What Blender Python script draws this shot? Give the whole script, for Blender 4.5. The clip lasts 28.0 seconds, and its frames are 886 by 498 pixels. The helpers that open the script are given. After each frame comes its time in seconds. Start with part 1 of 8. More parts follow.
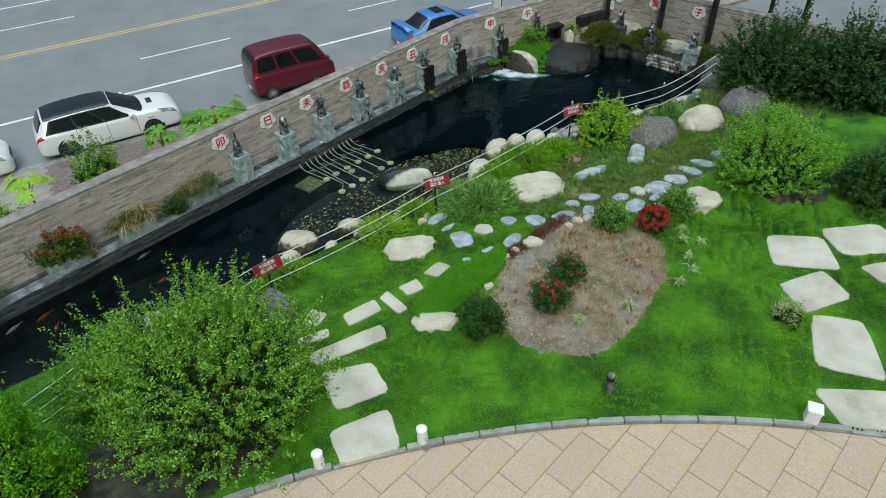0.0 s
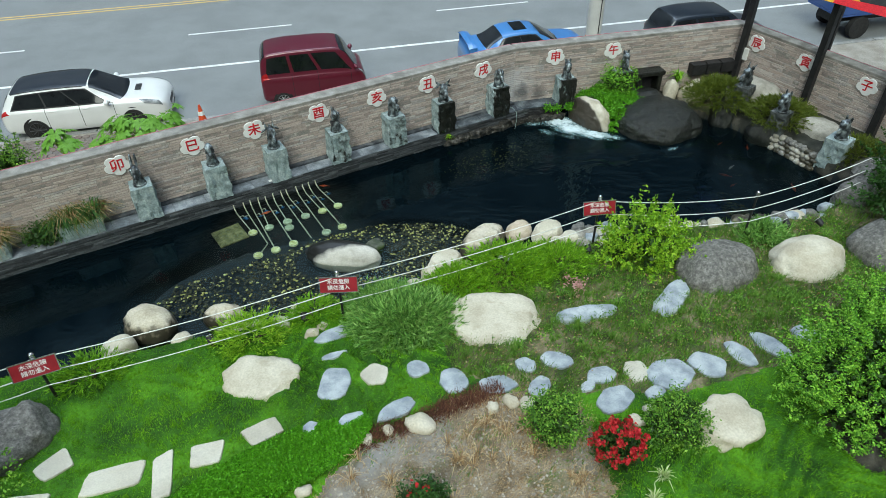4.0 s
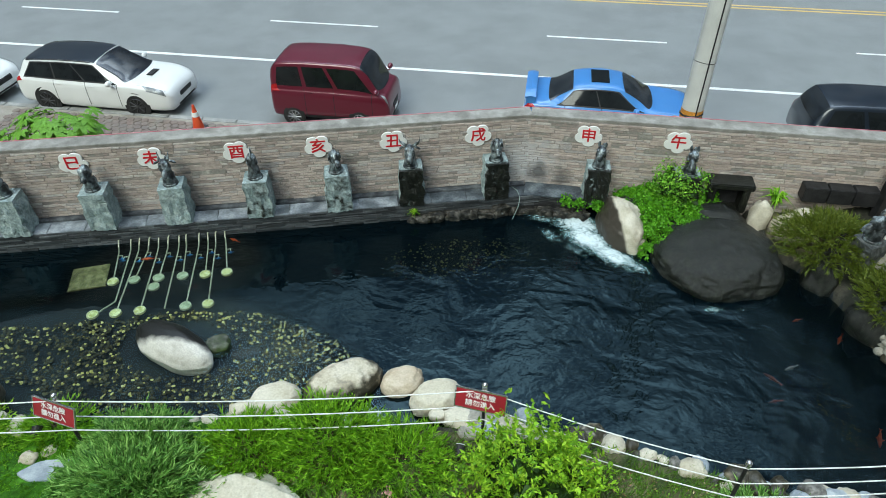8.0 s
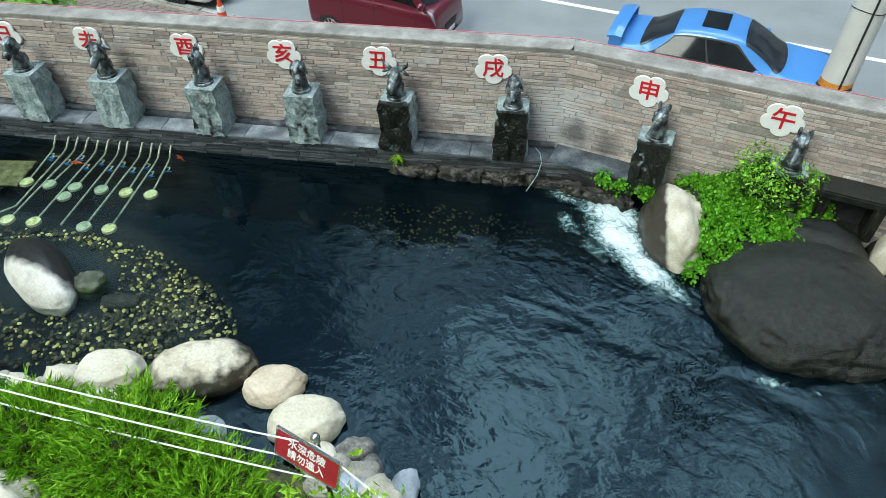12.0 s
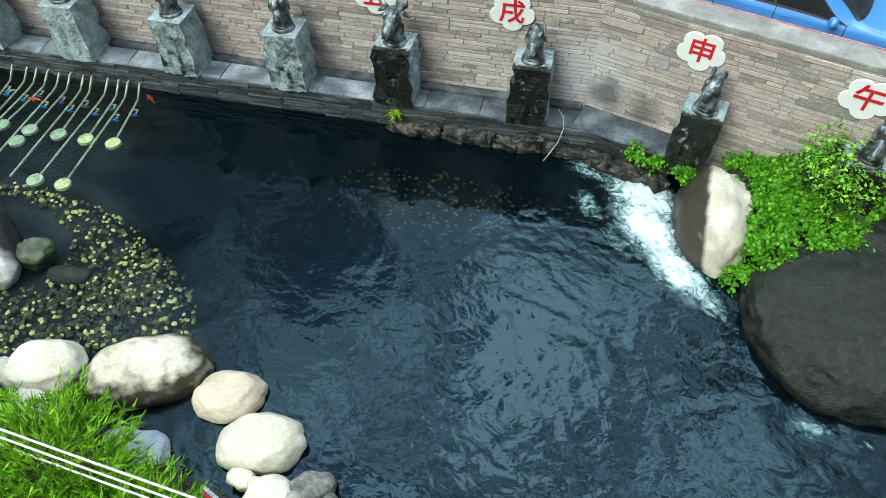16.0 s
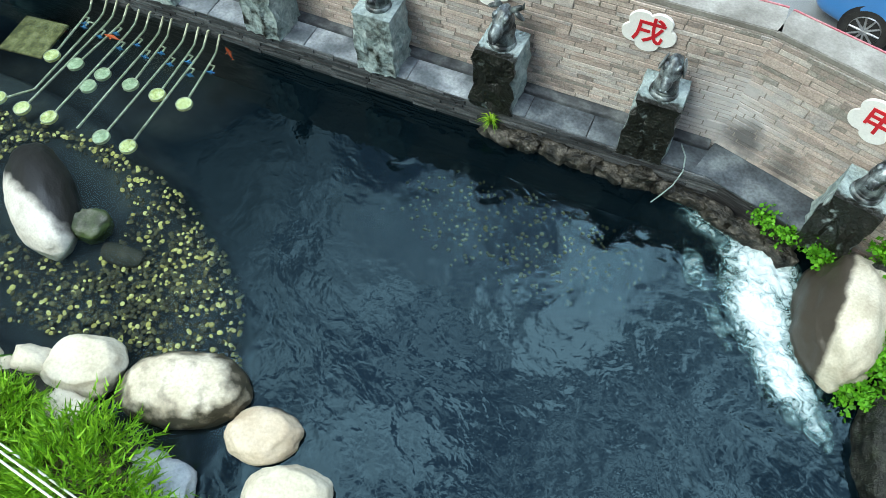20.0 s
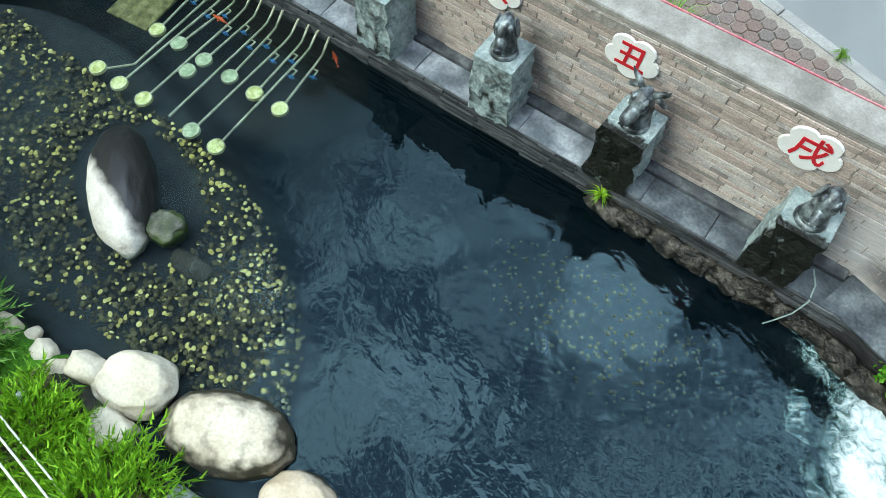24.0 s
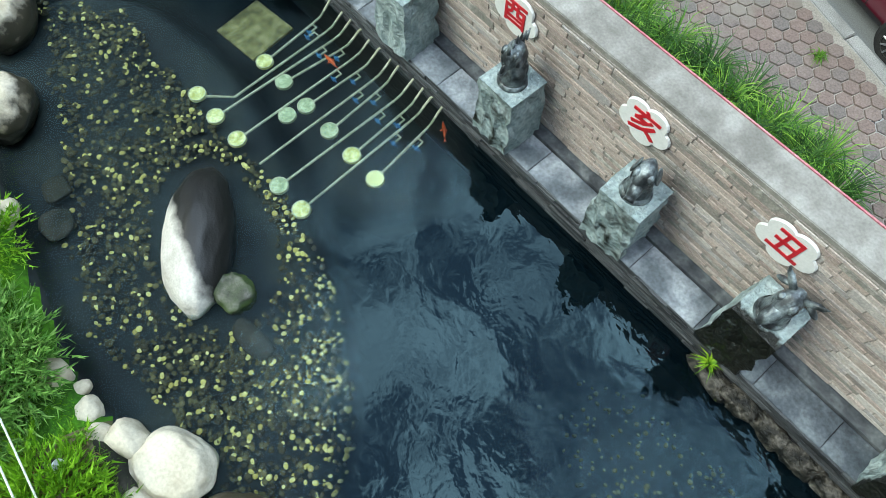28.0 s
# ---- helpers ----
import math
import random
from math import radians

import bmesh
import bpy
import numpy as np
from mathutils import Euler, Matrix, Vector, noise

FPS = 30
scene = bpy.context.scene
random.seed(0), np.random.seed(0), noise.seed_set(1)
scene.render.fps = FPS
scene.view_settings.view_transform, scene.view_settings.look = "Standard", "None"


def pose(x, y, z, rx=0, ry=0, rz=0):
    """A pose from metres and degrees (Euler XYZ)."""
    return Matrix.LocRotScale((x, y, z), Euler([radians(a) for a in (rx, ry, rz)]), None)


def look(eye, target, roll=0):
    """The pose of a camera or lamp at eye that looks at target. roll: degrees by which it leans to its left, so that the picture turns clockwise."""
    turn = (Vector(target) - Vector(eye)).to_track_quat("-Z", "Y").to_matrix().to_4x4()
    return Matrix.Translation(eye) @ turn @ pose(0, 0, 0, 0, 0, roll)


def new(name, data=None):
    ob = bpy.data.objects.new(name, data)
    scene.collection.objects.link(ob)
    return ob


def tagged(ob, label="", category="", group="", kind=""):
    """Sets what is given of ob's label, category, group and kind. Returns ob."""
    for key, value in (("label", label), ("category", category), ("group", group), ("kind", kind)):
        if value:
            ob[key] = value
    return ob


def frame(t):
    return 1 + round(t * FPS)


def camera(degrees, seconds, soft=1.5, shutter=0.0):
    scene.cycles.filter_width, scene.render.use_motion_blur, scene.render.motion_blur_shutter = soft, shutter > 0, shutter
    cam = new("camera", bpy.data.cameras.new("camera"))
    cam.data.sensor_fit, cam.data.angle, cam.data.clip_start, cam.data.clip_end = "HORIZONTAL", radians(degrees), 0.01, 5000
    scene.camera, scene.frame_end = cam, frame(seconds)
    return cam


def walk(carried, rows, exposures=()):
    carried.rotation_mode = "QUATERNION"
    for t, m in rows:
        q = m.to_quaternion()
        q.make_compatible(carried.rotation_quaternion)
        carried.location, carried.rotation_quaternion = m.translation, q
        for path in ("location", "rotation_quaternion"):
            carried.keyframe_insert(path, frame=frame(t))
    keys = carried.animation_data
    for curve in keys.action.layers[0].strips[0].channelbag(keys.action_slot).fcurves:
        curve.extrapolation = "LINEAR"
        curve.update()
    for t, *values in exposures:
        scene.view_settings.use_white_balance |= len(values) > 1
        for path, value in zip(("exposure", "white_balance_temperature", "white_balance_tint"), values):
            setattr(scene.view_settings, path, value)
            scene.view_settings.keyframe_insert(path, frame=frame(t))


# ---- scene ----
cam = camera(68.0, 28.0, 0.45)
PATH = [
    (0, (-11.73, -19.446, 10.508), (-10.949, -18.104, 9.246), -2.3),
    (0.5, (-10.863, -19.101, 10.303), (-10.131, -17.735, 9.038), -2.1),
    (1, (-9.965, -18.717, 10.089), (-9.283, -17.329, 8.821), -2.0),
    (1.5, (-9.054, -18.295, 9.869), (-8.421, -16.886, 8.599), -1.8),
    (2, (-8.158, -17.84, 9.658), (-7.575, -16.408, 8.388), -1.6),
    (2.5, (-7.284, -17.366, 9.472), (-6.761, -15.911, 8.204), -1.4),
    (3, (-6.414, -16.896, 9.32), (-5.954, -15.421, 8.049), -1.3),
    (3.5, (-5.539, -16.429, 9.196), (-5.145, -14.937, 7.924), -1.2),
    (5.5, (-2.062, -14.335, 8.797), (-1.949, -12.797, 7.524), -0.9),
    (6, (-1.303, -13.76, 8.719), (-1.273, -12.219, 7.444), -0.8),
    (6.5, (-0.595, -13.17, 8.63), (-0.646, -11.631, 7.354), -0.7),
    (7, (0.055, -12.565, 8.517), (-0.067, -11.033, 7.238), -0.6),
    (7.5, (0.653, -11.958, 8.373), (0.465, -10.433, 7.093), -0.5),
    (8, (1.196, -11.377, 8.19), (0.941, -9.862, 6.908), -0.5),
    (8.5, (1.663, -10.846, 7.963), (1.34, -9.345, 6.681), -0.5),
    (9, (2.029, -10.363, 7.697), (1.633, -8.882, 6.413), -0.5),
    (9.5, (2.296, -9.917, 7.4), (1.828, -8.465, 6.107), -0.5),
    (10, (2.5, -9.503, 7.099), (1.975, -8.081, 5.794), -0.4),
    (10.5, (2.673, -9.118, 6.825), (2.096, -7.731, 5.504), -0.4),
    (11, (2.819, -8.749, 6.599), (2.211, -7.393, 5.261), -0.4),
    (11.5, (2.939, -8.393, 6.42), (2.318, -7.065, 5.059), -0.5),
    (12, (3.027, -8.056, 6.275), (2.405, -6.758, 4.886), -0.6),
    (12.5, (3.077, -7.752, 6.165), (2.456, -6.488, 4.745), -0.8),
    (13, (3.102, -7.505, 6.087), (2.48, -6.269, 4.643), -1.0),
    (13.5, (3.096, -7.272, 6.024), (2.472, -6.064, 4.558), -1.3),
    (15.5, (2.792, -6.635, 5.972), (2.187, -5.529, 4.419), -0.7),
    (16, (2.678, -6.477, 5.969), (2.074, -5.404, 4.394), -0.5),
    (16.5, (2.556, -6.311, 5.972), (1.947, -5.275, 4.374), -0.3),
    (17, (2.423, -6.137, 5.982), (1.812, -5.141, 4.359), -0.1),
    (17.5, (2.284, -5.954, 5.999), (1.672, -5.0, 4.351), 0.1),
    (18, (2.147, -5.76, 6.022), (1.534, -4.85, 4.35), 0.2),
    (18.5, (2.02, -5.562, 6.048), (1.402, -4.697, 4.354), 0.0),
    (19, (1.909, -5.37, 6.073), (1.281, -4.549, 4.361), -0.4),
    (19.5, (1.813, -5.194, 6.096), (1.173, -4.417, 4.367), -0.9),
    (20, (1.722, -5.038, 6.113), (1.072, -4.304, 4.37), -1.4),
    (20.5, (1.628, -4.902, 6.127), (0.971, -4.21, 4.37), -1.8),
    (21, (1.527, -4.784, 6.138), (0.863, -4.133, 4.367), -2.2),
    (21.5, (1.416, -4.683, 6.145), (0.745, -4.067, 4.364), -2.4),
    (23.5, (0.807, -4.37, 6.165), (0.122, -3.834, 4.364), -1.0),
    (24, (0.62, -4.285, 6.17), (-0.07, -3.772, 4.365), -0.8),
    (24.5, (0.428, -4.198, 6.176), (-0.27, -3.71, 4.366), -0.8),
    (25, (0.23, -4.112, 6.18), (-0.474, -3.649, 4.366), -0.8),
    (25.5, (0.028, -4.026, 6.184), (-0.68, -3.589, 4.365), -0.8),
    (26, (-0.173, -3.941, 6.188), (-0.882, -3.528, 4.364), -0.6),
    (26.5, (-0.368, -3.86, 6.192), (-1.076, -3.469, 4.363), -0.4),
    (27, (-0.558, -3.786, 6.198), (-1.263, -3.419, 4.363), -0.3),
    (27.5, (-0.744, -3.723, 6.207), (-1.447, -3.381, 4.366), -0.4),
    (28, (-0.928, -3.676, 6.216), (-1.629, -3.361, 4.37), -0.6),
]
walk(cam, [(t, look(eye, target, roll)) for t, eye, target, roll in PATH], exposures=[(0.0, -0.60), (3.0, -0.36), (6.0, -0.32), (13.0, 0.12), (17.0, 0.28), (28.0, 0.18)])

# ---- light and sky ----
world = bpy.data.worlds.new("sky")
scene.world = world
world.use_nodes = True
wn, wl = world.node_tree.nodes, world.node_tree.links
sky = wn.new("ShaderNodeTexSky")
sky.sky_type, sky.sun_disc = "NISHITA", False
sky.sun_elevation, sky.sun_rotation = radians(46), radians(200)
sky.air_density, sky.dust_density, sky.ozone_density = 1.3, 1.2, 1.6
# broken cloud all over the sky, brighter overhead than towards the horizon
wtc, wnz, wramp, wmix = wn.new("ShaderNodeTexCoord"), wn.new("ShaderNodeTexNoise"), wn.new("ShaderNodeMapRange"), wn.new("ShaderNodeMix")
wnz.inputs["Scale"].default_value, wnz.inputs["Detail"].default_value, wnz.inputs["Distortion"].default_value = 7.0, 8, 0.8
wramp.interpolation_type = "SMOOTHSTEP"
wramp.inputs[1].default_value, wramp.inputs[2].default_value, wramp.inputs[3].default_value, wramp.inputs[4].default_value = 0.36, 0.66, 0.06, 1.0
wmix.data_type = "RGBA"
wmix.inputs[7].default_value = (8.3, 10.1, 11.5, 1)
wmp = wn.new("ShaderNodeMapping")
wmp.inputs["Location"].default_value = (0.35, -0.22, 0.1)
wl.new(wtc.outputs["Generated"], wmp.inputs[0])
wl.new(wmp.outputs[0], wnz.inputs["Vector"])
wl.new(wnz.outputs["Fac"], wramp.inputs[0])
wl.new(wramp.outputs[0], wmix.inputs[0])
wdim = wn.new("ShaderNodeVectorMath")
wdim.operation = "SCALE"
wdim.inputs["Scale"].default_value = 0.60
wl.new(sky.outputs[0], wdim.inputs[0])
wl.new(wdim.outputs[0], wmix.inputs[6])
wsep, wup, wmul2 = wn.new("ShaderNodeSeparateXYZ"), wn.new("ShaderNodeMapRange"), wn.new("ShaderNodeVectorMath")
wup.interpolation_type = "SMOOTHSTEP"
wup.inputs[1].default_value, wup.inputs[2].default_value, wup.inputs[3].default_value, wup.inputs[4].default_value = 0.45, 0.97, 0.22, 1.15
wmul2.operation = "SCALE"
wl.new(wtc.outputs["Generated"], wsep.inputs[0])
wl.new(wsep.outputs["Z"], wup.inputs[0])
wl.new(wmix.outputs[2], wmul2.inputs[0])
wcap, wsum = wn.new("ShaderNodeMapRange"), wn.new("ShaderNodeMath")
wcap.interpolation_type = "SMOOTHSTEP"
wcap.inputs[1].default_value, wcap.inputs[2].default_value, wcap.inputs[3].default_value, wcap.inputs[4].default_value = 0.81, 0.985, 0.0, 6.0
wdot = wn.new("ShaderNodeVectorMath")
wdot.operation = "DOT_PRODUCT"
wdot.inputs[1].default_value = Vector((-0.04, 0.29, 0.95)).normalized()
wl.new(wtc.outputs["Generated"], wdot.inputs[0])
wl.new(wdot.outputs["Value"], wcap.inputs[0])
wl.new(wup.outputs[0], wsum.inputs[0])
wl.new(wcap.outputs[0], wsum.inputs[1])
wl.new(wsum.outputs[0], wmul2.inputs["Scale"])
wl.new(wmul2.outputs[0], wn["Background"].inputs["Color"])
wn["Background"].inputs["Strength"].default_value = 0.12
sun = new("sun", bpy.data.lights.new("sun", "SUN"))
sun.data.energy, sun.data.angle, sun.data.color = 3.1, radians(34), (0.92, 1.0, 0.90)
sun.matrix_world = look((0, 0, 40), (40 * math.tan(radians(44)) * math.sin(radians(20)), 40 * math.tan(radians(44)) * math.cos(radians(20)), 0))


# ---- materials ----
def mat(name, cols, scale=4.0, fine=55.0, rough=0.75, bump=0.25, metal=0.0, vary=0, spread=0.25, spec=0.4, leafy=0.0, dist=0.01, stretch=(1, 1, 1), blend=0.25):
    """Colours laid by two scales of noise; vary 1: piece by piece, 2: island by island."""
    m = bpy.data.materials.new(name)
    m.use_nodes = True
    n, l = m.node_tree.nodes, m.node_tree.links
    b = n["Principled BSDF"]
    tc, oi = n.new("ShaderNodeTexCoord"), n.new("ShaderNodeObjectInfo")
    shift = n.new("ShaderNodeVectorMath")
    shift.operation = "MULTIPLY_ADD"
    comb = n.new("ShaderNodeCombineXYZ")
    for k in range(3):
        l.new(oi.outputs["Random"], comb.inputs[k])
    l.new(comb.outputs[0], shift.inputs[0])
    shift.inputs[1].default_value = (37, 23, 11)
    mp = n.new("ShaderNodeMapping")
    mp.inputs["Scale"].default_value = stretch
    l.new(tc.outputs["Object"], mp.inputs[0])
    l.new(mp.outputs[0], shift.inputs[2])
    n1, n2 = n.new("ShaderNodeTexNoise"), n.new("ShaderNodeTexNoise")
    n1.inputs["Scale"].default_value, n1.inputs["Detail"].default_value = scale, 6
    n2.inputs["Scale"].default_value, n2.inputs["Detail"].default_value = fine, 4
    for q in (n1, n2):
        l.new(shift.outputs[0], q.inputs["Vector"])
    ramp = n.new("ShaderNodeValToRGB")
    while len(ramp.color_ramp.elements) < len(cols):
        ramp.color_ramp.elements.new(0.5)
    for k, c in enumerate(cols):
        e = ramp.color_ramp.elements[k]
        lo, hi = (0.05, 0.95) if vary else (0.36, 0.64)
        e.position, e.color = lo + (hi - lo) * k / max(1, len(cols) - 1), (*c, 1)
    src = n1.outputs["Fac"]
    if vary:
        mixf = n.new("ShaderNodeMix")
        mixf.inputs[0].default_value = blend
        geo = n.new("ShaderNodeNewGeometry")
        l.new(oi.outputs["Random"] if vary == 1 else geo.outputs["Random Per Island"], mixf.inputs[2])
        l.new(n1.outputs["Fac"], mixf.inputs[3])
        src = mixf.outputs[0]
    l.new(src, ramp.inputs[0])
    mr = n.new("ShaderNodeMapRange")
    mr.inputs[1].default_value, mr.inputs[2].default_value = 0.3, 0.7
    mr.inputs[3].default_value, mr.inputs[4].default_value = 1 - spread, 1 + spread
    l.new(n2.outputs["Fac"], mr.inputs[0])
    mul = n.new("ShaderNodeVectorMath")
    mul.operation = "SCALE"
    l.new(ramp.outputs[0], mul.inputs[0])
    l.new(mr.outputs[0], mul.inputs["Scale"])
    l.new(mul.outputs[0], b.inputs["Base Color"])
    b.inputs["Roughness"].default_value, b.inputs["Metallic"].default_value = rough, metal
    b.inputs["Specular IOR Level"].default_value = spec
    if bump:
        bp = n.new("ShaderNodeBump")
        bp.inputs["Strength"].default_value, bp.inputs["Distance"].default_value = bump, dist
        l.new(n2.outputs["Fac"], bp.inputs["Height"])
        l.new(bp.outputs[0], b.inputs["Normal"])
    if leafy:
        tr, mx = n.new("ShaderNodeBsdfTranslucent"), n.new("ShaderNodeMixShader")
        mx.inputs[0].default_value = leafy
        l.new(mul.outputs[0], tr.inputs["Color"])
        l.new(b.outputs[0], mx.inputs[1])
        l.new(tr.outputs[0], mx.inputs[2])
        l.new(mx.outputs[0], n["Material Output"].inputs["Surface"])
    return m


def stained(m, col, axis, low, high, wobble=0.35, nscale=5.0, rough=None):
    """A second colour laid over a material along an axis of the object, with a ragged edge: algae, wet stone, bare stone."""
    n, l = m.node_tree.nodes, m.node_tree.links
    b = n["Principled BSDF"]
    src = b.inputs["Base Color"].links[0].from_socket
    tc, dot, nz = n.new("ShaderNodeTexCoord"), n.new("ShaderNodeVectorMath"), n.new("ShaderNodeTexNoise")
    dot.operation = "DOT_PRODUCT"
    dot.inputs[1].default_value = axis
    nz.inputs["Scale"].default_value, nz.inputs["Detail"].default_value = nscale, 7
    l.new(tc.outputs["Object"], dot.inputs[0])
    l.new(tc.outputs["Object"], nz.inputs["Vector"])
    ad = n.new("ShaderNodeMath")
    ad.operation = "MULTIPLY_ADD"
    ad.inputs[1].default_value = wobble
    l.new(nz.outputs["Fac"], ad.inputs[0])
    l.new(dot.outputs["Value"], ad.inputs[2])
    mr = n.new("ShaderNodeMapRange")
    mr.inputs[1].default_value, mr.inputs[2].default_value = low + wobble / 2, high + wobble / 2
    l.new(ad.outputs[0], mr.inputs[0])
    mx = n.new("ShaderNodeMix")
    mx.data_type = "RGBA"
    mx.inputs[7].default_value = (*col, 1)
    l.new(mr.outputs[0], mx.inputs[0])
    l.new(src, mx.inputs[6])
    l.new(mx.outputs[2], b.inputs["Base Color"])
    if rough is not None:
        rr = n.new("ShaderNodeMapRange")
        rr.inputs[3].default_value, rr.inputs[4].default_value = b.inputs["Roughness"].default_value, rough
        l.new(mr.outputs[0], rr.inputs[0])
        l.new(rr.outputs[0], b.inputs["Roughness"])
    return m


STONE_COLS = [(0.17, 0.165, 0.16), (0.31, 0.26, 0.235), (0.47, 0.385, 0.34), (0.53, 0.445, 0.40), (0.36, 0.335, 0.325), (0.57, 0.52, 0.48), (0.43, 0.345, 0.305), (0.51, 0.435, 0.39), (0.38, 0.305, 0.275), (0.25, 0.24, 0.215), (0.64, 0.58, 0.52)]
M_LEDGE1 = mat("ledger_stone", STONE_COLS, 9, 60, 0.85, 0.6, vary=1)
M_LEDGE2 = mat("ledger_stone_rest", STONE_COLS, 9, 60, 0.85, 0.6, vary=2)
def blotch(m, centre, radius, col, strength):
    """A ragged patch of another colour round a place in the world."""
    n, l = m.node_tree.nodes, m.node_tree.links
    b = n["Principled BSDF"]
    src = b.inputs["Base Color"].links[0].from_socket
    geo, sub, div, ln, nz, ad, mr, mx = n.new("ShaderNodeNewGeometry"), n.new("ShaderNodeVectorMath"), n.new("ShaderNodeVectorMath"), n.new("ShaderNodeVectorMath"), n.new("ShaderNodeTexNoise"), n.new("ShaderNodeMath"), n.new("ShaderNodeMapRange"), n.new("ShaderNodeMix")
    sub.operation, div.operation, ln.operation, ad.operation, mx.data_type = "SUBTRACT", "DIVIDE", "LENGTH", "ADD", "RGBA"
    sub.inputs[1].default_value, div.inputs[1].default_value = centre, radius
    nz.inputs["Scale"].default_value, nz.inputs["Detail"].default_value = 6.0, 8
    l.new(geo.outputs["Position"], sub.inputs[0])
    l.new(geo.outputs["Position"], nz.inputs["Vector"])
    l.new(sub.outputs[0], div.inputs[0])
    l.new(div.outputs[0], ln.inputs[0])
    l.new(ln.outputs["Value"], ad.inputs[0])
    l.new(nz.outputs["Fac"], ad.inputs[1])
    mr.inputs[1].default_value, mr.inputs[2].default_value, mr.inputs[3].default_value, mr.inputs[4].default_value = 0.85, 1.5, strength, 0.0
    l.new(ad.outputs[0], mr.inputs[0])
    l.new(mr.outputs[0], mx.inputs[0])
    l.new(src, mx.inputs[6])
    mx.inputs[7].default_value = (*col, 1)
    l.new(mx.outputs[2], b.inputs["Base Color"])


for m in (M_LEDGE1, M_LEDGE2):
    blotch(m, (0.95, 0.30, 0.85), (0.75, 0.6, 0.75), (0.56, 0.55, 0.56), 0.75)
    blotch(m, (1.25, 0.30, 0.66), (0.34, 0.5, 0.30), (0.05, 0.05, 0.055), 0.8)
    blotch(m, (1.75, 0.30, 0.55), (0.28, 0.5, 0.30), (0.05, 0.05, 0.055), 0.7)
M_CORE = mat("mortar", [(0.26, 0.235, 0.215), (0.34, 0.31, 0.285)], 5, 60, 0.9, 0.5)
M_CAP = mat("cap_concrete", [(0.18, 0.17, 0.152), (0.225, 0.214, 0.193), (0.265, 0.253, 0.23), (0.33, 0.317, 0.29)], 3.5, 45, 0.88, 0.4, spread=0.14)
M_SLATE = mat("wet_slate", [(0.10, 0.118, 0.135), (0.20, 0.225, 0.25), (0.36, 0.39, 0.42)], 3, 30, 0.28, 0.3, spec=0.5)
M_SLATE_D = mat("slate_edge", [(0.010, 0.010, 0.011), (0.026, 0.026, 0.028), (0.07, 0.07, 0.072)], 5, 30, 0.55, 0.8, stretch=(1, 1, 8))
M_SLATE_W = mat("wet_dark_slate", [(0.045, 0.055, 0.066), (0.085, 0.10, 0.115), (0.16, 0.185, 0.20)], 3, 30, 0.25, 0.3, spec=0.5)
M_SLATE_E = mat("slate_strip", [(0.012, 0.013, 0.014), (0.035, 0.037, 0.04), (0.08, 0.085, 0.09), (0.17, 0.18, 0.185)], 6, 40, 0.5, 0.6, vary=2, blend=0.5)
HEWN = [(0.22, 0.285, 0.285), (0.29, 0.36, 0.36), (0.38, 0.45, 0.445)]
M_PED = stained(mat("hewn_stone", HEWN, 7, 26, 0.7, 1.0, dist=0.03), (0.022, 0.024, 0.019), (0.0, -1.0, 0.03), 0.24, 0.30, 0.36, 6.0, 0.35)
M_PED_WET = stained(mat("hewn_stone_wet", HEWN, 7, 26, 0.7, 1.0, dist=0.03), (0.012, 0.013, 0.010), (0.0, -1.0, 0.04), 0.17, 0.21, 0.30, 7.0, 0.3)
M_PED_DRY = mat("hewn_stone_dry", HEWN, 6, 26, 0.76, 1.0, dist=0.03)
M_PED_BLACK = mat("hewn_stone_black", [(0.03, 0.033, 0.032), (0.06, 0.066, 0.065), (0.12, 0.13, 0.125)], 6, 26, 0.55, 1.0, dist=0.03)
M_BRONZE = mat("dark_bronze", [(0.025, 0.029, 0.031), (0.06, 0.068, 0.073), (0.16, 0.19, 0.20), (0.30, 0.35, 0.36)], 9, 70, 0.34, 0.6, metal=0.35, dist=0.006)
M_PALE = mat("pale_boulder", [(0.42, 0.37, 0.275), (0.50, 0.455, 0.35), (0.57, 0.525, 0.42)], 2.2, 30, 0.85, 0.4, spread=0.13)
M_PALE_WET = stained(mat("pale_boulder_wet_foot", [(0.38, 0.33, 0.24), (0.48, 0.43, 0.325), (0.55, 0.50, 0.40)], 2.2, 30, 0.8, 0.35, spread=0.16), (0.045, 0.04, 0.026), (0, 0, -1), -0.25, -0.15, 0.34, 7.0, 0.4)
for m in (M_PALE, M_PALE_WET):
    stained(m, (0.38, 0.325, 0.235), (0, 0, 0), 0.06, 0.30, 1.0, 5.0)
M_GREYTAN = mat("grey_tan_boulder", [(0.22, 0.205, 0.17), (0.30, 0.28, 0.235), (0.37, 0.35, 0.30)], 4, 40, 0.85, 0.5, spread=0.2)
M_GREYROCK = mat("grey_boulder", [(0.095, 0.090, 0.080), (0.125, 0.119, 0.105), (0.16, 0.152, 0.135), (0.21, 0.20, 0.18)], 13, 34, 0.85, 0.8, spread=0.34)
M_DARKROCK = stained(mat("dark_wet_boulder", [(0.006, 0.007, 0.006), (0.010, 0.011, 0.009), (0.015, 0.017, 0.013), (0.026, 0.028, 0.022)], 12, 55, 0.34, 1.0, spec=0.42, dist=0.018, spread=0.5, stretch=(1.6, 1.6, 0.7)), (0.022, 0.028, 0.010), (0, 0, 0), 0.12, 0.40, 1.0, 5.0)
M_FLAG = mat("bluestone", [(0.22, 0.255, 0.28), (0.31, 0.345, 0.37), (0.42, 0.455, 0.47)], 4, 40, 0.82, 0.35, spread=0.12)
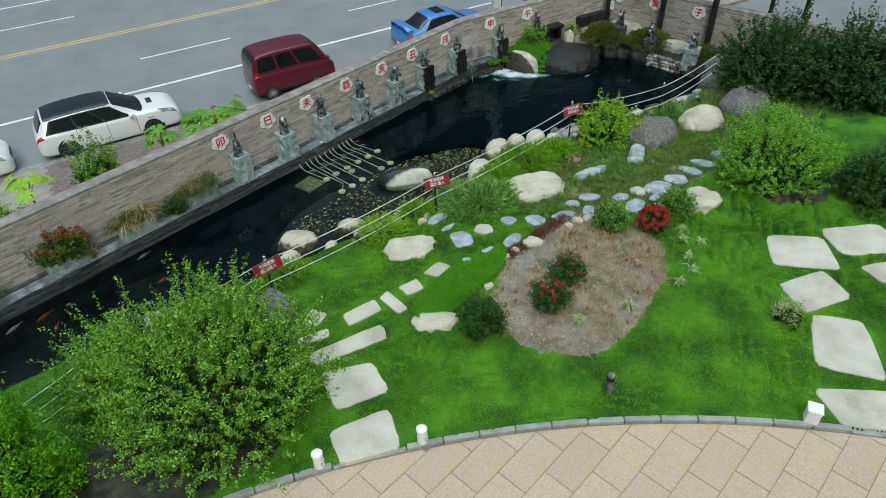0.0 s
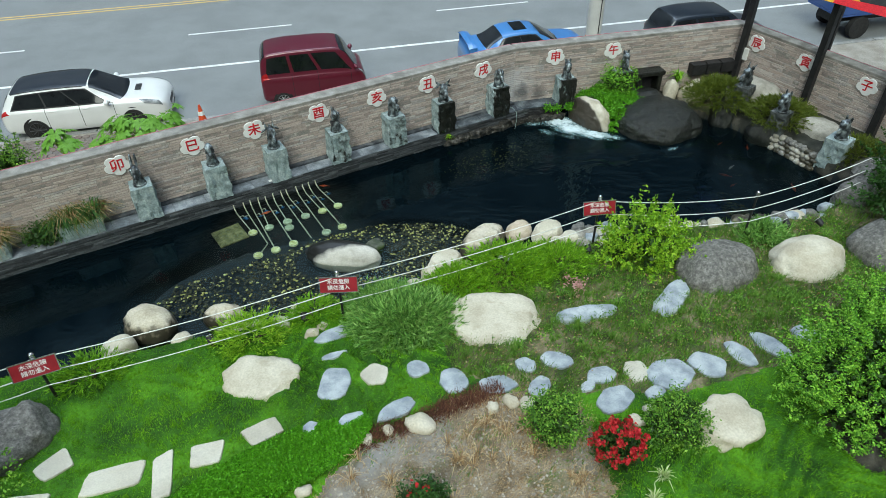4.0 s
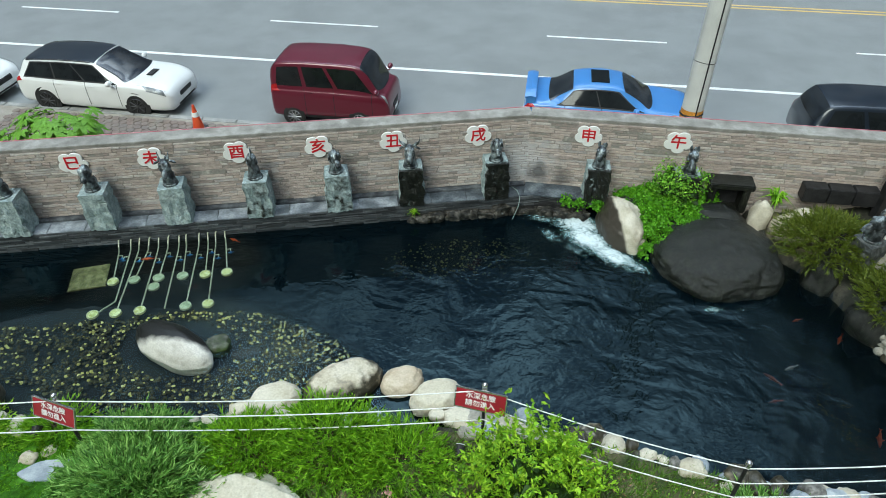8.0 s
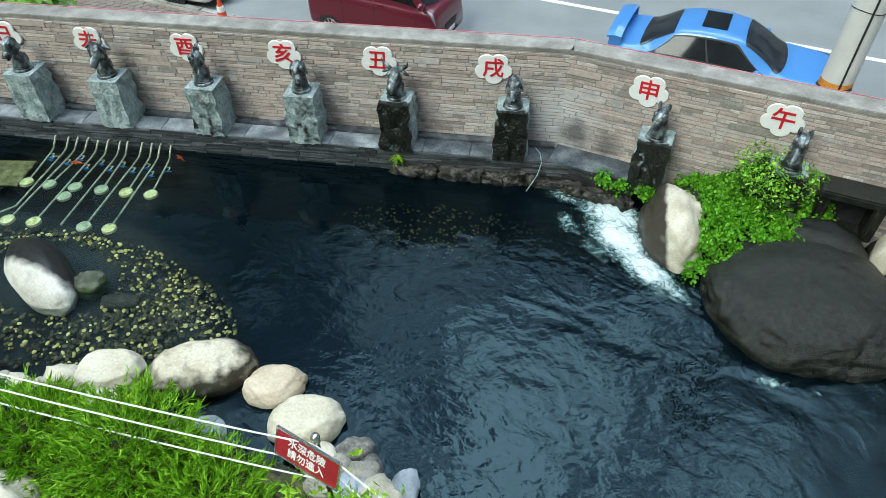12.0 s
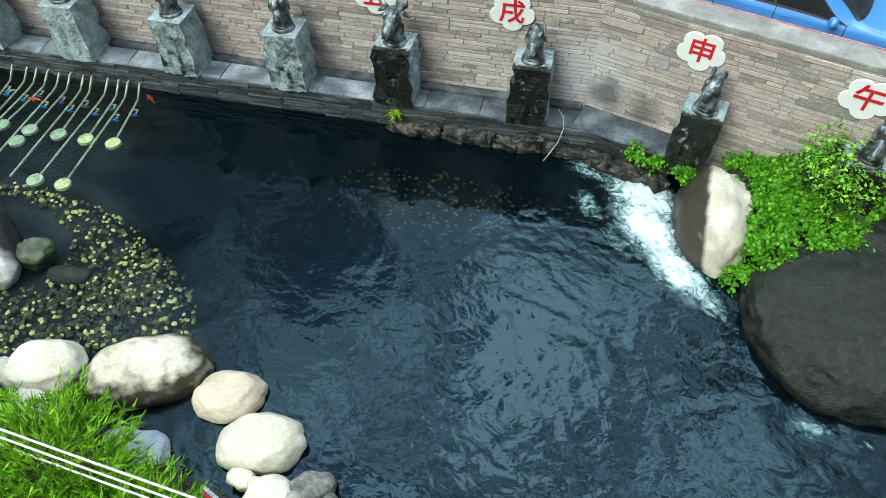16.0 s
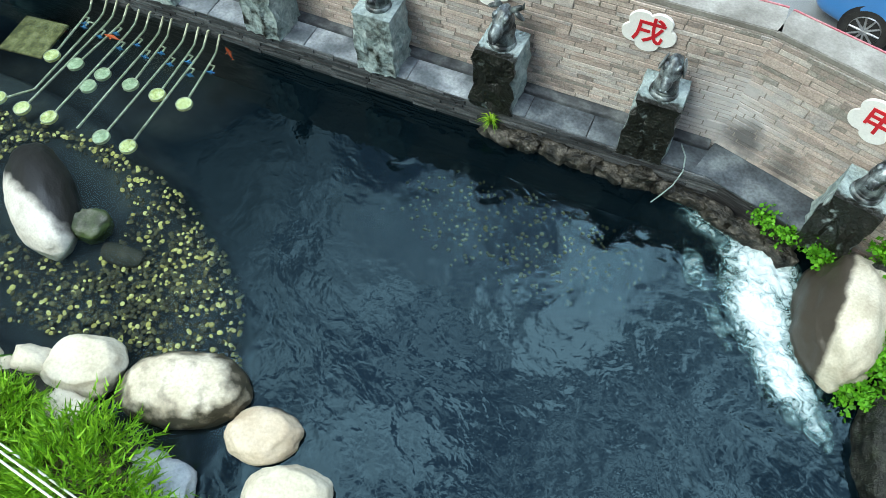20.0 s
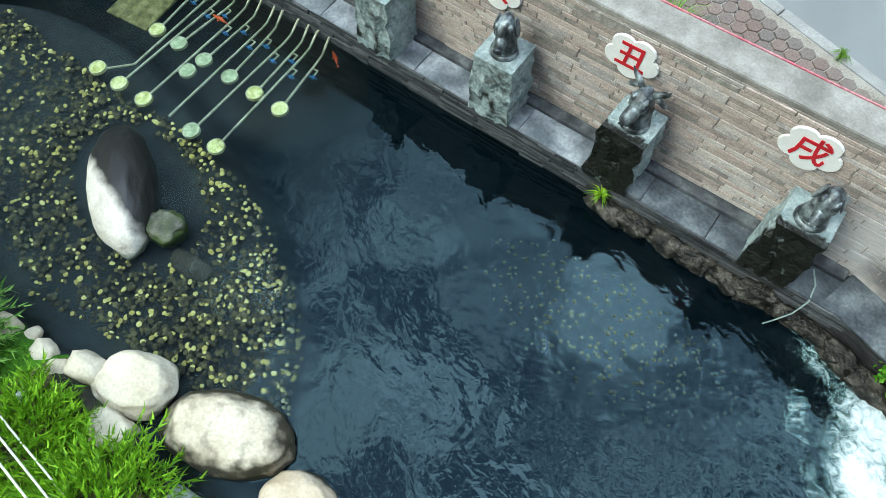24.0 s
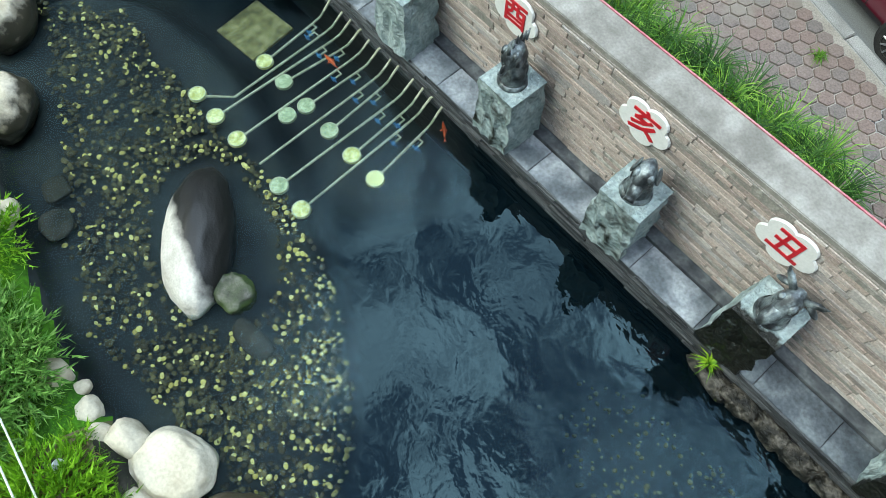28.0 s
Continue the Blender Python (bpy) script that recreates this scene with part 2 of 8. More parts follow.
M_SLAB = mat("sandstone_slab", [(0.40, 0.365, 0.29), (0.49, 0.455, 0.37), (0.56, 0.53, 0.44)], 1.6, 35, 0.86, 0.3, spread=0.10)
M_GRASSBASE = mat("lawn_soil", [(0.014, 0.065, 0.002), (0.035, 0.13, 0.004), (0.07, 0.22, 0.006)], 1.2, 30, 0.95, 0.5, spread=0.35)
M_WEEDBASE = mat("weedy_soil", [(0.03, 0.05, 0.012), (0.085, 0.085, 0.036), (0.21, 0.175, 0.105)], 2.4, 24, 0.95, 0.5, spread=0.35)
M_DRYBED = mat("dry_bed_soil", [(0.15, 0.115, 0.070), (0.215, 0.17, 0.115), (0.29, 0.24, 0.17)], 3.0, 60, 0.95, 0.8, spread=0.4, dist=0.02)
stained(M_DRYBED, (0.255, 0.245, 0.225), (0, 0, 0), 0.02, 0.16, 1.0, 0.8)
stained(M_DRYBED, (0.10, 0.115, 0.045), (0, 0, 0), 0.08, 0.24, 1.0, 1.7)
M_PONDBED = mat("pond_bed", [(0.004, 0.007, 0.009), (0.008, 0.014, 0.017), (0.018, 0.024, 0.022)], 1.2, 12, 0.8, 0.3, spread=0.4)
# wet earth, darkened further for shade under shrubs and overhanging grass
M_BANK = mat("shaded_earth", [(0.012, 0.014, 0.009), (0.028, 0.028, 0.02), (0.06, 0.055, 0.042)], 3, 30, 0.9, 0.6)
M_EARTH = mat("plain_earth", [(0.09, 0.10, 0.05), (0.15, 0.15, 0.09)], 0.4, 8, 0.95, 0.3)
M_ASPHALT = mat("asphalt", [(0.188, 0.199, 0.202), (0.204, 0.216, 0.219), (0.218, 0.231, 0.234)], 0.7, 70, 0.88, 0.3, spread=0.18)
M_LINE = mat("road_paint_white", [(0.62, 0.62, 0.61), (0.78, 0.78, 0.77)], 3, 30, 0.7, 0.1, spread=0.15)
M_LINE_Y = mat("road_paint_yellow", [(0.55, 0.36, 0.10), (0.66, 0.46, 0.16)], 3, 30, 0.7, 0.1, spread=0.15)
M_PAVER = mat("hexagon_paver", [(0.16, 0.115, 0.10), (0.20, 0.15, 0.13), (0.15, 0.13, 0.12), (0.23, 0.165, 0.14)], 2, 40, 0.88, 0.4, vary=2)
stained(M_PAVER, (0.21, 0.185, 0.155), (0, 0, 0), -0.05, 0.25, 1.0, 2.5)
M_PAVEBASE = mat("paver_joint", [(0.24, 0.215, 0.18), (0.33, 0.305, 0.265)], 2, 40, 0.95, 0.4)
M_KERB = mat("kerb_granite", [(0.24, 0.24, 0.23), (0.34, 0.34, 0.325)], 3, 60, 0.85, 0.4)
M_PATIO = mat("stamped_concrete", [(0.45, 0.325, 0.25), (0.48, 0.355, 0.265), (0.50, 0.385, 0.265), (0.46, 0.335, 0.255)], 1.0, 30, 0.8, 0.45, vary=1, spread=0.14, blend=0.6)
stained(M_PATIO, (0.50, 0.37, 0.14), (0, 0, 0), 0.08, 0.22, 1.0, 1.1)
stained(M_PATIO, (0.22, 0.16, 0.12), (0, 0, 0), 0.17, 0.28, 1.0, 2.3)
M_PATIOBASE = mat("patio_joint", [(0.24, 0.17, 0.125), (0.33, 0.25, 0.18)], 3, 50, 0.9, 0.4)
M_WHITE = mat("white_paint", [(0.78, 0.78, 0.76), (0.84, 0.84, 0.82)], 5, 50, 0.5, 0.05, spread=0.05)
M_RED = mat("red_paint", [(0.50, 0.012, 0.022), (0.62, 0.02, 0.03)], 5, 50, 0.5, 0.05, spread=0.06)
M_PINK = mat("faded_pink_strip", [(0.50, 0.12, 0.16), (0.55, 0.25, 0.27)], 5, 40, 0.6, 0.1)
M_SIGNRED = mat("sign_red", [(0.25, 0.012, 0.02), (0.33, 0.018, 0.028)], 5, 50, 0.4, 0.05, spread=0.08)
M_ROPE = mat("white_rope", [(0.66, 0.66, 0.62), (0.76, 0.76, 0.73)], 20, 90, 0.8, 0.3)
M_STEEL = mat("stainless_steel", [(0.5, 0.5, 0.5), (0.6, 0.6, 0.6)], 9, 50, 0.25, 0.05, metal=0.9)
M_DARKSTEEL = mat("black_steel", [(0.012, 0.012, 0.013), (0.025, 0.025, 0.026)], 6, 50, 0.5, 0.15)
M_PIPE = mat("mossy_pipe", [(0.34, 0.36, 0.24), (0.52, 0.53, 0.40)], 12, 40, 0.6, 0.2)
M_DISC_Y = mat("yellow_lid", [(0.42, 0.42, 0.13), (0.60, 0.60, 0.27), (0.74, 0.74, 0.42)], 14, 50, 0.6, 0.2)
M_DISC_G = mat("green_grey_lid", [(0.26, 0.33, 0.20), (0.38, 0.44, 0.28), (0.50, 0.55, 0.38)], 14, 50, 0.6, 0.2)
M_LID = mat("mossy_plate", [(0.085, 0.085, 0.028), (0.16, 0.15, 0.055), (0.24, 0.22, 0.10)], 9, 40, 0.7, 0.3)
M_PEBBLE = mat("olive_pebbles", [(0.012, 0.013, 0.008), (0.026, 0.024, 0.012), (0.05, 0.046, 0.020), (0.085, 0.078, 0.034), (0.15, 0.135, 0.06)], 20, 60, 0.7, 0.2, vary=2, blend=0.35)
M_PEBBLE_Y = mat("bright_pebbles", [(0.26, 0.22, 0.07), (0.42, 0.37, 0.10), (0.56, 0.52, 0.17), (0.70, 0.65, 0.30)], 20, 60, 0.7, 0.2, vary=2, blend=0.35)
M_BARK = mat("bark", [(0.06, 0.045, 0.03), (0.12, 0.09, 0.06)], 8, 40, 0.9, 0.6)
M_GLASS = mat("car_glass", [(0.008, 0.010, 0.011), (0.014, 0.017, 0.018)], 3, 30, 0.08, 0.0, spread=0.05, spec=0.4)
M_TYRE = mat("tyre_rubber", [(0.018, 0.018, 0.018), (0.03, 0.03, 0.03)], 8, 60, 0.85, 0.3)
M_RIM = mat("alloy_rim", [(0.42, 0.42, 0.43), (0.55, 0.55, 0.56)], 8, 40, 0.3, 0.05, metal=0.8)
M_LAMPW = mat("clear_lamp", [(0.55, 0.57, 0.58), (0.7, 0.72, 0.73)], 12, 40, 0.15, 0.1)
M_LAMPR = mat("red_lamp", [(0.35, 0.01, 0.015), (0.45, 0.02, 0.02)], 12, 40, 0.2, 0.05)
M_BLACKP = mat("black_plastic", [(0.014, 0.014, 0.015), (0.026, 0.026, 0.027)], 9, 50, 0.55, 0.1)
M_POLE = mat("pole_concrete", [(0.56, 0.57, 0.55), (0.66, 0.67, 0.64)], 2, 50, 0.85, 0.15, spread=0.06)
M_ORANGE = mat("orange_paint", [(0.55, 0.22, 0.03), (0.68, 0.30, 0.05)], 4, 40, 0.6, 0.1)


def leaf(name, cols, tr=0.18, rough=0.55, scale=3.0, blend=0.25):
    return mat(name, cols, scale, 30, rough, 0.0, vary=2, spread=0.2, leafy=tr, spec=0.3, blend=blend)


L_BIG = leaf("leaves_mid_green", [(0.030, 0.10, 0.012), (0.07, 0.20, 0.018), (0.15, 0.34, 0.035), (0.34, 0.56, 0.07)], 0.14)
L_CONIFER = leaf("leaves_vivid_conifer", [(0.06, 0.23, 0.005), (0.13, 0.40, 0.010), (0.23, 0.56, 0.02)])
L_DARK = leaf("leaves_dark_green", [(0.012, 0.045, 0.008), (0.03, 0.10, 0.014), (0.07, 0.19, 0.03)])
# inner leaves: the shade inside a crown is put into this green
L_INNER_SHADE = leaf("leaves_inner_shade", [(0.012, 0.034, 0.006), (0.024, 0.064, 0.009), (0.042, 0.10, 0.014)], 0.05)
L_FINE = leaf("leaves_fine_green", [(0.040, 0.125, 0.012), (0.09, 0.25, 0.020), (0.19, 0.42, 0.04), (0.38, 0.62, 0.08)], 0.16)
L_BRIGHT = leaf("leaves_yellow_green", [(0.08, 0.22, 0.01), (0.17, 0.38, 0.015), (0.31, 0.55, 0.03), (0.46, 0.66, 0.05)])
L_LIGHT = leaf("leaves_light_green", [(0.03, 0.12, 0.008), (0.09, 0.28, 0.018), (0.22, 0.50, 0.045), (0.34, 0.62, 0.06)], 0.12)
L_JUNIPER = leaf("leaves_juniper", [(0.035, 0.11, 0.02), (0.11, 0.28, 0.045), (0.22, 0.44, 0.09), (0.38, 0.60, 0.17)])
L_FEATHER = leaf("leaves_feathery", [(0.06, 0.18, 0.006), (0.16, 0.38, 0.012), (0.30, 0.56, 0.03)])
L_OLIVE = leaf("leaves_olive_conifer", [(0.045, 0.075, 0.008), (0.10, 0.14, 0.012), (0.17, 0.20, 0.03)])
L_CREEP = leaf("leaves_creeper", [(0.04, 0.16, 0.008), (0.09, 0.31, 0.012), (0.17, 0.46, 0.025)])
L_COVER = leaf("leaves_ground_cover", [(0.045, 0.20, 0.006), (0.09, 0.33, 0.010), (0.16, 0.46, 0.02)])
L_GRASS = leaf("grass_blades", [(0.030, 0.11, 0.002), (0.075, 0.23, 0.003), (0.14, 0.35, 0.004), (0.29, 0.54, 0.008)], 0.12, 0.8, 2.2, 0.72)
L_GRASS_PALE = leaf("grass_blades_worn", [(0.08, 0.24, 0.003), (0.15, 0.37, 0.004), (0.25, 0.50, 0.008), (0.40, 0.58, 0.03)], 0.12, 0.8, 2.2, 0.7)
L_WEED = leaf("weed_blades", [(0.035, 0.10, 0.010), (0.075, 0.19, 0.016), (0.14, 0.27, 0.03), (0.30, 0.27, 0.11)], 0.25, 0.7, 6.0, 0.6)
L_STRAW = leaf("dry_straw", [(0.15, 0.07, 0.028), (0.33, 0.20, 0.09), (0.47, 0.34, 0.18), (0.62, 0.50, 0.31)], 0.1, 0.85, 3.0, 0.3)
L_REDSTALK = leaf("dead_red_stalks", [(0.05, 0.02, 0.014), (0.12, 0.045, 0.028), (0.24, 0.11, 0.06)], 0.1, 0.8)
L_STRIPE = leaf("leaves_pale_striped", [(0.20, 0.32, 0.08), (0.38, 0.48, 0.18), (0.58, 0.64, 0.38)], 0.25)
L_FLOWER = leaf("red_flowers", [(0.35, 0.012, 0.02), (0.55, 0.02, 0.03), (0.72, 0.07, 0.06)], 0.2)
L_PINKF = leaf("pink_flowers", [(0.45, 0.22, 0.20), (0.6, 0.36, 0.32)], 0.2)


# ---- small tools ----
def link(name, me, parent=None, label="", material=None, smooth=False):
    if material:
        me.materials.append(material)
    if smooth:
        me.polygons.foreach_set("use_smooth", [True] * len(me.polygons))
    ob = new(name, me)
    if parent:
        ob.parent = parent
    if label:
        ob["label"] = label
    return ob


def part(name, bm, material, parent=None, label="", smooth=False):
    me = bpy.data.meshes.new(name)
    bmesh.ops.recalc_face_normals(bm, faces=bm.faces)
    bm.to_mesh(me)
    bm.free()
    return link(name, me, parent, label, material, smooth)


def thing(name, loc, label, category, group="", rz=0.0, kind=""):
    ob = new(name)
    ob.empty_display_size = 0.1
    ob.matrix_basis = pose(*loc, 0, 0, rz)
    return tagged(ob, label, category, group, kind)


def np_mesh(name, verts, faces, material, parent=None, label="", smooth=False):
    """A mesh from arrays: verts (n, 3), faces (m, k)."""
    me = bpy.data.meshes.new(name)
    verts, faces = np.asarray(verts, np.float32), np.asarray(faces, np.int32)
    k = faces.shape[1]
    me.vertices.add(len(verts))
    me.vertices.foreach_set("co", verts.ravel())
    me.loops.add(faces.size)
    me.loops.foreach_set("vertex_index", faces.ravel())
    me.polygons.add(len(faces))
    me.polygons.foreach_set("loop_start", np.arange(0, faces.size, k, dtype=np.int32))
    me.polygons.foreach_set("loop_total", np.full(len(faces), k, np.int32))
    me.update(calc_edges=True)
    return link(name, me, parent, label, material, smooth)


def box(bm, x0, x1, y0, y1, z0, z1, m=None, bev=0.0):
    r = bmesh.ops.create_cube(bm, size=1)
    v = r["verts"]
    bmesh.ops.transform(bm, verts=v, matrix=Matrix.Translation(((x0 + x1) / 2, (y0 + y1) / 2, (z0 + z1) / 2)) @ Matrix.Diagonal((x1 - x0, y1 - y0, z1 - z0, 1)))
    if bev:
        es = list({e for q in v for e in q.link_edges})
        out = bmesh.ops.bevel(bm, geom=es, offset=bev, segments=2, affect="EDGES")
        v = list({q for fc in out["faces"] for q in fc.verts} | {q for q in v if q.is_valid})
    if m:
        bmesh.ops.transform(bm, verts=v, matrix=m)
    return v


def rod(bm, a, b, r0, r1=None, seg=10):
    a, b = Vector(a), Vector(b)
    r1 = r0 if r1 is None else r1
    m = Matrix.Translation((a + b) / 2) @ (b - a).to_track_quat("Z", "Y").to_matrix().to_4x4()
    return bmesh.ops.create_cone(bm, cap_ends=True, segments=seg, radius1=r0, radius2=r1, depth=(b - a).length, matrix=m)["verts"]


def tube(bm, pts, r, seg=6):
    """A bent tube through points; r a radius or one for each point."""
    pts = [Vector(p) for p in pts]
    rs = [r] * len(pts) if isinstance(r, (int, float)) else r
    rings = []
    for i, p in enumerate(pts):
        d = (pts[min(i + 1, len(pts) - 1)] - pts[max(i - 1, 0)]).normalized()
        q = d.to_track_quat("Z", "Y")
        rings.append([bm.verts.new(p + q @ Vector((math.cos(6.2832 * k / seg), math.sin(6.2832 * k / seg), 0)) * rs[i]) for k in range(seg)])
    for a, b in zip(rings, rings[1:]):
        for k in range(seg):
            bm.faces.new((a[k], a[(k + 1) % seg], b[(k + 1) % seg], b[k]))
    bm.faces.new(rings[0]), bm.faces.new(rings[-1])


def blob(bm, c, s, seed=0, rough=0.12, sub=3, m=None):
    """A noisy ellipsoid."""
    v = bmesh.ops.create_icosphere(bm, subdivisions=sub, radius=1)["verts"]
    for q in v:
        k = 1 + rough * noise.noise(q.co * 1.7 + Vector((seed * 3.1, seed, 7))) + 0.4 * rough * noise.noise(q.co * 4.5 + Vector((seed, 5, seed)))
        q.co = Vector((q.co.x * s[0], q.co.y * s[1], q.co.z * s[2])) * k
    bmesh.ops.transform(bm, verts=v, matrix=Matrix.Translation(c) @ (m or Matrix()))
    return v


def rock(name, loc, size, rz, seed, material, label, sub=4, square=0.0, rough=0.16, flat=0.0, category="boulder", group=""):
    """One boulder; square pushes it towards a block, flat planes its top."""
    bm = bmesh.new()
    v = bmesh.ops.create_icosphere(bm, subdivisions=sub, radius=1)["verts"]
    for q in v:
        d = q.co.normalized()
        if square:
            w = (abs(d.x) ** 3.5 + abs(d.y) ** 3.5 + abs(d.z) ** 3.5) ** (-1 / 3.5)
            d = d * ((1 - square) + square * w)
        k = 1 + rough * noise.noise(d * 1.3 + Vector((seed * 2.3, seed, 1))) + rough * 0.5 * noise.noise(d * 3.1 + Vector((1, seed, 3))) + rough * 0.24 * noise.noise(d * 8 + Vector((seed, 2, 1)))
        if sub > 5:
            k += 0.012 * noise.noise(d * 17) + 0.008 * noise.noise(d * 31)
        z = d.z * k
        if flat and z > flat:
            z = flat + (z - flat) * 0.25
        q.co = Vector((d.x * k * size[0] / 2, d.y * k * size[1] / 2, z * size[2]))
    ob = part(name, bm, material, None, smooth=True)
    ob.matrix_basis = pose(*loc, 0, 0, rz)
    return tagged(ob, label, category, group)


# ---- the lie of the land ----
SHORE_X = (-40, -15, -12.3, -8.7, -5.9, -3.7, -2.9, -1.9, 0.5, 1.1, 2.0, 2.9, 4.5, 6.1, 7.2, 9)
SHORE_Y = (-12, -7.45, -7.05, -6.95, -6.7, -6.45, -6.15, -5.98, -5.78, -5.55, -5.75, -5.8, -6.1, -6.2, -5.9, -5.0)
EAST_Y, EAST_X = (-7, -4.6, -3.4, -2.6, -1.6, -0.9, 1), (7.7, 7.5, 7.2, 6.9, 6.45, 5.7, 5.4)
LAWN_Y, LAWN_Z = (-600, -16, -13, -11, -10, -8.7, -7.5, -6.6, -6), (0.84, 0.84, 0.86, 0.77, 0.67, 0.48, 0.29, 0.21, 0.16)
WALL_U, WALL_N = Vector((0.959, 0.2825, 0)), Vector((0.2825, -0.959, 0))
KINK, CORNER, WALL_END = Vector((1.0, 0.30, 0)), Vector((7.78, 0.30, 0)), Vector((11.4, -10.3, 0))
WALL_TOP, LEDGE_Z, ROAD_Z = 1.93, 0.38, -0.71
PATIO = (-15.2, -31.5, 19.1)


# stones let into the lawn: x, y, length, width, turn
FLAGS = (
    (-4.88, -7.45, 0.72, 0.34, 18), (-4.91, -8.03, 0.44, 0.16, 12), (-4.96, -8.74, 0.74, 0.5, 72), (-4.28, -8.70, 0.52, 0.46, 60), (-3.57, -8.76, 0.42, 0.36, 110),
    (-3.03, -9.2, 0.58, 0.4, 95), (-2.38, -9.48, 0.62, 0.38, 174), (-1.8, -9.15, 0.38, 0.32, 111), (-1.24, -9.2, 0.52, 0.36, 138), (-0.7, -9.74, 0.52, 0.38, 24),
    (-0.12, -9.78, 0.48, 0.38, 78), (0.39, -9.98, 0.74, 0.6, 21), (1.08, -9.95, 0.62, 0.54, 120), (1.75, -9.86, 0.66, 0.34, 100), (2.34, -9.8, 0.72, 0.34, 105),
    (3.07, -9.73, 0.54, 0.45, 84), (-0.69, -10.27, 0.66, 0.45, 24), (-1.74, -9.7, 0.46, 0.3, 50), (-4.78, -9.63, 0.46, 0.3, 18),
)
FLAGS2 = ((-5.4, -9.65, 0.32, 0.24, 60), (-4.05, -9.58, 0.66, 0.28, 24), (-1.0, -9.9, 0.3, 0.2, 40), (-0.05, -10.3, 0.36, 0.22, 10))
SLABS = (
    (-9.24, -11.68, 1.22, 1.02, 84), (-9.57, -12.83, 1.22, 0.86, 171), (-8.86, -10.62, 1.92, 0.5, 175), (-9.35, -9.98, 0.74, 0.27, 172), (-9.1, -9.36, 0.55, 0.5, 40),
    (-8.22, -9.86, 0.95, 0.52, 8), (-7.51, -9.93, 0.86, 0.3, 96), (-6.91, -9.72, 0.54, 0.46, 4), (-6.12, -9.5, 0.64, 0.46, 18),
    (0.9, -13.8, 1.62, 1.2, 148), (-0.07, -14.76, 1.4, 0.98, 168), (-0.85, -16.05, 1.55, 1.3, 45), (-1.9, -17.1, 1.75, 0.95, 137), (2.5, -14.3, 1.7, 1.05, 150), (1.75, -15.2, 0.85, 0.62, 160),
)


def stone_gap(x, y):
    """How far outside the nearest stone of the lawn a place lies (0.5 is its edge)."""
    g = np.full(np.shape(x), 9.0)
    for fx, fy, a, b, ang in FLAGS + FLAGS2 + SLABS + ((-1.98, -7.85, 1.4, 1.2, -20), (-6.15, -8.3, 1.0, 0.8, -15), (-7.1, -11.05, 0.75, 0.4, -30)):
        c, s = math.cos(radians(ang)), math.sin(radians(ang))
        u, v = (x - fx) * c + (y - fy) * s, -(x - fx) * s + (y - fy) * c
        g = np.minimum(g, np.maximum(np.abs(u) / a, np.abs(v) / b))
    return g


def wall_y(x):
    return np.minimum(0.2945 * x, 0.30)


def wall_x(y):
    return CORNER.x + (0.30 - y) * (WALL_END.x - CORNER.x) / (0.30 - WALL_END.y)


def pond_depth(x, y):
    """How far inside the pond's edge a place lies, in metres."""
    return np.minimum(np.minimum(y - np.interp(x, SHORE_X, SHORE_Y), np.interp(y, EAST_Y, EAST_X) - x), 3)


def lawn_z(x, y):
    east = np.clip((x - 6.2) / 1.5, 0, 1) * np.clip((y + 8.5) / 2.5, 0, 1)
    return np.interp(y, LAWN_Y, LAWN_Z) + 0.3 * east


def wave(x, y):
    return 0.5 * np.sin(3.1 * x + 1.3 * np.sin(1.7 * y)) * np.sin(2.7 * y + 0.8 * np.sin(2.3 * x)) + 0.5 * np.sin(9.1 * x + 2 * np.sin(5.3 * y)) * np.sin(8.3 * y + 1.9 * np.sin(6.1 * x))


def tuft(x, y):
    """Height of the soft mounds that the grass grows in."""
    big = 0.14 + 0.10 * np.sin(0.9 * x + 1.1 * np.sin(0.7 * y)) * np.sin(0.8 * y + 0.9) + 0.75 * np.exp(-((x - 1.2) ** 2 / 3 + (y + 13.3) ** 2 / 3.5)) + 0.55 * np.exp(-((x + 4.3) ** 2 / 5 + (y + 8.3) ** 2 / 1.2)) + 0.4 * np.exp(-((x + 8.0) ** 2 / 2.5 + (y + 11.4) ** 2 / 0.8)) + 0.4 * np.exp(-((x + 1.6) ** 2 / 1.2 + (y + 15.8) ** 2 / 1.5))
    fine = np.abs(np.sin(7 * x + 3 * y + 2.2 * np.sin(4.1 * y + 0.6 * x) + 1.6 * np.sin(1.3 * x)) * np.sin(9 * y - 2 * x + 2.0 * np.sin(4.3 * x - 0.9 * y))) ** 0.6
    return np.where(bed_in(x, y) < 1, 0.02 * wave(x, y), 0.02 * wave(x, y) + 0.38 * big * (fine - 0.5)) * np.clip((stone_gap(x, y) - 0.46) / 0.16, 0, 1)


def bed_in(x, y):
    """Inside the dry flower bed (below 1)."""
    a = radians(28)
    u, v = (x + 3.62) * math.cos(a) + (y + 11.6) * math.sin(a), -(x + 3.62) * math.sin(a) + (y + 11.6) * math.cos(a)
    return (np.abs(u) / 2.55) ** 2.4 + (np.abs(v) / 1.62) ** 2.4 + 0.12 * wave(x * 0.6, y * 0.6) + 0.10 * wave(1.7 * x, 1.7 * y)


def weed_in(x, y):
    """Where the lawn turns to weeds and bare soil: above 0."""
    south = np.interp(x, (-3.4, -1.6, 0.5, 2.6, 6), (-8.8, -9.9, -10.4, -10.2, -9.8))
    return np.minimum(np.minimum(y - south, (x + 3.0) * 0.9), 1.0)


def patio_in(x, y):
    return PATIO[2] - np.hypot(x - PATIO[0], y - PATIO[1])


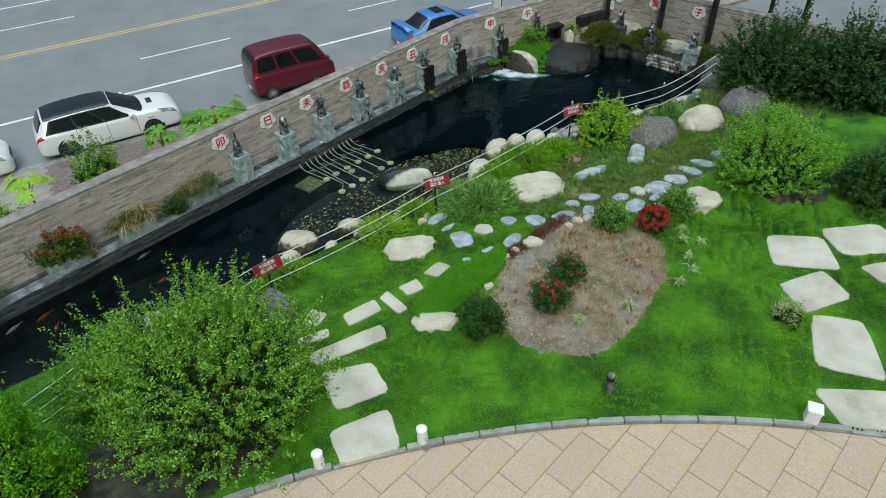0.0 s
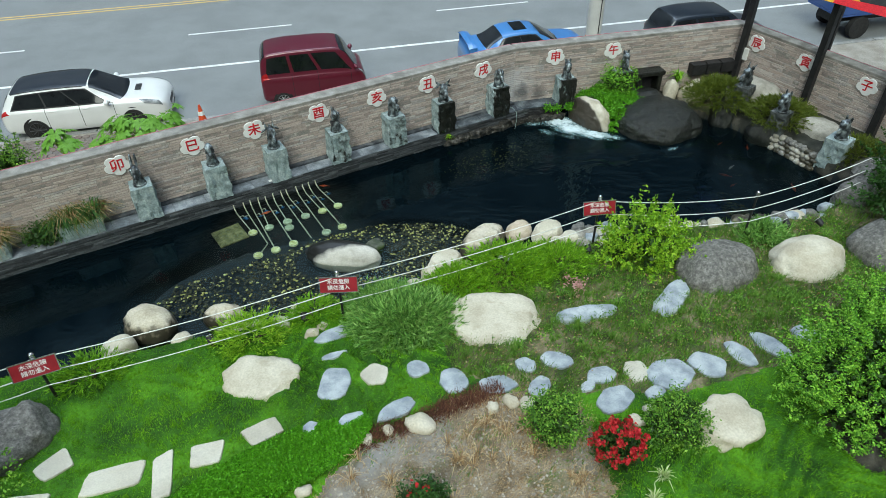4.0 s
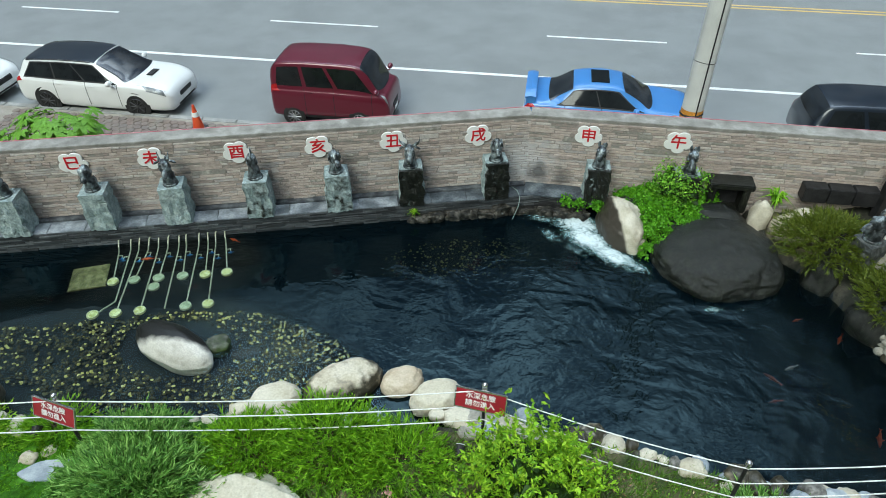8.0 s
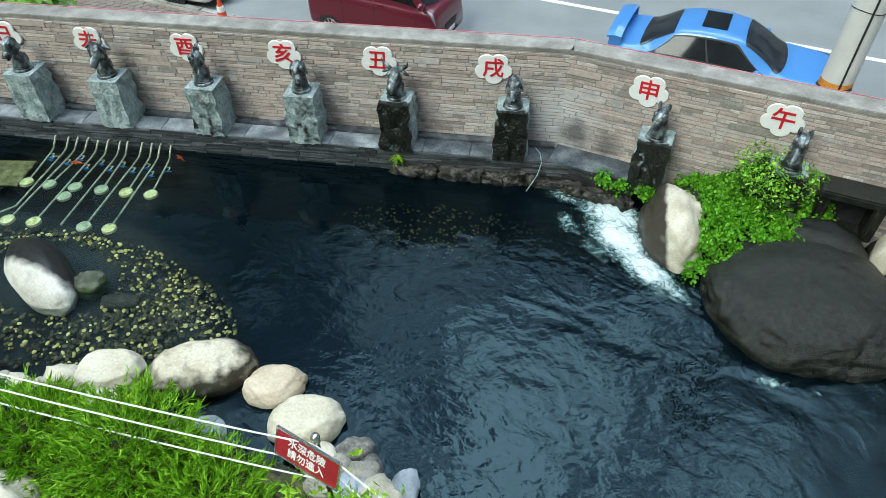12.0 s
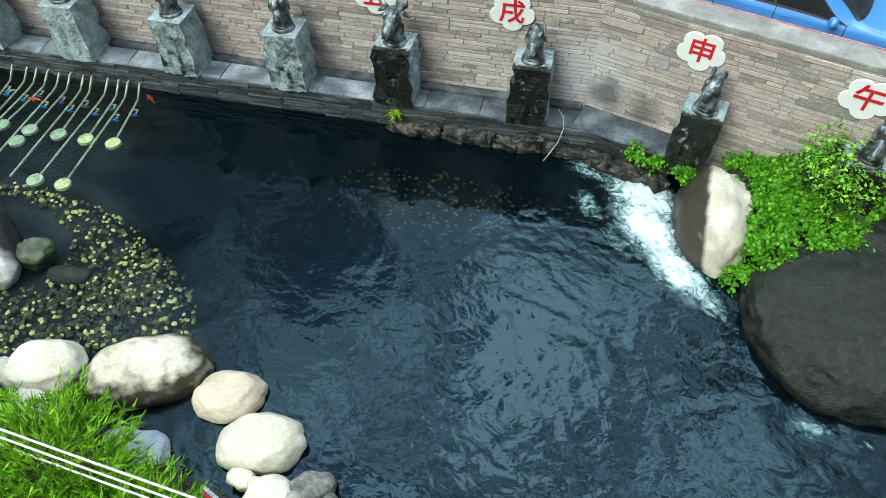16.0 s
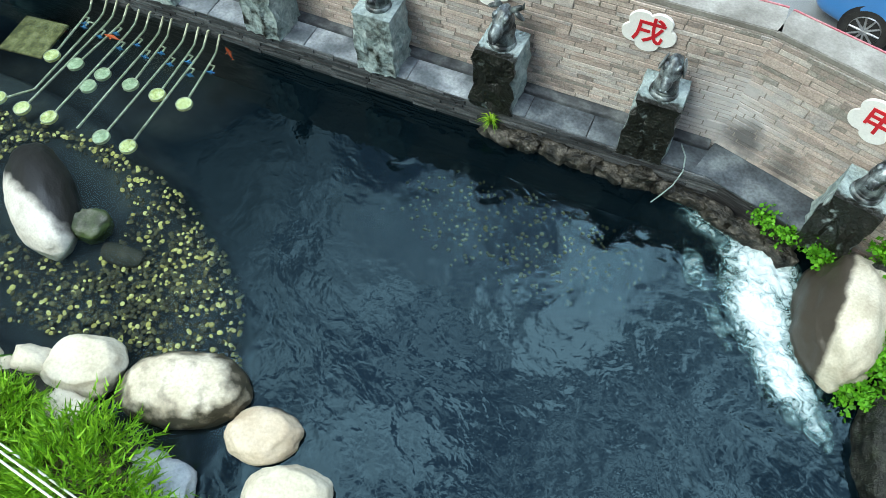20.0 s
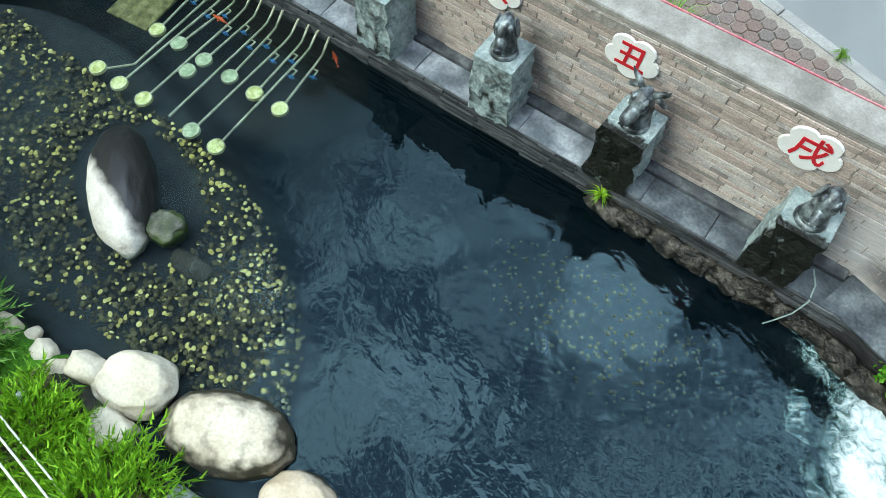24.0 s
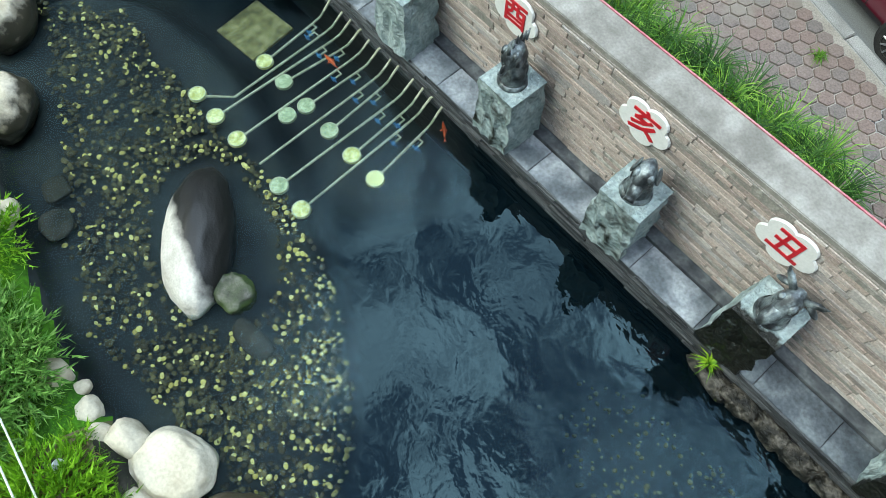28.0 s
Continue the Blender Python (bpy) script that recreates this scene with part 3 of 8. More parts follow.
gx = np.concatenate([[-900, -300, -120, -60, -40], np.arange(-26, -15, 0.12), np.arange(-15, 6, 0.05), np.arange(6, 13.01, 0.1), [16, 22, 40, 80, 160, 400, 900]])
gy = np.concatenate([[-900, -300, -120, -60, -35], np.arange(-24, -18.6, 0.15), np.arange(-18.6, -5.8, 0.05), np.arange(-5.8, 1.01, 0.12), [3, 6, 12, 25, 60, 160, 400, 900]])
GX, GY = np.meshgrid(gx, gy, indexing="ij")
D = pond_depth(GX, GY)
shelf = ((GX + 4.9) / 3.9) ** 2 + ((GY + 5.6) / 1.95) ** 2
bottom = -0.85 + 0.62 * np.clip((1.15 - shelf) / 0.3, 0, 1)
ease = np.clip((D + 0.05) / 0.35, 0, 1)
ease = ease * ease * (3 - 2 * ease)
mound = np.clip(-D / 0.4, 0, 1) * tuft(GX, GY)
GZ = (lawn_z(GX, GY) + mound) * (1 - ease) + bottom * ease


def slope_z(x, y):
    """Height of the grown ground, down to the waterline."""
    e = np.clip((pond_depth(x, y) + 0.05) / 0.35, 0, 1)
    e = e * e * (3 - 2 * e)
    return (lawn_z(x, y) + np.clip(-pond_depth(x, y) / 0.4, 0, 1) * tuft(x, y)) * (1 - e) - 0.85 * e



GZ = np.where(patio_in(GX, GY) > -0.05, 0.60, GZ)
beyond = np.maximum(GY - wall_y(GX), (GX - wall_x(GY)) * 0.9)
GZ = np.where(beyond > 0.12, -1.0, GZ)
nx, ny = len(gx), len(gy)
idx = np.arange(nx * ny).reshape(nx, ny)
quads = np.stack([idx[:-1, :-1], idx[1:, :-1], idx[1:, 1:], idx[:-1, 1:]], -1).reshape(-1, 4)
ground = np_mesh("ground", np.stack([GX, GY, GZ], -1).reshape(-1, 3), quads, M_GRASSBASE, smooth=True)
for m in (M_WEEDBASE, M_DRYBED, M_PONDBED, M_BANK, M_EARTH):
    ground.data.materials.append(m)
cx, cy = (GX[:-1, :-1] + GX[1:, 1:]) / 2, (GY[:-1, :-1] + GY[1:, 1:]) / 2
md = pond_depth(cx, cy)
mi = np.where(weed_in(cx, cy) > 0, 1, 0)
mi = np.where(bed_in(cx, cy) < 1, 2, mi)
# bare earth below two shrubs, with their shade put into its colour
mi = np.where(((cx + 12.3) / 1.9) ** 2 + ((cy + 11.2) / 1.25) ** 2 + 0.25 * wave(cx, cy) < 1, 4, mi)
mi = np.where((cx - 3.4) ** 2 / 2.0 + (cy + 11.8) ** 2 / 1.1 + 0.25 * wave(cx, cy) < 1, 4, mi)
# wet bank strip, its colour also dark for the shade under the grass
mi = np.where((md > -0.12) & (cx > -2.9), 4, mi)
mi = np.where((cx > 6.6) & (cy > -6), 4, mi)
mi = np.where(md > 0.08, 3, mi)
mi = np.where((np.abs(cx) > 24) | (cy < -23) | (cy > 1), 5, mi)
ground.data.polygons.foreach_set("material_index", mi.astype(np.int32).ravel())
tagged(ground, "green lawn and bare soil sloping down to a dark pond bed", "ground", kind="structure")


def ground_at(x, y):
    return float(lawn_z(x, y))


# water
def water_material():
    m = bpy.data.materials.new("pond_water")
    m.use_nodes = True
    n, l = m.node_tree.nodes, m.node_tree.links
    n.remove(n["Principled BSDF"])
    tc = n.new("ShaderNodeTexCoord")
    bumps = None
    for sc, st, dist, stretch in ((0.8, 1.0, 0.045, (1, 1.4, 1)), (2.4, 1.0, 0.015, (1, 1.3, 1)), (5.5, 1.0, 0.0058, (1, 1.25, 1)), (14.0, 1.0, 0.0016, (1, 1.2, 1))):
        mp, nz, bp = n.new("ShaderNodeMapping"), n.new("ShaderNodeTexNoise"), n.new("ShaderNodeBump")
        mp.inputs["Scale"].default_value = stretch
        mp.inputs["Rotation"].default_value = (0, 0, 0.6)
        nz.inputs["Scale"].default_value, nz.inputs["Detail"].default_value, nz.inputs["Distortion"].default_value = sc, 2, 0.6
        l.new(tc.outputs["Object"], mp.inputs[0])
        l.new(mp.outputs[0], nz.inputs["Vector"])
        bp.inputs["Distance"].default_value = dist
        l.new(nz.outputs["Fac"], bp.inputs["Height"])
        # ripples are strong by the waterfall and die away towards the shallow end
        ln, mr = n.new("ShaderNodeVectorMath"), n.new("ShaderNodeMapRange")
        ln.operation = "DISTANCE"
        ln.inputs[1].default_value = (3.4, -2.4, 0)
        l.new(tc.outputs["Object"], ln.inputs[0])
        l.new(ln.outputs["Value"], mr.inputs[0])
        mr.inputs[1].default_value, mr.inputs[2].default_value = 0.8, 7.5
        mr.inputs[3].default_value, mr.inputs[4].default_value = st, st * 0.10
        l.new(mr.outputs[0], bp.inputs["Strength"])
        if bumps:
            l.new(bumps.outputs[0], bp.inputs["Normal"])
        bumps = bp
    # clear over the shallow shelf and the pipes, murky dark blue over the deep
    gl, tr, fr, mx = n.new("ShaderNodeBsdfGlossy"), n.new("ShaderNodeBsdfTransparent"), n.new("ShaderNodeFresnel"), n.new("ShaderNodeMixShader")
    df, md, at = n.new("ShaderNodeBsdfDiffuse"), n.new("ShaderNodeMixShader"), n.new("ShaderNodeAttribute")
    at.attribute_name = "clearness"
    df.inputs["Color"].default_value = (0.0009, 0.0030, 0.0045, 1)
    gl.inputs["Roughness"].default_value = 0.02
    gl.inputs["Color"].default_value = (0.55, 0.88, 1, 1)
    tr.inputs["Color"].default_value = (0.80, 0.86, 0.84, 1)
    fr.inputs["IOR"].default_value = 1.31
    for q in (gl, fr):
        l.new(bumps.outputs[0], q.inputs["Normal"])
    l.new(at.outputs["Fac"], md.inputs[0])
    l.new(df.outputs[0], md.inputs[1])
    l.new(tr.outputs[0], md.inputs[2])
    l.new(fr.outputs[0], mx.inputs[0])
    l.new(md.outputs[0], mx.inputs[1])
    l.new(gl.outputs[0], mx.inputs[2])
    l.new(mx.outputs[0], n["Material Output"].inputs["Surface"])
    return m


wx = np.concatenate([np.arange(-40, -16, 4), np.arange(-16, 7.61, 0.15)])
rows_n = 49
wv = []
for x in wx:
    lo, hi = float(np.interp(x, SHORE_X, SHORE_Y)) - 0.15, float(wall_y(x)) - 0.05
    wv += [(x, lo + (hi - lo) * k / (rows_n - 1), 0.0) for k in range(rows_n)]
wi = np.arange(len(wv)).reshape(len(wx), rows_n)
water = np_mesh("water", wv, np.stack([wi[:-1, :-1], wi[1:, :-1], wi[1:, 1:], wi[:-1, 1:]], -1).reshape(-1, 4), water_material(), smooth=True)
WV = np.array(wv)
clear = np.clip((1.18 - ((WV[:, 0] + 4.9) / 3.9) ** 2 - ((WV[:, 1] + 5.6) / 1.95) ** 2) / 0.22, 0, 1)
clear = np.maximum(clear, np.clip(3 * (1.18 - np.hypot((WV[:, 0] + 5.6) / 1.75, (WV[:, 1] + 3.1 - 0.25 * (WV[:, 0] + 5.6)) / 1.15)), 0, 1))
clear = np.maximum(clear, 0.30 * np.clip(1.4 - np.hypot((WV[:, 0] + 0.2) / 1.5, (WV[:, 1] + 1.75 - 0.25 * WV[:, 0]) / 0.8), 0, 1))
clear = np.maximum(clear, 0.40 * np.clip((WV[:, 0] - 4.8) / 0.5, 0, 1))
clear = np.maximum(clear, 0.6 * np.clip((-10.5 - WV[:, 0]) / 1.0, 0, 1))
at = water.data.attributes.new("clearness", "FLOAT", "POINT")
at.data.foreach_set("value", clear.astype(np.float32))
tagged(water, "dark clear pond water with ripples reflecting a cloudy sky", "water", kind="structure")


# ---- the street ----
def slab(name, x0, x1, y0, y1, z0, z1, material, label, category):
    bm = bmesh.new()
    box(bm, x0, x1, y0, y1, z0, z1)
    return tagged(part(name, bm, material), label, category, kind="structure")


slab("road", -400, 400, 3.62, 27.5, -0.95, ROAD_Z, M_ASPHALT, "worn grey asphalt four-lane road", "road")
slab("verge", -400, 400, 27.5, 60, -0.95, -0.66, M_EARTH, "grass verge on the far side of the road", "verge")
bm = bmesh.new()
for p, q in ((Vector((-60, -17.4, 0)), KINK), (KINK, Vector((18, 0.30, 0)))):
    back = [p + Vector((0, 0.25, 0)), q + Vector((0, 0.25, 0)), Vector((q.x, 3.42, 0)), Vector((p.x, 3.42, 0))]
    lo, hi = [bm.verts.new((c.x, c.y, -0.95)) for c in back], [bm.verts.new((c.x, c.y, -0.605)) for c in back]
    bm.faces.new(hi), bm.faces.new(lo)
    for k in range(4):
        bm.faces.new((lo[k], lo[(k + 1) % 4], hi[(k + 1) % 4], hi[k]))
pavement = tagged(part("pavement", bm, M_PAVEBASE), "grey-brown hexagon paved footway behind the wall", "pavement", kind="structure")
slab("yard", 9.5, 60, -30, 0.30, -0.95, -0.62, M_ASPHALT, "grey paved yard with weeds beyond the side wall", "yard")


def strip(name, x0, x1, y, w, material, label):
    bm = bmesh.new()
    box(bm, x0, x1, y - w / 2, y + w / 2, ROAD_Z - 0.01, ROAD_Z + 0.004)
    return tagged(part(name, bm, material), label, "road marking", "road markings", "structure")


strip("edge_line", -200, 200, 7.72, 0.15, M_LINE, "solid white edge line painted on the asphalt")
strip("centre_line", -200, 200, 14.72, 0.11, M_LINE_Y, "yellow centre line painted on the asphalt")
strip("centre_line", -200, 200, 15.0, 0.11, M_LINE_Y, "yellow centre line painted on the asphalt")
strip("edge_line", -200, 200, 22.3, 0.15, M_LINE, "solid white edge line painted on the asphalt")
for k in range(-5, 6):
    strip("lane_dash", 1.13 + 10 * k, 5.15 + 10 * k, 11.0, 0.11, M_LINE, "white lane dash painted on the asphalt")
    strip("lane_dash", 5.5 + 10 * k, 9.5 + 10 * k, 18.7, 0.11, M_LINE, "white lane dash painted on the asphalt")
kerb = thing("kerb", (0, 0, 0), "grey concrete kerb along the road", "kerb", kind="structure")
bm = bmesh.new()
box(bm, -0.49, 0.49, 3.42, 3.62, -0.95, -0.59, bev=0.015)
stone = part("kerb_stone", bm, M_KERB, kerb)
stone.location.x = -29.5
for k in range(1, 48):
    c = new("kerb_stone", stone.data)
    c.parent, c.location.x = kerb, -29.5 + k


# ---- the garden wall ----
def wall_core(name, a, b, label, ext=0.0):
    u = (b - a).normalized()
    n = Vector((u.y, -u.x, 0))
    bm = bmesh.new()
    m = Matrix(((u.x, -n.x, 0, a.x), (u.y, -n.y, 0, a.y), (0, 0, 1, 0), (0, 0, 0, 1)))
    ln = (b - a).length
    box(bm, 0, ln + ext, 0.004, 0.34, -1.0, WALL_TOP - 0.05, m)
    w = tagged(part(name, bm, M_CORE), label, "wall", kind="structure")
    bm = bmesh.new()
    box(bm, 0, ln + ext, 0.012, 0.36, WALL_TOP - 0.05, WALL_TOP + 0.012, m, 0.008)
    part("cap", bm, M_CAP, w, "weathered pale concrete cap")
    bm = bmesh.new()
    box(bm, 0, ln + ext, 0.36, 0.374, WALL_TOP - 0.07, WALL_TOP + 0.018, m)
    part("edging", bm, M_PINK, w, "faded pink plastic edging strip")
    return w, m, ln


LEFT_START = KINK - WALL_U * 26
walls = [
    wall_core("wall_street", LEFT_START, KINK, "garden wall of stacked brown and grey ledger stone", 0.06),
    wall_core("wall_corner", KINK, CORNER, "garden wall of stacked brown and grey ledger stone by the waterfall", 0.34),
    wall_core("wall_side", CORNER, WALL_END, "side garden wall of stacked ledger stone with steel posts", 0.0),
]


# ledge at the wall's foot
def on_wall(s, n, z=0.0):
    """A place s metres along the street wall from sign seven, n metres out from its face."""
    return WALL_U * s + WALL_N * n + Vector((0, 0, z))


WALL_M = Matrix(((WALL_U.x, -WALL_N.x, 0, 0), (WALL_U.y, -WALL_N.y, 0, 0), (0, 0, 1, 0), (0, 0, 0, 1)))
ledge = thing("ledge", (0, 0, 0), "wet blue-grey slate ledge along the foot of the wall", "ledge", kind="structure")
bm = bmesh.new()
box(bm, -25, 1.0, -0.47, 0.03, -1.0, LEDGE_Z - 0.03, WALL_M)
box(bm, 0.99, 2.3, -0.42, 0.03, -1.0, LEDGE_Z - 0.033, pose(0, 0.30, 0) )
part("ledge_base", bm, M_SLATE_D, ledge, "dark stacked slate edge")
rnd, lv, lf, z = random.Random(61), [], [], -0.06
while z < LEDGE_Z - 0.035:
    h, x = rnd.uniform(0.022, 0.042), -25.0
    while x < 1.0:
        l, d = rnd.uniform(0.15, 0.6), rnd.uniform(0.0, 0.028)
        b = len(lv)
        for q in ((x, -0.46, z), (x + l, -0.46, z), (x + l, -0.46, z + h), (x, -0.46, z + h), (x + 0.004, -0.475 - d, z + 0.003), (x + l - 0.004, -0.475 - d * rnd.uniform(0.6, 1.2), z + 0.004), (x + l - 0.006, -0.475 - d, z + h - 0.004), (x + 0.004, -0.475 - d * rnd.uniform(0.6, 1.2), z + h - 0.003)):
            lv.append(tuple(WALL_M @ Vector(q)))
        lf += [tuple(b + k for k in q) for q in ((4, 5, 6, 7), (0, 1, 5, 4), (1, 2, 6, 5), (2, 3, 7, 6), (3, 0, 4, 7))]
        x += l
    z += h
me = bpy.data.meshes.new("slate_strips")
me.from_pydata(lv, [], lf)
tagged(link("slate_strips", me, ledge, "thin stacked slate strips", M_SLATE_E), kind="stuff")
random.seed(5)
s = -24.9
while s < 1.0:
    w = random.uniform(0.55, 0.8)
    bm = bmesh.new()
    box(bm, s, min(s + w - 0.008, 1.05), -0.475, -0.13, LEDGE_Z - 0.03, LEDGE_Z, WALL_M, 0.005)
    part("tile", bm, M_SLATE if s < -1.9 else M_SLATE_W, ledge)
    s += w
bm = bmesh.new()
box(bm, -25, 1.0, -0.12, 0.03, LEDGE_Z - 0.03, LEDGE_Z + 0.035, WALL_M, 0.006)
part("kerb_strip", bm, mat("dark_slate", [(0.045, 0.05, 0.058), (0.08, 0.088, 0.098), (0.15, 0.165, 0.175)], 5, 30, 0.35, 0.4), ledge, "darker slate strip")
bm = bmesh.new()
box(bm, 1.0, 2.25, -0.45, 0.03, LEDGE_Z - 0.03, LEDGE_Z + 0.002, pose(0, 0.30, 0), 0.006)
part("tile", bm, M_SLATE_W, ledge, "darker wet slate tile")


# ---- signs, pedestals and heads ----
def petal_plate(bm, r, depth):
    """A flower-shaped plate standing in the xz plane."""
    ring = []
    for k in range(72):
        a = 2 * math.pi * k / 72
        q = r * (0.72 + 0.28 * abs(math.cos(2.5 * a + 0.6)) ** 0.6)
        ring.append((q * 1.06 * math.cos(a), q * 0.92 * math.sin(a)))
    lo = [bm.verts.new((x, 0, z)) for x, z in ring]
    hi = [bm.verts.new((x * 0.97, -depth, z * 0.97)) for x, z in ring]
    bm.faces.new(lo), bm.faces.new(hi)
    for k in range(72):
        bm.faces.new((lo[k], lo[(k + 1) % 72], hi[(k + 1) % 72], hi[k]))


def letters(text, size, depth, bold=0.0, spacing=1.0):
    """A mesh of writing in Blender's own font, in the xz plane, centred, facing -y."""
    cu = bpy.data.curves.new("writing", "FONT")
    cu.body, cu.size, cu.extrude, cu.offset, cu.align_x, cu.align_y, cu.resolution_u = text, size, depth, bold, "CENTER", "CENTER", 2
    cu.space_line = spacing
    tmp = new("writing", cu)
    dg = bpy.context.evaluated_depsgraph_get()
    me = bpy.data.meshes.new_from_object(tmp.evaluated_get(dg))
    bpy.data.objects.remove(tmp)
    me.transform(pose(0, 0, 0, 90, 0, 0))
    return me


def zodiac_sign(char, place, rz):
    ob = thing("plum_sign", place, "white plum-blossom plate with a red painted character on the wall", "sign", "zodiac signs", rz)
    bm = bmesh.new()
    petal_plate(bm, 0.262, 0.025)
    part("plate", bm, M_WHITE, ob)
    t = link("character", letters(char, 0.31, 0.004, 0.004), ob, "red character", M_RED)
    t.location.y = -0.03
    return ob


def pedestal(place, rz, seed, material, h, w=0.45, label="rough-hewn grey stone pedestal at the foot of the wall"):
    bm = bmesh.new()
    bmesh.ops.create_cube(bm, size=1)
    bmesh.ops.subdivide_edges(bm, edges=bm.edges[:], cuts=7, use_grid_fill=True)
    for v in bm.verts:
        p = v.co.copy()
        k = 0.5 * max(0, 0.5 - p.z)
        top = p.z > 0.49
        j = 0.0 if top else 0.028
        off = Vector((noise.noise(p * 4 + Vector((seed, 0, 0))), noise.noise(p * 4 + Vector((0, seed, 9))), 0)) * j * 1.6 + Vector((noise.noise(p * 11 + Vector((seed, 0, 4))), noise.noise(p * 11 + Vector((3, seed, 9))), 0)) * j
        v.co = Vector((p.x * w * (1 + 0.16 * k), p.y * w * (1 + 0.16 * k), (p.z + 0.5) * h)) + off
    ob = part("pedestal", bm, material)
    ob.matrix_basis = pose(*place, 0, 0, rz)
    return tagged(ob, label, "pedestal", "pedestals along the wall")


def head(kind, place, rz, s=1.0):
    """A bronze animal head on a flared collar, one plain mesh, looking along -y and a little down."""
    bm = bmesh.new()
    rod(bm, (0, 0, 0), (0, 0, 0.03), 0.150, 0.140, 28)
    rod(bm, (0, 0, 0.03), (0, 0, 0.055), 0.120, 0.125, 24)
    tall = 0.27 if kind in ("horse", "rooster", "snake", "goat") else 0.22
    tube(bm, [(0, 0, 0.04), (0, 0.012, 0.10), (0, 0.03, 0.17), (0, 0.02, tall), (0, -0.02, tall + 0.07), (0, -0.05, tall + 0.11)], [0.128, 0.112, 0.100, 0.098, 0.085, 0.05], 18)
    z = tall + 0.055
    down = pose(0, 0, 0, 26, 0, 0)
    # skull, brow, cheeks, muzzle
    blob(bm, (0, -0.045, z), (0.092, 0.135, 0.096), hash_kind(kind), 0.10, 4, down)
    snout = {"pig": (0.060, 0.115, 0.058), "ox": (0.068, 0.145, 0.066), "horse": (0.054, 0.175, 0.062), "dog": (0.055, 0.11, 0.048), "goat": (0.048, 0.135, 0.056), "rabbit": (0.05, 0.075, 0.05), "rat": (0.04, 0.12, 0.04), "tiger": (0.075, 0.075, 0.06), "dragon": (0.065, 0.14, 0.055), "monkey": (0.06, 0.055, 0.055), "rooster": (0.024, 0.09, 0.03), "snake": (0.06, 0.10, 0.038)}[kind]
    blob(bm, (0, -0.145, z - 0.055), snout, 3, 0.08, 4, down)
    blob(bm, (0, -0.125, z - 0.098), (snout[0] * 0.8, snout[1] * 0.8, 0.022), 5, 0.05, 3, pose(0, 0, 0, 38, 0, 0))
    for k in range(9):
        a = 2.2 + 1.9 * k / 8
        blob(bm, (0.105 * math.sin(a) * (1 if k % 2 else 0.9), 0.02 - 0.098 * math.cos(a), 0.10 + 0.02 * (k % 3)), (0.022, 0.022, 0.055), k, 0.2, 2)
    if kind == "pig":
        rod(bm, (0, -0.225, z - 0.095), (0, -0.255, z - 0.112), 0.045, 0.050, 16)
    for sx in (-1, 1):
        blob(bm, (sx * 0.060, -0.095, z + 0.052), (0.034, 0.038, 0.018), 4, 0.1, 2, down)
        blob(bm, (sx * 0.072, -0.115, z + 0.026), (0.015, 0.016, 0.016), 1, 0.02, 2)
        blob(bm, (sx * 0.074, -0.04, z - 0.045), (0.034, 0.06, 0.045), 7, 0.12, 3)
        blob(bm, (sx * snout[0] * 0.45, -0.145 - snout[1] * 0.86, z - 0.055 - snout[1] * 0.40), (0.013, 0.012, 0.010), 1, 0.02, 2)
        if kind in ("ox", "goat", "dragon"):
            r = 0.18 if kind == "ox" else 0.085
            tube(bm, [(sx * 0.055, 0.0, z + 0.07), (sx * (0.04 + 0.6 * r), 0.03, z + 0.115), (sx * r, 0.03, z + 0.13), (sx * (r + 0.025), 0.0 if kind == "ox" else 0.09, z + 0.20)], [0.030, 0.026, 0.018, 0.004], 9)
        if kind == "rabbit":
            blob(bm, (sx * 0.05, 0.10, z + 0.13), (0.030, 0.045, 0.14), 2, 0.05, 3, pose(0, 0, 0, -35, 0, 0))
        elif kind in ("pig", "dog"):
            blob(bm, (sx * 0.105, 0.0, z + 0.01), (0.016, 0.055, 0.090), 2, 0.08, 3, pose(0, 0, 0, 0, sx * -16, 0))
        elif kind in ("ox", "goat"):
            blob(bm, (sx * 0.145, 0.02, z + 0.045), (0.075, 0.030, 0.020), 2, 0.05, 3, pose(0, 0, 0, 0, sx * 22, 0))
        elif kind not in ("rooster", "snake"):
            blob(bm, (sx * 0.065, 0.02, z + 0.105), (0.028, 0.020, 0.052), 2, 0.05, 3)
    if kind == "rooster":
        for k in range(6):
            rod(bm, (0, -0.12 + 0.045 * k, z + 0.055), (0, -0.12 + 0.055 * k, z + 0.165 - 0.012 * abs(k - 2)), 0.024, 0.005, 6)
    if kind in ("horse", "dragon", "tiger", "monkey", "goat"):
        for k in range(7):
            blob(bm, (0.02 * (-1) ** k, 0.095, z + 0.07 - 0.045 * k), (0.035, 0.035, 0.04), k, 0.3, 2)
    ob = part("animal_head", bm, M_BRONZE, smooth=True)
    ob.matrix_basis = pose(*place, 0, 0, rz) @ Matrix.Diagonal((0.88 * s, 0.88 * s, 1.12 * s, 1))
    return tagged(ob, "dark bronze animal head statue on a stone pedestal", "statue", "zodiac heads")


def hash_kind(k):
    return sum(ord(c) for c in k) % 17


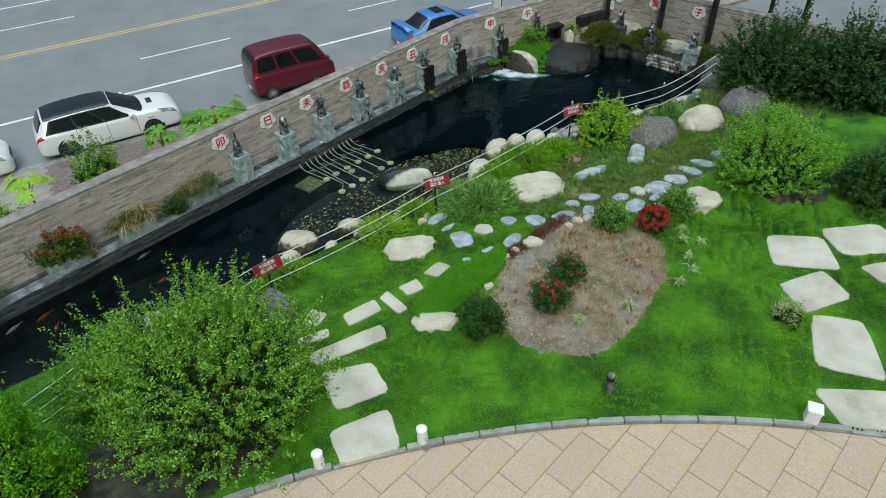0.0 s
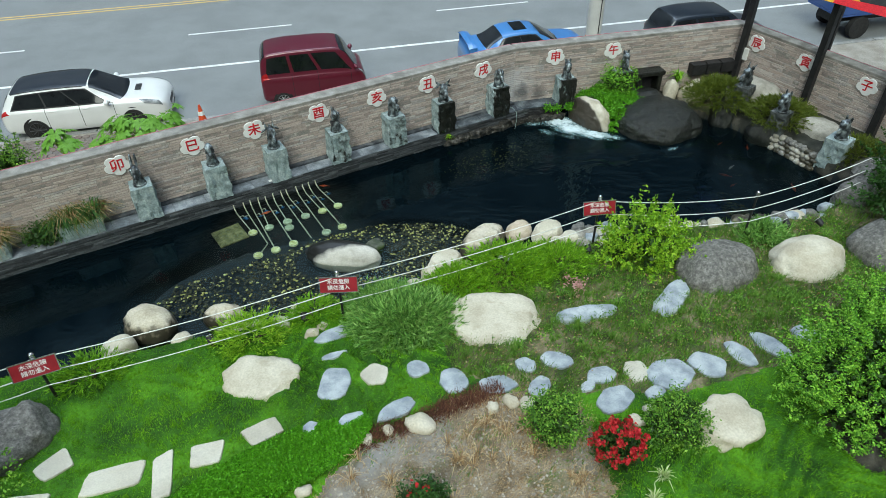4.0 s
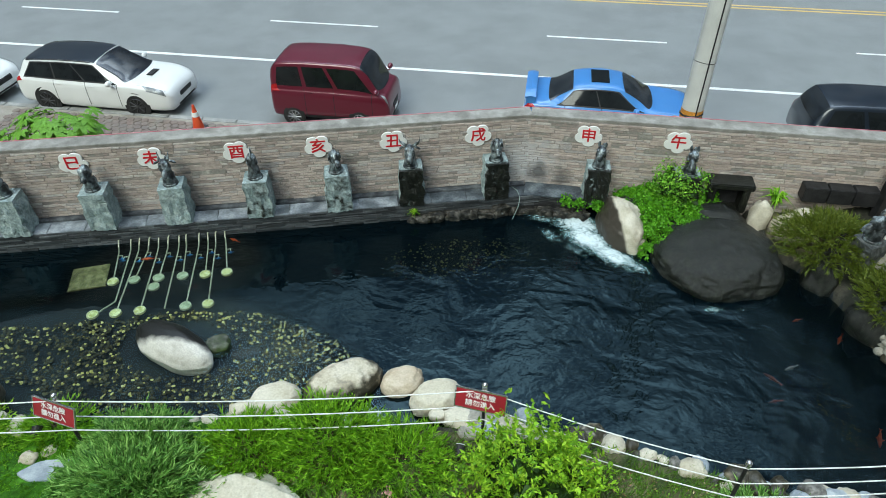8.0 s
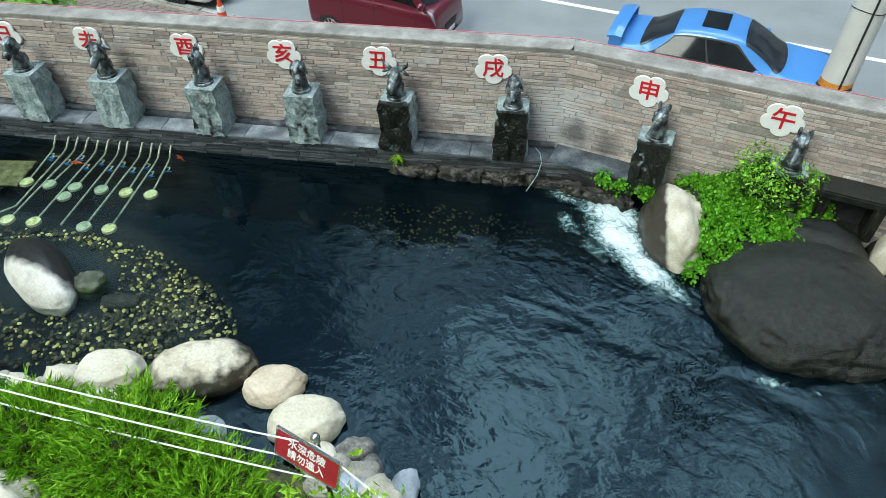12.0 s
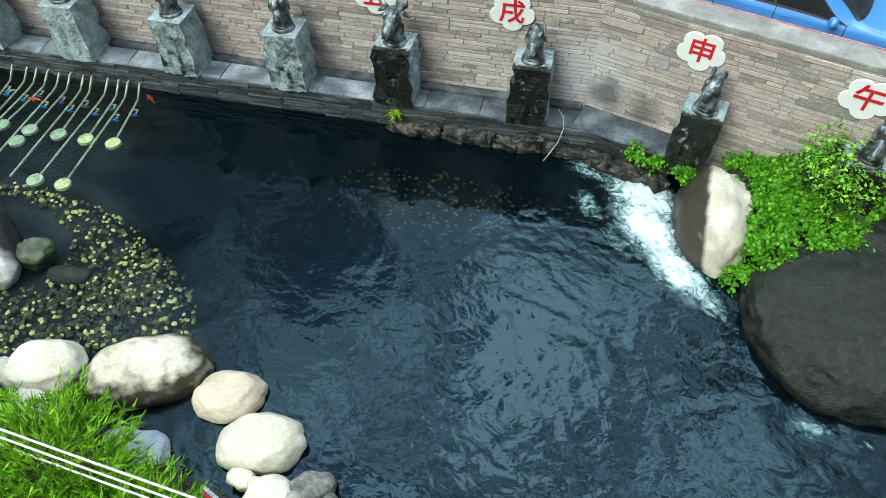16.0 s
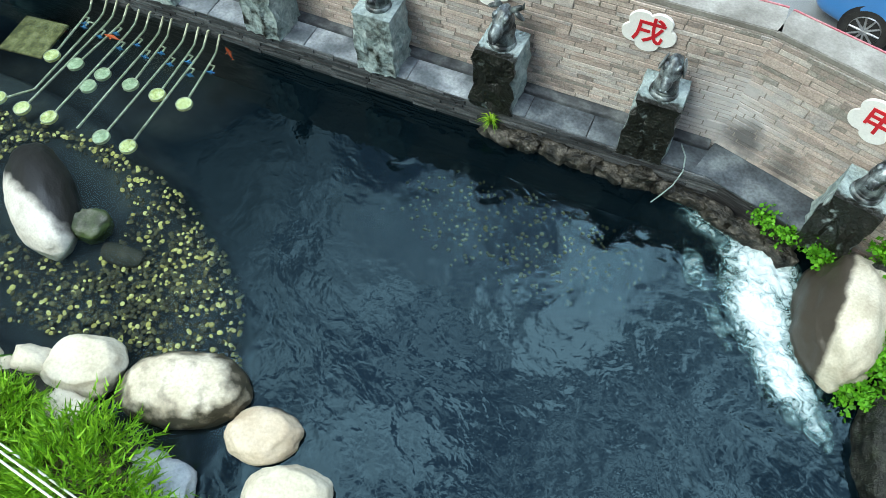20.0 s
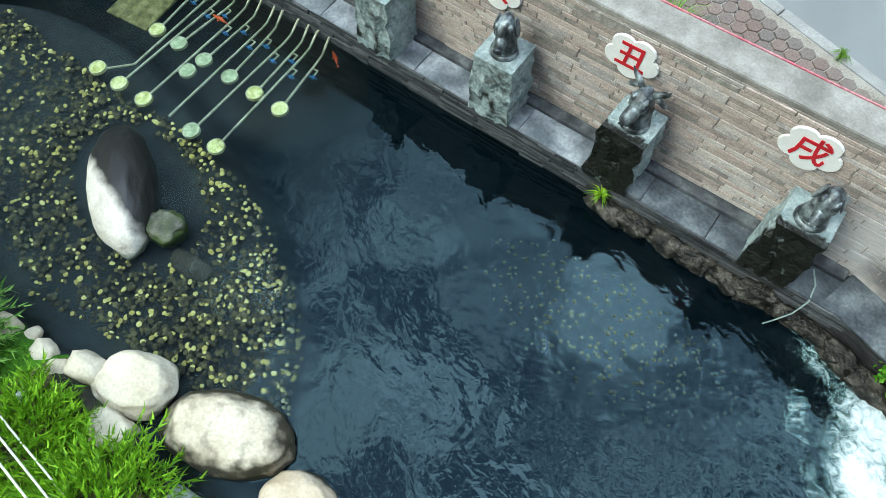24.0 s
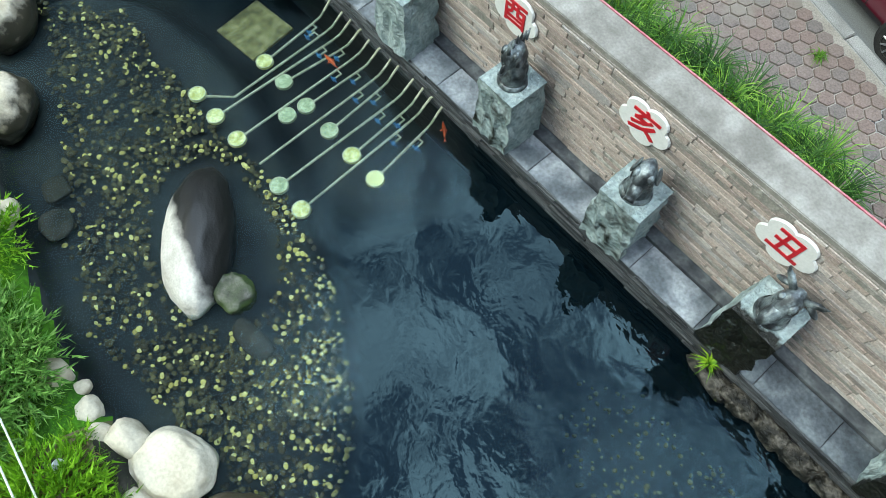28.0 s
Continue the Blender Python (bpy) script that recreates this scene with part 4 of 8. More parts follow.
WALL_RZ = math.degrees(math.atan2(WALL_U.y, WALL_U.x))
ANIMALS = (("卯", "rabbit", -9.26, 0), ("巳", "snake", -7.67, 0), ("未", "goat", -6.25, 0), ("酉", "rooster", -4.67, 1), ("亥", "pig", -3.13, 1), ("丑", "ox", -1.68, 2), ("戌", "dog", 0.0, 2))
for k, (char, kind, s, wet) in enumerate(ANIMALS):
    zodiac_sign(char, on_wall(s, 0.012, 1.60), WALL_RZ)
    off = 0.30 if k < 6 else 0.33
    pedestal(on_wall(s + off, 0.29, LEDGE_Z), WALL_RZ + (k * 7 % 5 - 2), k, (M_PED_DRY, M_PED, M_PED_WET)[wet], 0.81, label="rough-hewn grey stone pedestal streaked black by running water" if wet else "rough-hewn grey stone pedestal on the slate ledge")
    head(kind, on_wall(s + off, 0.30, LEDGE_Z + 0.81), WALL_RZ + (k * 37 % 30 - 15), 1.12)
for char, kind, x in (("申", "monkey", 2.16), ("午", "horse", 3.87)):
    zodiac_sign(char, (x, 0.29, 1.60), 0)
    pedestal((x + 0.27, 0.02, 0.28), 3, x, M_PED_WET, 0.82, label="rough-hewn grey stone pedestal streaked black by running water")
    head(kind, (x + 0.27, 0.0, 1.10), -10, 1.12)
SIDE_U = (WALL_END - CORNER).normalized()
SIDE_N = Vector((SIDE_U.y, -SIDE_U.x, 0))
SIDE_RZ = math.degrees(math.atan2(SIDE_U.y, SIDE_U.x))
for char, kind, s, place, h in (("辰", "dragon", 0.65, (7.08, -1.45, 0.30), 0.66), ("寅", "tiger", 2.2, (7.2, -2.95, 0.20), 0.72), ("子", "rat", 3.92, (7.72, -4.5, 0.08), 0.84)):
    c = CORNER + SIDE_U * s + SIDE_N * 0.012
    zodiac_sign(char, (c.x, c.y, 1.60), SIDE_RZ)
    pedestal(place, SIDE_RZ + 8, h, M_PED_DRY if kind == "rat" else M_PED_BLACK, h, 0.5 if kind == "rat" else 0.42, "rough grey stone pedestal on the rocky bank")
    head(kind, (place[0], place[1], place[2] + h), SIDE_RZ - 6, 1.2)


# ---- plants ----
def leaf_cloud(rng, centres, spread, count, size, up=0.35, ratio=0.5):
    """Leaf blades round the centres: verts and quads (folded lozenges)."""
    c = centres[rng.integers(0, len(centres), count)] + rng.normal(0, 1, (count, 3)) * spread
    d = rng.normal(0, 1, (count, 3))
    d[:, 2] = d[:, 2] * 0.6 + up
    d /= np.linalg.norm(d, axis=1)[:, None]
    s = np.cross(d, rng.normal(0, 1, (count, 3)))
    s /= np.linalg.norm(s, axis=1)[:, None]
    ln = size * rng.uniform(0.6, 1.3, count)[:, None]
    v = np.stack([c - d * ln * 0.5, c + s * ln * ratio * 0.5, c + d * ln * 0.5, c - s * ln * ratio * 0.5], 1)
    return v.reshape(-1, 3), np.arange(count * 4).reshape(-1, 4)


def dome(rng, n, r, fill=0.5, rag=0.12):
    """Clump centres over and inside a half-dome of radii r, uneven outline."""
    d = rng.normal(0, 1, (n, 3))
    d[:, 2] = np.abs(d[:, 2])
    d /= np.linalg.norm(d, axis=1)[:, None]
    k = (fill + (1 - fill) * rng.random(n) ** 0.5)[:, None] * (1 + rng.normal(0, rag, n))[:, None]
    return d * k * np.array(r)


def shrub(name, loc, r, leaves, size, material, label, seed, clumps=60, spread=0.1, stems=7, fill=0.5, rag=0.12, up=0.35, ratio=0.5, category="shrub", group="", flowers=0, fmat=None, fsize=0.05, lift=0.15, shoot=0.0):
    rng = np.random.default_rng(seed)
    ob = thing(name, loc, label, category, group)
    cs = dome(rng, clumps, r, fill, rag) + np.array((0, 0, lift))
    lc = cs
    if shoot:
        # leafy shoots standing out of the crown, with gaps between
        ns = clumps * 6
        b = dome(rng, ns, r, 0.75, rag) + np.array((0, 0, lift * 0.5))
        out = b / np.linalg.norm(b, axis=1)[:, None] + np.array((0, 0, 0.45)) + rng.normal(0, 0.3, (ns, 3))
        tt = np.linspace(0, 1, 9)[None, :, None] * (shoot * rng.uniform(0.5, 1.3, (ns, 1, 1)))
        lc = np.concatenate([np.repeat(cs, 4, 0), (b[:, None] + out[:, None] * tt).reshape(-1, 3)])
        spread = 0.028
    v, f = leaf_cloud(rng, lc, spread, leaves, size, up, ratio)
    v[:, 2] = np.maximum(v[:, 2], 0.01)
    np_mesh("crown", v, f, material, ob)
    # leaves deep inside the crown, their colour dark for the shade between shoots
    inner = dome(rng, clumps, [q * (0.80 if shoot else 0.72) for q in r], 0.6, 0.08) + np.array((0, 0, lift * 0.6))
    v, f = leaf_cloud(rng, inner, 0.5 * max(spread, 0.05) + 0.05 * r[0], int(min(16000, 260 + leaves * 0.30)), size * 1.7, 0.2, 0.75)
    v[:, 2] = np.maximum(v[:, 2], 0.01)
    np_mesh("inner_foliage", v, f, L_INNER_SHADE, ob, "inner leaves coloured dark for the shade in the crown")
    bm = bmesh.new()
    for k in range(stems):
        t = cs[rng.integers(0, clumps)]
        mid = Vector(t) * 0.5 + Vector((0, 0, 0.15 * r[2]))
        tube(bm, [(0.02 * k % 0.05, 0.03 * (k % 3), -0.12), tuple(mid * 0.6), tuple(Vector(t) * 0.92)], [0.012 + 0.012 * r[2], 0.008 + 0.006 * r[2], 0.003], 5)
    tagged(part("stem", bm, M_BARK, ob), kind="stuff")
    if flowers:
        hi = cs if flowers > 1000 else cs[np.argsort(-(cs[:, 2] / r[2] + 0.9 * rng.random(clumps)))[: max(8, clumps // 3)]]
        hi = hi * 1.08
        v, f = leaf_cloud(rng, hi, spread * 0.55, flowers, fsize, 0.6, 0.9)
        tagged(np_mesh("blossom", v, f, fmat, ob, "clusters of small flowers"), kind="stuff")
    return ob


def fronds(name, loc, r, count, length, material, label, seed, lean=0.7, twigs=14, tw=0.10, category="shrub", group="", needle=0.35):
    """A spreading conifer or feathery shrub: many arching sprays, each with side twigs."""
    rng = np.random.default_rng(seed)
    ob = thing(name, loc, label, category, group)
    a, rad = rng.uniform(0, 6.283, count), rng.random(count) ** 0.6
    base = np.stack([np.cos(a) * rad * r[0], np.sin(a) * rad * r[1], r[2] * (1 - rad ** 2) * 0.75], 1)
    out = np.stack([np.cos(a) * lean * (0.3 + rad), np.sin(a) * lean * (0.3 + rad), np.full(count, 0.75)], 1) + rng.normal(0, 0.35, (count, 3))
    out /= np.linalg.norm(out, axis=1)[:, None]
    ln = length * rng.uniform(0.55, 1.25, count)
    tt = rng.uniform(0.1, 1, (count, twigs))
    p = base[:, None] + out[:, None] * (ln[:, None] * tt)[..., None]
    p[..., 2] -= 0.25 * (ln[:, None] * tt ** 2)
    d = out[:, None] * 0.8 + rng.normal(0, needle, (count, twigs, 3))
    d /= np.linalg.norm(d, axis=2)[..., None]
    s = np.cross(d, rng.normal(0, 1, d.shape))
    s /= np.linalg.norm(s, axis=2)[..., None]
    w = tw * rng.uniform(0.6, 1.3, (count, twigs))[..., None]
    v = np.stack([p - s * w * 0.11, p + d * w * 0.55 - s * w * 0.04, p + d * w, p + s * w * 0.11], 2).reshape(-1, 3)
    v[:, 2] = np.maximum(v[:, 2], -0.35)
    np_mesh("sprays", v, np.arange(len(v)).reshape(-1, 4), material, ob)
    bm = bmesh.new()
    for k in range(6):
        q = base[rng.integers(0, count)]
        tube(bm, [(0, 0, -0.12), tuple(q * 0.5 + np.array((0, 0, 0.08))), tuple(q)], [0.022, 0.014, 0.005], 5)
    tagged(part("stem", bm, M_BARK, ob), kind="stuff")
    return ob


def tussock(name, loc, count, length, width, material, label, seed, lean=0.8, category="plant", group=""):
    """A tuft of strap leaves arching outwards."""
    rng = np.random.default_rng(seed)
    a = rng.uniform(0, 6.283, count)
    ln, le = length * rng.uniform(0.6, 1.2, count), lean * rng.uniform(0.4, 1.3, count)
    o = np.stack([np.cos(a), np.sin(a), np.zeros(count)], 1)
    s = np.stack([-np.sin(a), np.cos(a), np.zeros(count)], 1) * width
    z = np.array((0, 0, 1.0))
    p0 = o * 0.02
    p1 = o * (ln * le * 0.4)[:, None] + z * (ln * 0.62)[:, None]
    p2 = o * (ln * le)[:, None] + z * (ln * (1 - 0.75 * le).clip(0.05))[:, None]
    v = np.stack([p0 - s * 0.5, p0 + s * 0.5, p1 + s * 0.5, p1 - s * 0.5, p2], 1).reshape(-1, 3)
    i = np.arange(count)[:, None] * 5
    f = np.concatenate([i + np.array([[0, 1, 2, 3]]), i + np.array([[3, 2, 4, 4]])])
    tri = np.concatenate([i + np.array([[0, 1, 2]]), i + np.array([[0, 2, 3]]), i + np.array([[3, 2, 4]])])
    ob = np_mesh(name, v, tri, material)
    ob.matrix_basis = pose(*loc)
    return tagged(ob, label, category, group)


def gz(x, y, dz=0.0):
    return (x, y, ground_at(x, y) + dz)


shrub("large_shrub", gz(-11.45, -10.55), (1.65, 1.8, 1.75), 56000, 0.058, L_FINE, "large rounded green shrub with fine leaves beside the pond", 11, 150, 0.15, 26, 0.35, 0.16, lift=0.25, shoot=0.36)
shrub("large_shrub", gz(-12.7, -9.2), (1.05, 1.0, 1.15), 18000, 0.057, L_FINE, "loose green shrub beside the rope fence", 12, 70, 0.16, 12, 0.35, 0.2, shoot=0.34)
shrub("clipped_conifer", gz(-15.3, -11.2), (1.35, 1.45, 3.5), 34000, 0.075, L_CONIFER, "dense vivid green rounded conifer", 13, 260, 0.09, 8, 0.9, 0.05, up=0.7, ratio=0.4, lift=0.1)
shrub("leafy_bush", gz(3.3, -11.2), (1.45, 1.2, 0.92), 34000, 0.050, L_LIGHT, "broad light green leafy bush on the lawn", 14, 110, 0.13, 16, 0.4, 0.15, shoot=0.26)
shrub("leafy_bush", gz(4.7, -10.0), (1.0, 0.8, 0.7), 14000, 0.048, L_LIGHT, "light green leafy bush behind another bush", 15, 70, 0.14, 10, 0.4, 0.18, shoot=0.26)
shrub("dark_shrub", gz(8.3, -7.4), (1.6, 1.5, 1.8), 24000, 0.085, L_DARK, "tall dark green shrub at the end of the pond", 16, 120, 0.17, 18, 0.35, 0.18, shoot=0.3)
shrub("dark_shrub", gz(9.6, -9.6), (1.8, 1.8, 1.9), 20000, 0.09, L_DARK, "tall dark green shrub beside the garden wall", 17, 110, 0.2, 16, 0.35, 0.18, shoot=0.3)
shrub("dark_shrub", gz(4.2, -13.35), (0.85, 0.8, 0.9), 12000, 0.055, L_DARK, "dark green leafy shrub at the lawn's edge", 18, 60, 0.12, 10, 0.4, 0.15, shoot=0.2)
shrub("dark_shrub", gz(-6.4, -11.75), (0.52, 0.50, 0.66), 4200, 0.05, L_DARK, "small dark green shrub beside the dry flower bed", 19, 40, 0.07, 8, 0.4, 0.12)
shrub("round_shrub", gz(-1.85, -10.55), (0.46, 0.46, 0.58), 4000, 0.045, L_BIG, "small rounded green shrub", 20, 50, 0.06, 8, 0.5, 0.1)
shrub("round_shrub", gz(-0.15, -11.05), (0.50, 0.48, 0.56), 4000, 0.045, L_BIG, "small rounded green shrub beside a pale rock", 21, 50, 0.06, 8, 0.5, 0.1)
shrub("flowering_shrub", gz(-1.15, -11.25), (0.36, 0.36, 0.46), 1800, 0.045, L_DARK, "round shrub covered in bright red flowers", 22, 60, 0.04, 6, 0.8, 0.06, flowers=2400, fmat=L_FLOWER)
shrub("flowering_shrub", gz(-4.85, -11.95), (0.44, 0.42, 0.48), 3000, 0.045, L_DARK, "small shrub with a few red flowers in the dry bed", 23, 45, 0.05, 6, 0.5, 0.1, flowers=220, fmat=L_FLOWER)
shrub("flowering_shrub", gz(-4.0, -11.5), (0.44, 0.42, 0.50), 3000, 0.045, L_DARK, "small green shrub with sparse red flowers in the dry bed", 24, 45, 0.05, 6, 0.5, 0.1, flowers=90, fmat=L_FLOWER)
shrub("variegated_shrub", gz(-1.2, -14.95), (0.26, 0.26, 0.28), 1300, 0.05, L_STRIPE, "small pale variegated shrub beside the stepping slabs", 25, 30, 0.05, 5, 0.5, 0.1)
shrub("bright_shrub", gz(1.55, -6.75), (0.70, 0.56, 0.80), 7600, 0.082, L_BRIGHT, "bright yellow-green leafy shrub at the pond's edge", 26, 46, 0.085, 16, 0.4, 0.2, up=0.8, ratio=0.42, shoot=0.30)
fronds("juniper", gz(-3.55, -7.55), (0.85, 0.6, 0.32), 760, 0.40, L_JUNIPER, "spreading blue-green juniper above the pond stones", 27, 1.1, 18, 0.14)
fronds("juniper", gz(-3.85, -6.9), (0.6, 0.42, 0.22), 420, 0.34, L_JUNIPER, "spreading juniper hanging over the pond stones", 127, 1.1, 18, 0.11)
fronds("feathery_shrub", gz(-1.25, -6.45), (0.72, 0.55, 0.35), 520, 0.42, L_FEATHER, "feathery bright green shrub hanging over the pond", 28, 0.9, 20, 0.10)
fronds("feathery_shrub", gz(-2.35, -6.75, -0.02), (0.55, 0.42, 0.26), 380, 0.36, L_FEATHER, "feathery green shrub beside the rope fence", 29, 0.9, 18, 0.10)
fronds("feathery_shrub", gz(-0.2, -6.55), (0.5, 0.45, 0.25), 300, 0.36, L_FEATHER, "feathery green shrub beside a warning sign", 30, 0.9, 18, 0.10)
fronds("golden_conifer", gz(-6.35, -7.15), (0.5, 0.4, 0.3), 300, 0.36, L_BRIGHT, "spreading yellow-green conifer at the lawn's edge", 31, 1.0, 16, 0.08)
fronds("golden_conifer", gz(-5.15, -6.8), (0.4, 0.28, 0.16), 220, 0.28, L_FEATHER, "small spreading green conifer over the pond stones", 132, 1.0, 16, 0.08)
fronds("golden_conifer", gz(-9.0, -7.45), (0.45, 0.32, 0.24), 200, 0.34, L_FEATHER, "small spreading green conifer below a warning sign", 32, 1.0, 16, 0.08)
fronds("leafy_clump", gz(4.35, -6.75), (0.4, 0.32, 0.22), 200, 0.3, L_JUNIPER, "green leafy clump among bank stones", 33, 0.9, 14, 0.12)
fronds("weeping_conifer", (6.65, -1.05, 0.45), (0.8, 0.7, 0.45), 900, 0.32, L_OLIVE, "weeping olive green conifer over the rocks", 34, 1.1, 18, 0.09)
fronds("weeping_conifer", (7.55, -2.55, 0.5), (0.75, 0.7, 0.4), 700, 0.3, L_OLIVE, "weeping olive green conifer behind a statue", 35, 1.1, 18, 0.09)
fronds("weeping_conifer", (8.25, -4.7, 0.4), (0.5, 0.6, 0.45), 500, 0.3, L_OLIVE, "weeping olive green conifer on the rocky bank", 36, 1.1, 16, 0.09)
tussock("fern", (5.85, -0.1, 0.6), 70, 0.42, 0.03, L_FEATHER, "small bright green fern growing beside the wall", 37)
for k, (x, y) in enumerate(((-0.7, -11.75), (-1.0, -12.05), (-1.35, -12.55), (-1.65, -12.9), (-0.75, -12.35), (-2.2, -13.05), (-3.6, -13.0), (-4.7, -12.75))):
    tussock("spider_plant", gz(x, y, -0.01), 46, 0.26, 0.020, L_STRIPE, "pale striped spider plant in the dry bed", 50 + k, 0.75, group="spider plants")
rnd = random.Random(17)
spots = []
while len(spots) < 130:
    x, y = rnd.uniform(-2.8, 5.6), rnd.uniform(-9.5, -6.3)
    if float(weed_in(x, y)) > 0.05 and float(pond_depth(x, y)) < -0.25 and float(stone_gap(x, y)) > 0.6 and math.hypot(x - 2.75, y + 7.55) > 0.85 and math.hypot(x - 4.6, y + 7.8) > 0.85:
        spots.append((x, y))
for k, (x, y) in enumerate(spots):
    tussock("grass_tuft", gz(x, y, -0.01), 46, rnd.uniform(0.12, 0.30), 0.0075, L_WEED if k % 4 else L_BIG, "tuft of long green grass", 70 + k, 0.9, group="grass tufts")
rng = np.random.default_rng(91)
cs = np.stack([rng.normal(0, 0.13, 20), rng.normal(0, 0.22, 20), rng.uniform(0.06, 0.16, 20)], 1)
v, f = leaf_cloud(rng, cs, 0.03, 260, 0.04, 0.6, 0.9)
ob = np_mesh("pink_flowers", v, f, L_PINKF)
ob.matrix_basis = pose(*gz(-0.15, -7.45))
tagged(ob, "patch of small faded pink flowers among weeds", "flowers", kind="stuff")

# creepers over the waterfall rocks
rng = np.random.default_rng(40)
n = 420
cs = np.stack([rng.uniform(2.85, 4.85, n), rng.uniform(-1.55, 0.26, n), np.zeros(n)], 1)
edge_y = np.interp(cs[:, 0], (2.85, 3.05, 3.4, 3.7, 4.15, 4.6, 4.85), (0.0, -0.35, -1.45, -1.2, -1.05, -0.6, -0.1)) + 0.12 * wave(2 * cs[:, 0], cs[:, 1])
cs = cs[cs[:, 1] > edge_y]
cs[:, 2] = 0.62 - 0.30 * ((cs[:, 0] - 3.9) / 1.1) ** 2 + 0.10 * cs[:, 1] + 0.05 * wave(cs[:, 0], cs[:, 1]) + rng.normal(0, 0.025, len(cs))
cs[:, 2] -= np.clip(-0.55 - cs[:, 1], 0, 1) ** 1.4 * 0.55
v, f = leaf_cloud(rng, cs, np.array((0.055, 0.055, 0.03)), 17000, 0.052, 1.2, 0.9)
ob = np_mesh("creeper", v, f, L_CREEP)
tagged(ob, "bright green round-leaved creeper spilling over the waterfall rocks", "creeper")
shrub("leafy_shrub", (4.0, -0.05, 0.55), (0.5, 0.36, 0.55), 3200, 0.06, L_LIGHT, "green leafy shrub growing among the creeper", 41, 50, 0.09, 8, 0.4, 0.18)
rng = np.random.default_rng(42)
cs = np.stack([rng.uniform(1.75, 2.7, 26), rng.uniform(-0.28, -0.1, 26), rng.uniform(0.28, 0.4, 26)], 1)
v, f = leaf_cloud(rng, cs, 0.05, 900, 0.05, 0.9, 0.85)
tagged(np_mesh("creeper", v, f, L_CREEP), "green creeper along the edge of the ledge", "creeper")

# ---- boulders ----
M_MOSSY = stained(mat("dark_mossy_stone", [(0.03, 0.03, 0.028), (0.07, 0.068, 0.062), (0.14, 0.135, 0.125)], 9, 40, 0.6, 0.6), (0.035, 0.06, 0.012), (0, 0, -1), -0.16, -0.04, 0.2, 8.0)
TAN = stained(mat("tan_boulder", [(0.38, 0.30, 0.205), (0.46, 0.38, 0.275), (0.53, 0.45, 0.345)], 2.5, 30, 0.8, 0.3, spread=0.12), (0.04, 0.036, 0.026), (0.25, 0.6, -0.7), 0.10, 0.15, 0.16, 6.0, 0.35)
PALE, PALE_WET, GREY, DARK = M_PALE, M_PALE_WET, M_GREYROCK, M_DARKROCK
rock("boulder", gz(-1.98, -7.85, -0.02), (1.75, 1.5, 0.30), -20, 3, PALE, "large flat pale cream boulder set in the ground", 5, 0.2, 0.16, 0.55)
rock("boulder", gz(-6.15, -8.30, -0.03), (1.22, 1.0, 0.22), -15, 4, PALE, "flat pale boulder set in the lawn", 4, 0.2, 0.2, 0.55)
rock("boulder", gz(2.75, -7.55, 0.0), (1.75, 1.4, 0.55), 20, 5, GREY, "large rounded dark grey boulder", 5, 0.1, 0.10)
rock("boulder", gz(4.62, -7.80, 0.0), (1.65, 1.25, 0.46), 15, 6, PALE, "large rounded pale cream boulder", 5, 0.1, 0.10)
rock("boulder", gz(6.5, -7.9, 0.0), (1.9, 1.4, 0.62), 15, 7, GREY, "large rounded grey boulder below a dark shrub", 4, 0.1, 0.12)
rock("boulder", gz(0.62, -11.15, 0.0), (1.15, 0.85, 0.34), 10, 8, PALE, "angular pale boulder beside a shrub", 4, 0.45, 0.25, 0.6)
rock("boulder", gz(-7.1, -11.05, -0.02), (0.95, 0.6, 0.2), -30, 9, PALE, "low pale boulder at the edge of the lawn", 4, 0.3, 0.2, 0.6)
rock("boulder", gz(-9.85, -8.7, -0.02), (1.25, 1.05, 0.5), 40, 10, GREY, "dark grey angular boulder below the fence", 4, 0.45, 0.24)
rock("boulder", gz(-0.3, -8.15, -0.02), (1.25, 0.4, 0.16), -3, 11, M_FLAG, "long low blue-grey stone in the weeds", 4, 0.5, 0.2, 0.6)
rock("boulder", gz(1.42, -8.2, -0.02), (1.1, 0.46, 0.27), 39, 12, M_FLAG, "tilted blue-grey slab of stone", 4, 0.7, 0.2, 0.5)
rock("boulder", (-2.37, -5.70, 0.03), (0.80, 0.64, 0.25), 34, 13, PALE, "rounded pale boulder in the water's edge", 5, 0.12, 0.11, 0.7, group="pond edge boulders")
rock("boulder", (-1.42, -5.22, 0.05), (1.28, 0.74, 0.33), 38, 14, PALE_WET, "large pale boulder with dark algae at its foot", 5, 0.12, 0.10, 0.75, group="pond edge boulders")
rock("boulder", (-0.54, -5.04, 0.02), (0.72, 0.52, 0.23), 38, 15, TAN, "tan rounded boulder with dark wet foot", 5, 0.05, 0.10, 0.75, group="pond edge boulders")
rock("boulder", (0.04, -5.27, 0.04), (0.82, 0.58, 0.29), 34, 16, PALE, "rounded pale boulder at the water's edge", 5, 0.1, 0.12, 0.7, group="pond edge boulders")
rock("boulder", (-2.09, -6.06, 0.08), (0.46, 0.34, 0.20), 20, 47, PALE, "small angular pale block at the water's edge", 4, 0.6, 0.2, 0.6, group="pond edge boulders")
rock("boulder", (-2.75, -5.98, 0.06), (0.42, 0.3, 0.2), 30, 17, PALE, "small angular pale stone at the water's edge", 3, 0.5, 0.2, group="pond edge boulders")
rock("boulder", (-8.25, -6.15, 0.08), (1.0, 0.78, 0.38), -25, 18, PALE_WET, "large rounded pale boulder in the pond", 4, 0.1, 0.12, group="pond edge boulders")
